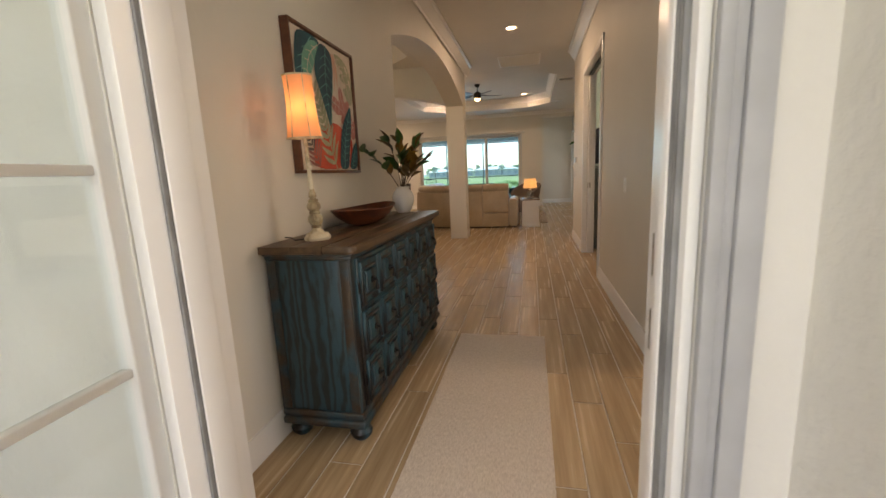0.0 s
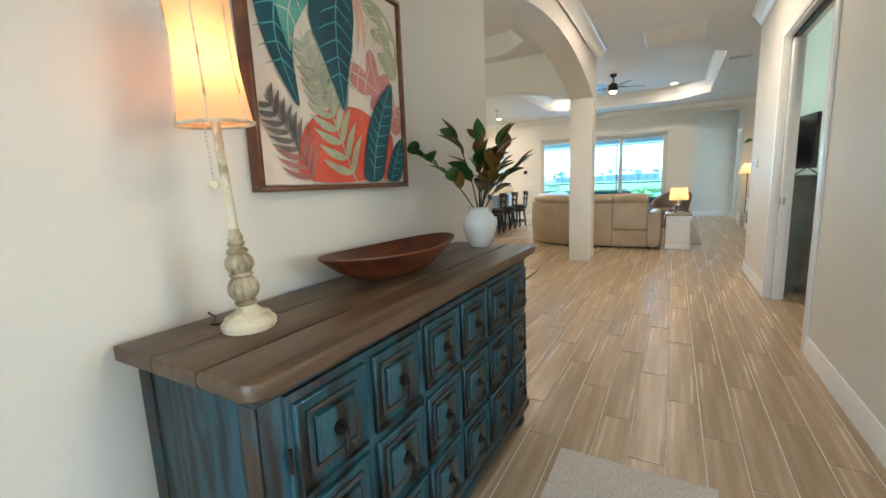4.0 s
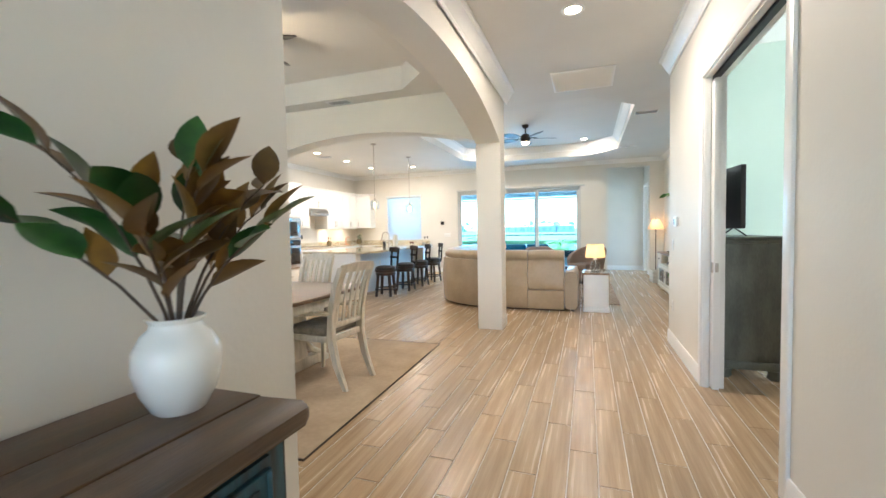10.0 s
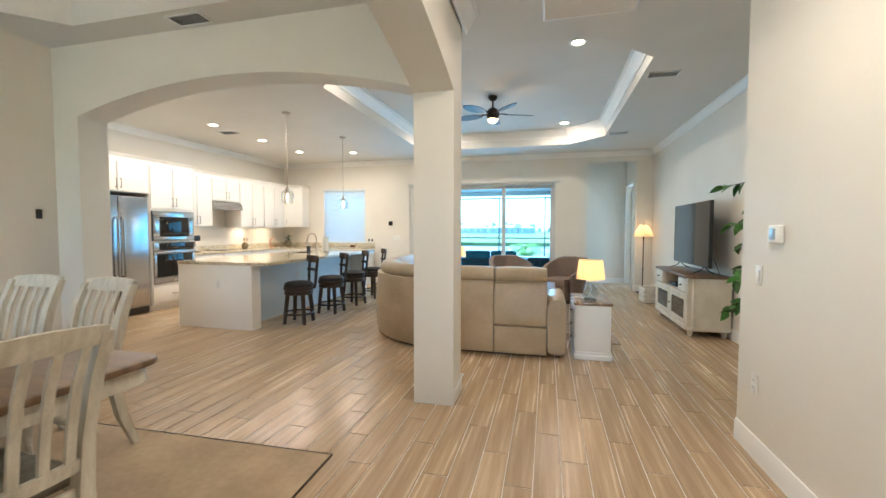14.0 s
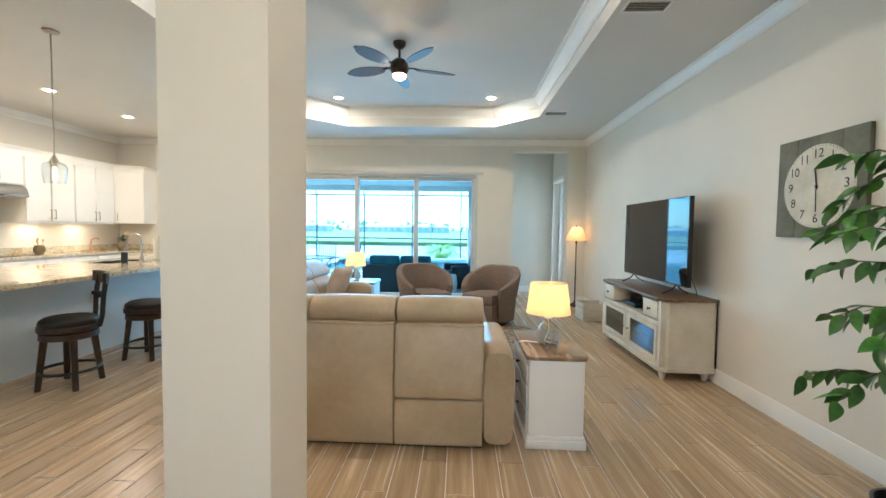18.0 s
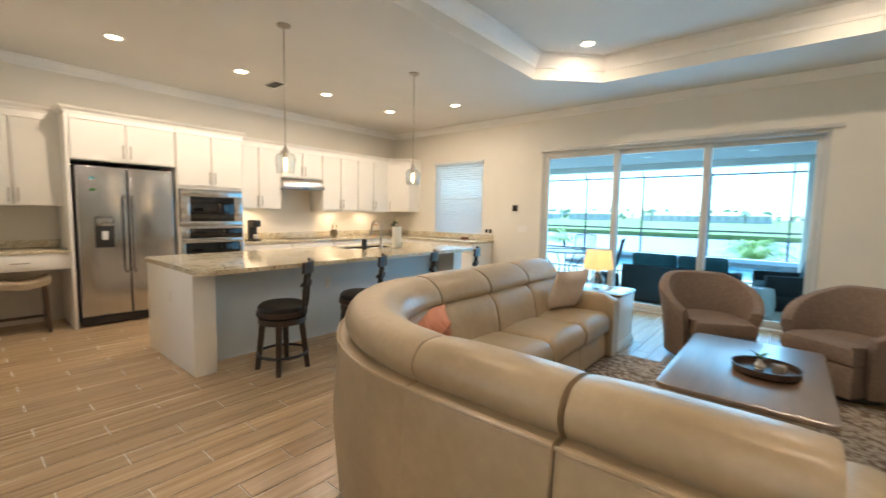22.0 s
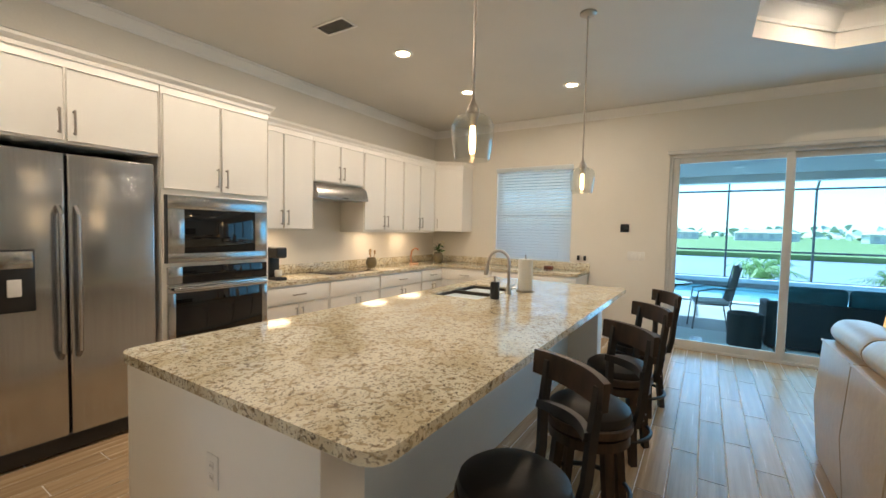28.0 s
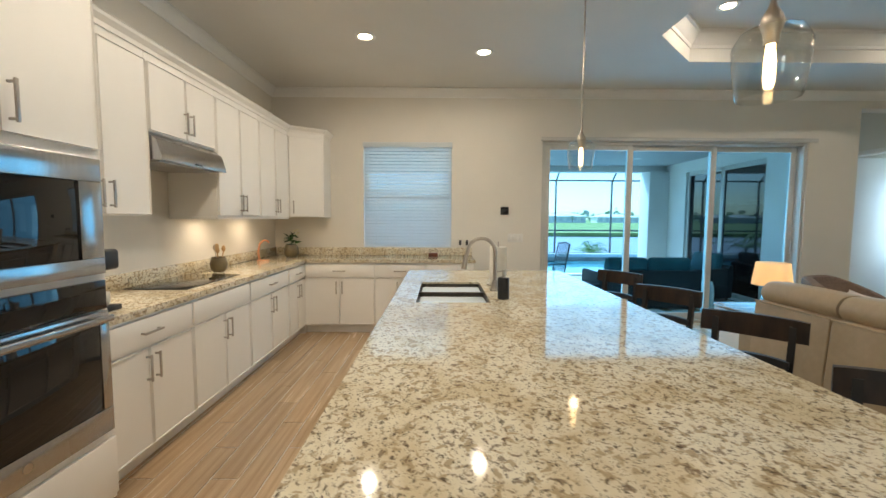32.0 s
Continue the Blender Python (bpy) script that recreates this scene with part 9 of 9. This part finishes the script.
# patio sofa, chairs and tables
def patio_seat(name, label, x, y, rz, w):
    ob = thing(name, label, "patio seat", pose(x, y, -0.03, 0, 0, rz))
    part("wicker_back", box(begin(), -w / 2, w / 2, -0.42, -0.32, 0.05, 0.64, 0.02), WICKER, ob)
    part("wicker_base", box(begin(), -w / 2, w / 2, -0.32, 0.40, 0.05, 0.28, 0.02), WICKER, ob)
    for sx in (-1, 1):
        part("wicker_arm", box(begin(), sx * (w / 2 - 0.06) - 0.06, sx * (w / 2 - 0.06) + 0.06, -0.32, 0.40, 0.28, 0.58, 0.03), WICKER, ob)
    n = max(1, round((w - 0.24) / 0.62))
    cw = (w - 0.26) / n
    for k in range(n):
        a = -w / 2 + 0.13 + cw * k
        part("seat_cushion", box(begin(), a + 0.005, a + cw - 0.005, -0.30, 0.42, 0.28, 0.43, 0.04, 3), TEALFAB, ob, "teal cushion")
        bm = box(begin(), a + 0.005, a + cw - 0.005, -0.07, 0.07, 0.0, 0.44, 0.06, 3)
        part("back_cushion", bm, TEALFAB, ob, "teal cushion", pose(0, -0.22, 0.41, 12, 0, 0))
    for sx in (-w / 2 + 0.06, w / 2 - 0.06):
        for sy in (-0.36, 0.34):
            part("foot", rod(begin(), (sx, sy, 0), (sx, sy, 0.06), 0.02), CAGE, ob)
    return ob


patio_seat("patio_sofa", "dark wicker patio sofa with teal cushions, seen from behind", -1.33, 16.42, 0, 1.62)
patio_seat("patio_armchair", "dark wicker patio armchair with a teal cushion", 0.06, 17.15, 105, 0.85)
ob = thing("garden_stool", "pale pierced ceramic garden stool on the patio", "stool", pose(-0.24, 16.40, -0.03))
part("drum", lathe(begin(), [(0, 0), (0.13, 0), (0.15, 0.05), (0.165, 0.2), (0.15, 0.36), (0.13, 0.42), (0, 0.425)], n=28), CERAMIC, ob)
ob = thing("patio_bin", "dark round planter bin on the patio", "planter", pose(-2.36, 15.95, -0.03))
part("drum", lathe(begin(), [(0, 0), (0.17, 0), (0.19, 0.02), (0.2, 0.45), (0.19, 0.46), (0.17, 0.45), (0, 0.40)], n=24), WICKER, ob)
IRONW = CAGE


def patio_chair():
    ob = thing("patio_dining_chair", "dark iron patio dining chair with vertical bars", "chair", None, "patio dining chairs")
    for sx in (-0.23, 0.23):
        part("side_frame", tube(begin(), [(sx, -0.30, 0), (sx, -0.22, 0.42), (sx * 0.95, -0.34, 1.0)], 0.012, 6), IRONW, ob)
        part("front_leg", tube(begin(), [(sx, 0.26, 0), (sx, 0.22, 0.42), (sx, -0.2, 0.43)], 0.012, 6), IRONW, ob)
        part("arm", tube(begin(), [(sx, -0.27, 0.66), (sx * 1.12, 0.0, 0.67), (sx * 1.08, 0.2, 0.62), (sx, 0.22, 0.42)], 0.012, 6), IRONW, ob)
    part("top_bar", tube(begin(), [(-0.22, -0.34, 1.0), (0, -0.37, 1.03), (0.22, -0.34, 1.0)], 0.012, 6), IRONW, ob)
    for k in range(7):
        x = -0.165 + 0.055 * k
        part("back_bar", tube(begin(), [(x, -0.22, 0.46), (x, -0.30, 0.75), (x, -0.35, 1.01)], 0.007, 5), IRONW, ob)
    part("seat_pad", box(begin(), -0.23, 0.23, -0.22, 0.24, 0.43, 0.48, 0.02), STUCCO2, ob, "pale seat pad")
    return ob


pc = patio_chair()
pc.matrix_basis = pose(-2.75, 16.9, -0.03, 0, 0, 100)
copy_thing(pc, pose(-3.55, 17.7, -0.03, 0, 0, 180))
copy_thing(pc, pose(-4.45, 16.9, -0.03, 0, 0, -90))
ob = thing("patio_table", "round dark iron patio table with a glass top", "table", pose(-3.55, 16.9, -0.03))
part("rim", tube(begin(), [(0.55 * math.cos(2 * math.pi * k / 32), 0.55 * math.sin(2 * math.pi * k / 32), 0.71) for k in range(33)], 0.014, 6), IRONW, ob)
part("glass_top", lathe(begin(), [(0, 0.705), (0.545, 0.705), (0.545, 0.713), (0, 0.713)], n=32), PANE, ob)
for k in range(4):
    a = math.pi / 4 + k * math.pi / 2
    part("leg", tube(begin(), [(0.40 * math.cos(a), 0.40 * math.sin(a), 0), (0.25 * math.cos(a), 0.25 * math.sin(a), 0.4), (0.50 * math.cos(a), 0.50 * math.sin(a), 0.70)], 0.013, 6), IRONW, ob)

# planting by the cage
PALM = material("palm_leaf", (0.20, 0.36, 0.07), (0.30, 0.48, 0.13), 6, 0.6, each=0.3)


def palm(x, y, z, h, seed, fronds=22):
    rnd = random.Random(seed)
    ob = thing("palm", "small green palm by the lake bank", "palm", pose(x, y, z))
    part("trunk", tube(begin(), [(0, 0, 0), (0.02, 0.01, h * 0.12), (0.0, 0.03, h * 0.24)], [0.09, 0.07, 0.06], 8), TWIG, ob)
    bm = begin()
    for k in range(fronds):
        a = rnd.uniform(0, 360)
        up = rnd.uniform(25, 80)
        ln_ = h * rnd.uniform(0.55, 0.8)
        prev = None
        for j in range(9):
            t = j / 8
            p = Vector((ln_ * t * math.cos(radians(up)), 0, h * 0.22 + ln_ * (t * math.sin(radians(up)) - 0.55 * t * t)))
            m = pose(0, 0, 0, 0, 0, a)
            for sg in (-1, 1):
                if j:
                    tmp = leaf_mesh(bmesh.new(), 0.32 * h * 0.6 * (1 - 0.5 * t), 0.03 * h * 0.5, 0.3, 0.1)
                    merge(bm, tmp, m @ Matrix.Translation(p) @ pose(0, 0, 0, 0, 20, sg * (60 - 25 * t)))
    part("crown", bm, PALM, ob, "arching fronds")
    return ob


palm(-1.0, 28.6, -0.55, 2.3, 3, 70)
palm(2.6, 29.5, -0.55, 1.7, 4, 40)
palm(-9.5, 30.5, -0.55, 2.6, 6)


# houses and trees beyond the lake, distance haze mixed into their colours
HOUSE = material("far_house_wall", (0.74, 0.72, 0.68), (0.82, 0.80, 0.76), 0.4, 0.9)
ROOFT = material("far_roof_tile", (0.62, 0.61, 0.60), (0.70, 0.69, 0.67), 0.6, 0.9)
WINT = material("far_window", (0.50, 0.52, 0.55), (0.58, 0.60, 0.62), 2, 0.4)


def far_house(x, y, w, h):
    ob = thing("house", "pale low house with a hipped roof across the lake", "house", pose(x, y, -0.36), "houses across the lake")
    part("wall", box(begin(), -w / 2, w / 2, 0, 9, 0, h), HOUSE, ob)
    bm = begin()
    e = [bm.verts.new(p) for p in ((-w / 2 - 0.6, -0.6, h), (w / 2 + 0.6, -0.6, h), (w / 2 + 0.6, 9.6, h), (-w / 2 - 0.6, 9.6, h))]
    r = [bm.verts.new(p) for p in ((-w / 2 + 4.5, 4.5, h + 1.5), (w / 2 - 4.5, 4.5, h + 1.5))]
    bm.faces.new((e[0], e[1], r[1], r[0])), bm.faces.new((e[2], e[3], r[0], r[1])), bm.faces.new((e[1], e[2], r[1])), bm.faces.new((e[3], e[0], r[0])), bm.faces.new(e)
    part("roof", bm, ROOFT, ob)
    n = int(w / 3)
    for k in range(n):
        a = -w / 2 + w * (k + 0.5) / n
        part("window", box(begin(), a - 0.7, a + 0.7, -0.03, 0.05, 0.9, 2.5), WINT, ob)
    return ob


rnd = random.Random(4)
for k in range(15):
    far_house(-230 + 31 * k + rnd.uniform(-4, 4), 205 + rnd.uniform(-8, 12), rnd.uniform(17, 24), rnd.choice((2.5, 2.7, 2.9)))
# leaf green paled towards grey in place of haze, for trees and woods
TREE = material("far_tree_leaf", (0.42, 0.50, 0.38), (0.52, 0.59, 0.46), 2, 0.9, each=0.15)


def far_tree(x, y, h, seed):
    rnd = random.Random(seed)
    ob = thing("tree", "leafy tree across the lake, paled by haze in its colour", "tree", pose(x, y, -0.36), "trees across the lake")
    bm = tube(begin(), [(0, 0, 0), (0.1, 0, h * 0.4), (0, 0.1, h * 0.75)], [0.18, 0.13, 0.05], 6)
    for k in range(4):
        rod(bm, (0, 0, h * (0.35 + 0.1 * k)), (rnd.uniform(-1, 1) * h * 0.2, rnd.uniform(-1, 1) * h * 0.2, h * (0.6 + 0.09 * k)), 0.06, 0.02, 5)
    part("trunk", bm, TWIG, ob)
    bm = begin()
    for k in range(150):
        a, b = rnd.uniform(0, 2 * math.pi), rnd.uniform(-0.4, 1)
        r = h * 0.30 * (1 - 0.35 * abs(b)) * rnd.uniform(0.4, 1.1)
        p = Vector((r * math.cos(a), r * math.sin(a), h * 0.62 + b * h * 0.32))
        tmp = leaf_mesh(bmesh.new(), h * 0.11, h * 0.07, 0.2, 0.3)
        merge(bm, tmp, Matrix.Translation(p) @ pose(0, 0, 0, rnd.uniform(0, 360), rnd.uniform(-60, 60), rnd.uniform(0, 360)))
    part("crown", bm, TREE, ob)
    return ob


for k in range(9):
    far_tree(-150 + 35 * k + rnd.uniform(-7, 7), 185 + rnd.uniform(-6, 30), rnd.uniform(3.0, 5.5), 40 + k)
# edge of woods at the horizon
bm = begin()
rnd = random.Random(9)
for k in range(700):
    x, y = rnd.uniform(-420, 420), rnd.uniform(330, 400)
    s = rnd.uniform(3.0, 7.0)
    merge(bm, leaf_mesh(bmesh.new(), s, s * 0.8, 0.3, 0.4), pose(x, y, rnd.uniform(0.5, 6.5), rnd.uniform(0, 180), rnd.uniform(-40, 40), rnd.uniform(0, 360)))
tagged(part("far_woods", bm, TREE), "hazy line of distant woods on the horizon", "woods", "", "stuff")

# ---- floor planks, each a tile of its own near the walk ----
PW, PL, GAP = 0.152, 0.929, 0.006
X_ROW, Y_ROW = -0.09, 9.274
floor_ob = bpy.data.objects["floor"]


def plank_mesh(w, length):
    bm = begin()
    c = 0.0018
    low = [bm.verts.new((sx * w / 2, sy * length / 2, -0.002)) for sx, sy in ((-1, -1), (1, -1), (1, 1), (-1, 1))]
    mid = [bm.verts.new((sx * w / 2, sy * length / 2, 0.0012 - 0.0012)) for sx, sy in ((-1, -1), (1, -1), (1, 1), (-1, 1))]
    top = [bm.verts.new((sx * (w / 2 - c), sy * (length / 2 - c), 0.0010)) for sx, sy in ((-1, -1), (1, -1), (1, 1), (-1, 1))]
    for a, b in ((low, mid), (mid, top)):
        for k in range(4):
            bm.faces.new((a[k], a[(k + 1) % 4], b[(k + 1) % 4], b[k]))
    bm.faces.new(top)
    return bm


AREAS = [(HALL_L, HALL_R, FRONT + 0.2, ARCH_Y), (KIT_L + 0.0, LIV_R, ARCH_Y, BACK), (DIN_L, HALL_L, DIN_S, ARCH_Y), (NOOK[0], NOOK[1], BACK, 16.6), (HALL_R, 5.4, FRONT + 0.2, ARCH_Y - 0.12), (NOOK[1], 3.4, 15.5, 16.5), (SLIDER[0], SLIDER[1], BACK, BACK + 0.02)]


def clear_of(x0, x1, y0, y1):
    return any(x1 > a + 0.002 and x0 < b - 0.002 and y1 > c + 0.002 and y0 < d - 0.002 for a, b, c, d in AREAS)


rest_v, rest_f = [], []
proto = None
count = 0
k0, k1 = int((KIT_L - X_ROW) / PW) - 2, int((5.4 - X_ROW) / PW) + 1
for k in range(k0, k1):
    x0 = X_ROW + PW * k
    start = (Y_ROW - (k % 3) * PL / 3) - PL * 12
    j = 0
    while True:
        y0 = start + PL * j
        j += 1
        if y0 > 16.6:
            break
        if y0 + PL < FRONT or not clear_of(x0, x0 + PW, y0, y0 + PL):
            continue
        cx, cy = x0 + PW / 2, y0 + PL / 2
        a, b = max(y0, FRONT + 0.15) + GAP / 2, min(y0 + PL, 16.62) - GAP / 2
        near = (-0.6 < cx < 1.35 and 2.0 < cy < 9.9) and count < 300
        if near and a == y0 + GAP / 2:
            m = pose(cx, cy, 0, 0, 0, 180 * ((k + j) % 2))
            if proto is None:
                proto = part("plank", plank_mesh(PW - GAP, PL - GAP), PLANK, floor_ob, "", m, 0)
            else:
                again("plank", proto, floor_ob, m)
            count += 1
        else:
            n = len(rest_v)
            for z, c in ((-0.002, 0), (0.0, 0), (0.001, 0.0018)):
                xa, xb, ya, yb = x0 + GAP / 2 + c, x0 + PW - GAP / 2 - c, a + c, b - c
                rest_v += [(xa, ya, z), (xb, ya, z), (xb, yb, z), (xa, yb, z)]
            for lv in (0, 4):
                for q in range(4):
                    rest_f.append((n + lv + q, n + lv + (q + 1) % 4, n + lv + 4 + (q + 1) % 4, n + lv + 4 + q))
            rest_f.append((n + 8, n + 9, n + 10, n + 11))
mesh = bpy.data.meshes.new("planks_far")
mesh.from_pydata(rest_v, [], rest_f)
mesh.materials.append(PLANK_REST)
ob = new("planks_far", mesh)
ob.parent = floor_ob
tagged(ob, "wood-look tile planks", "", "", "stuff")
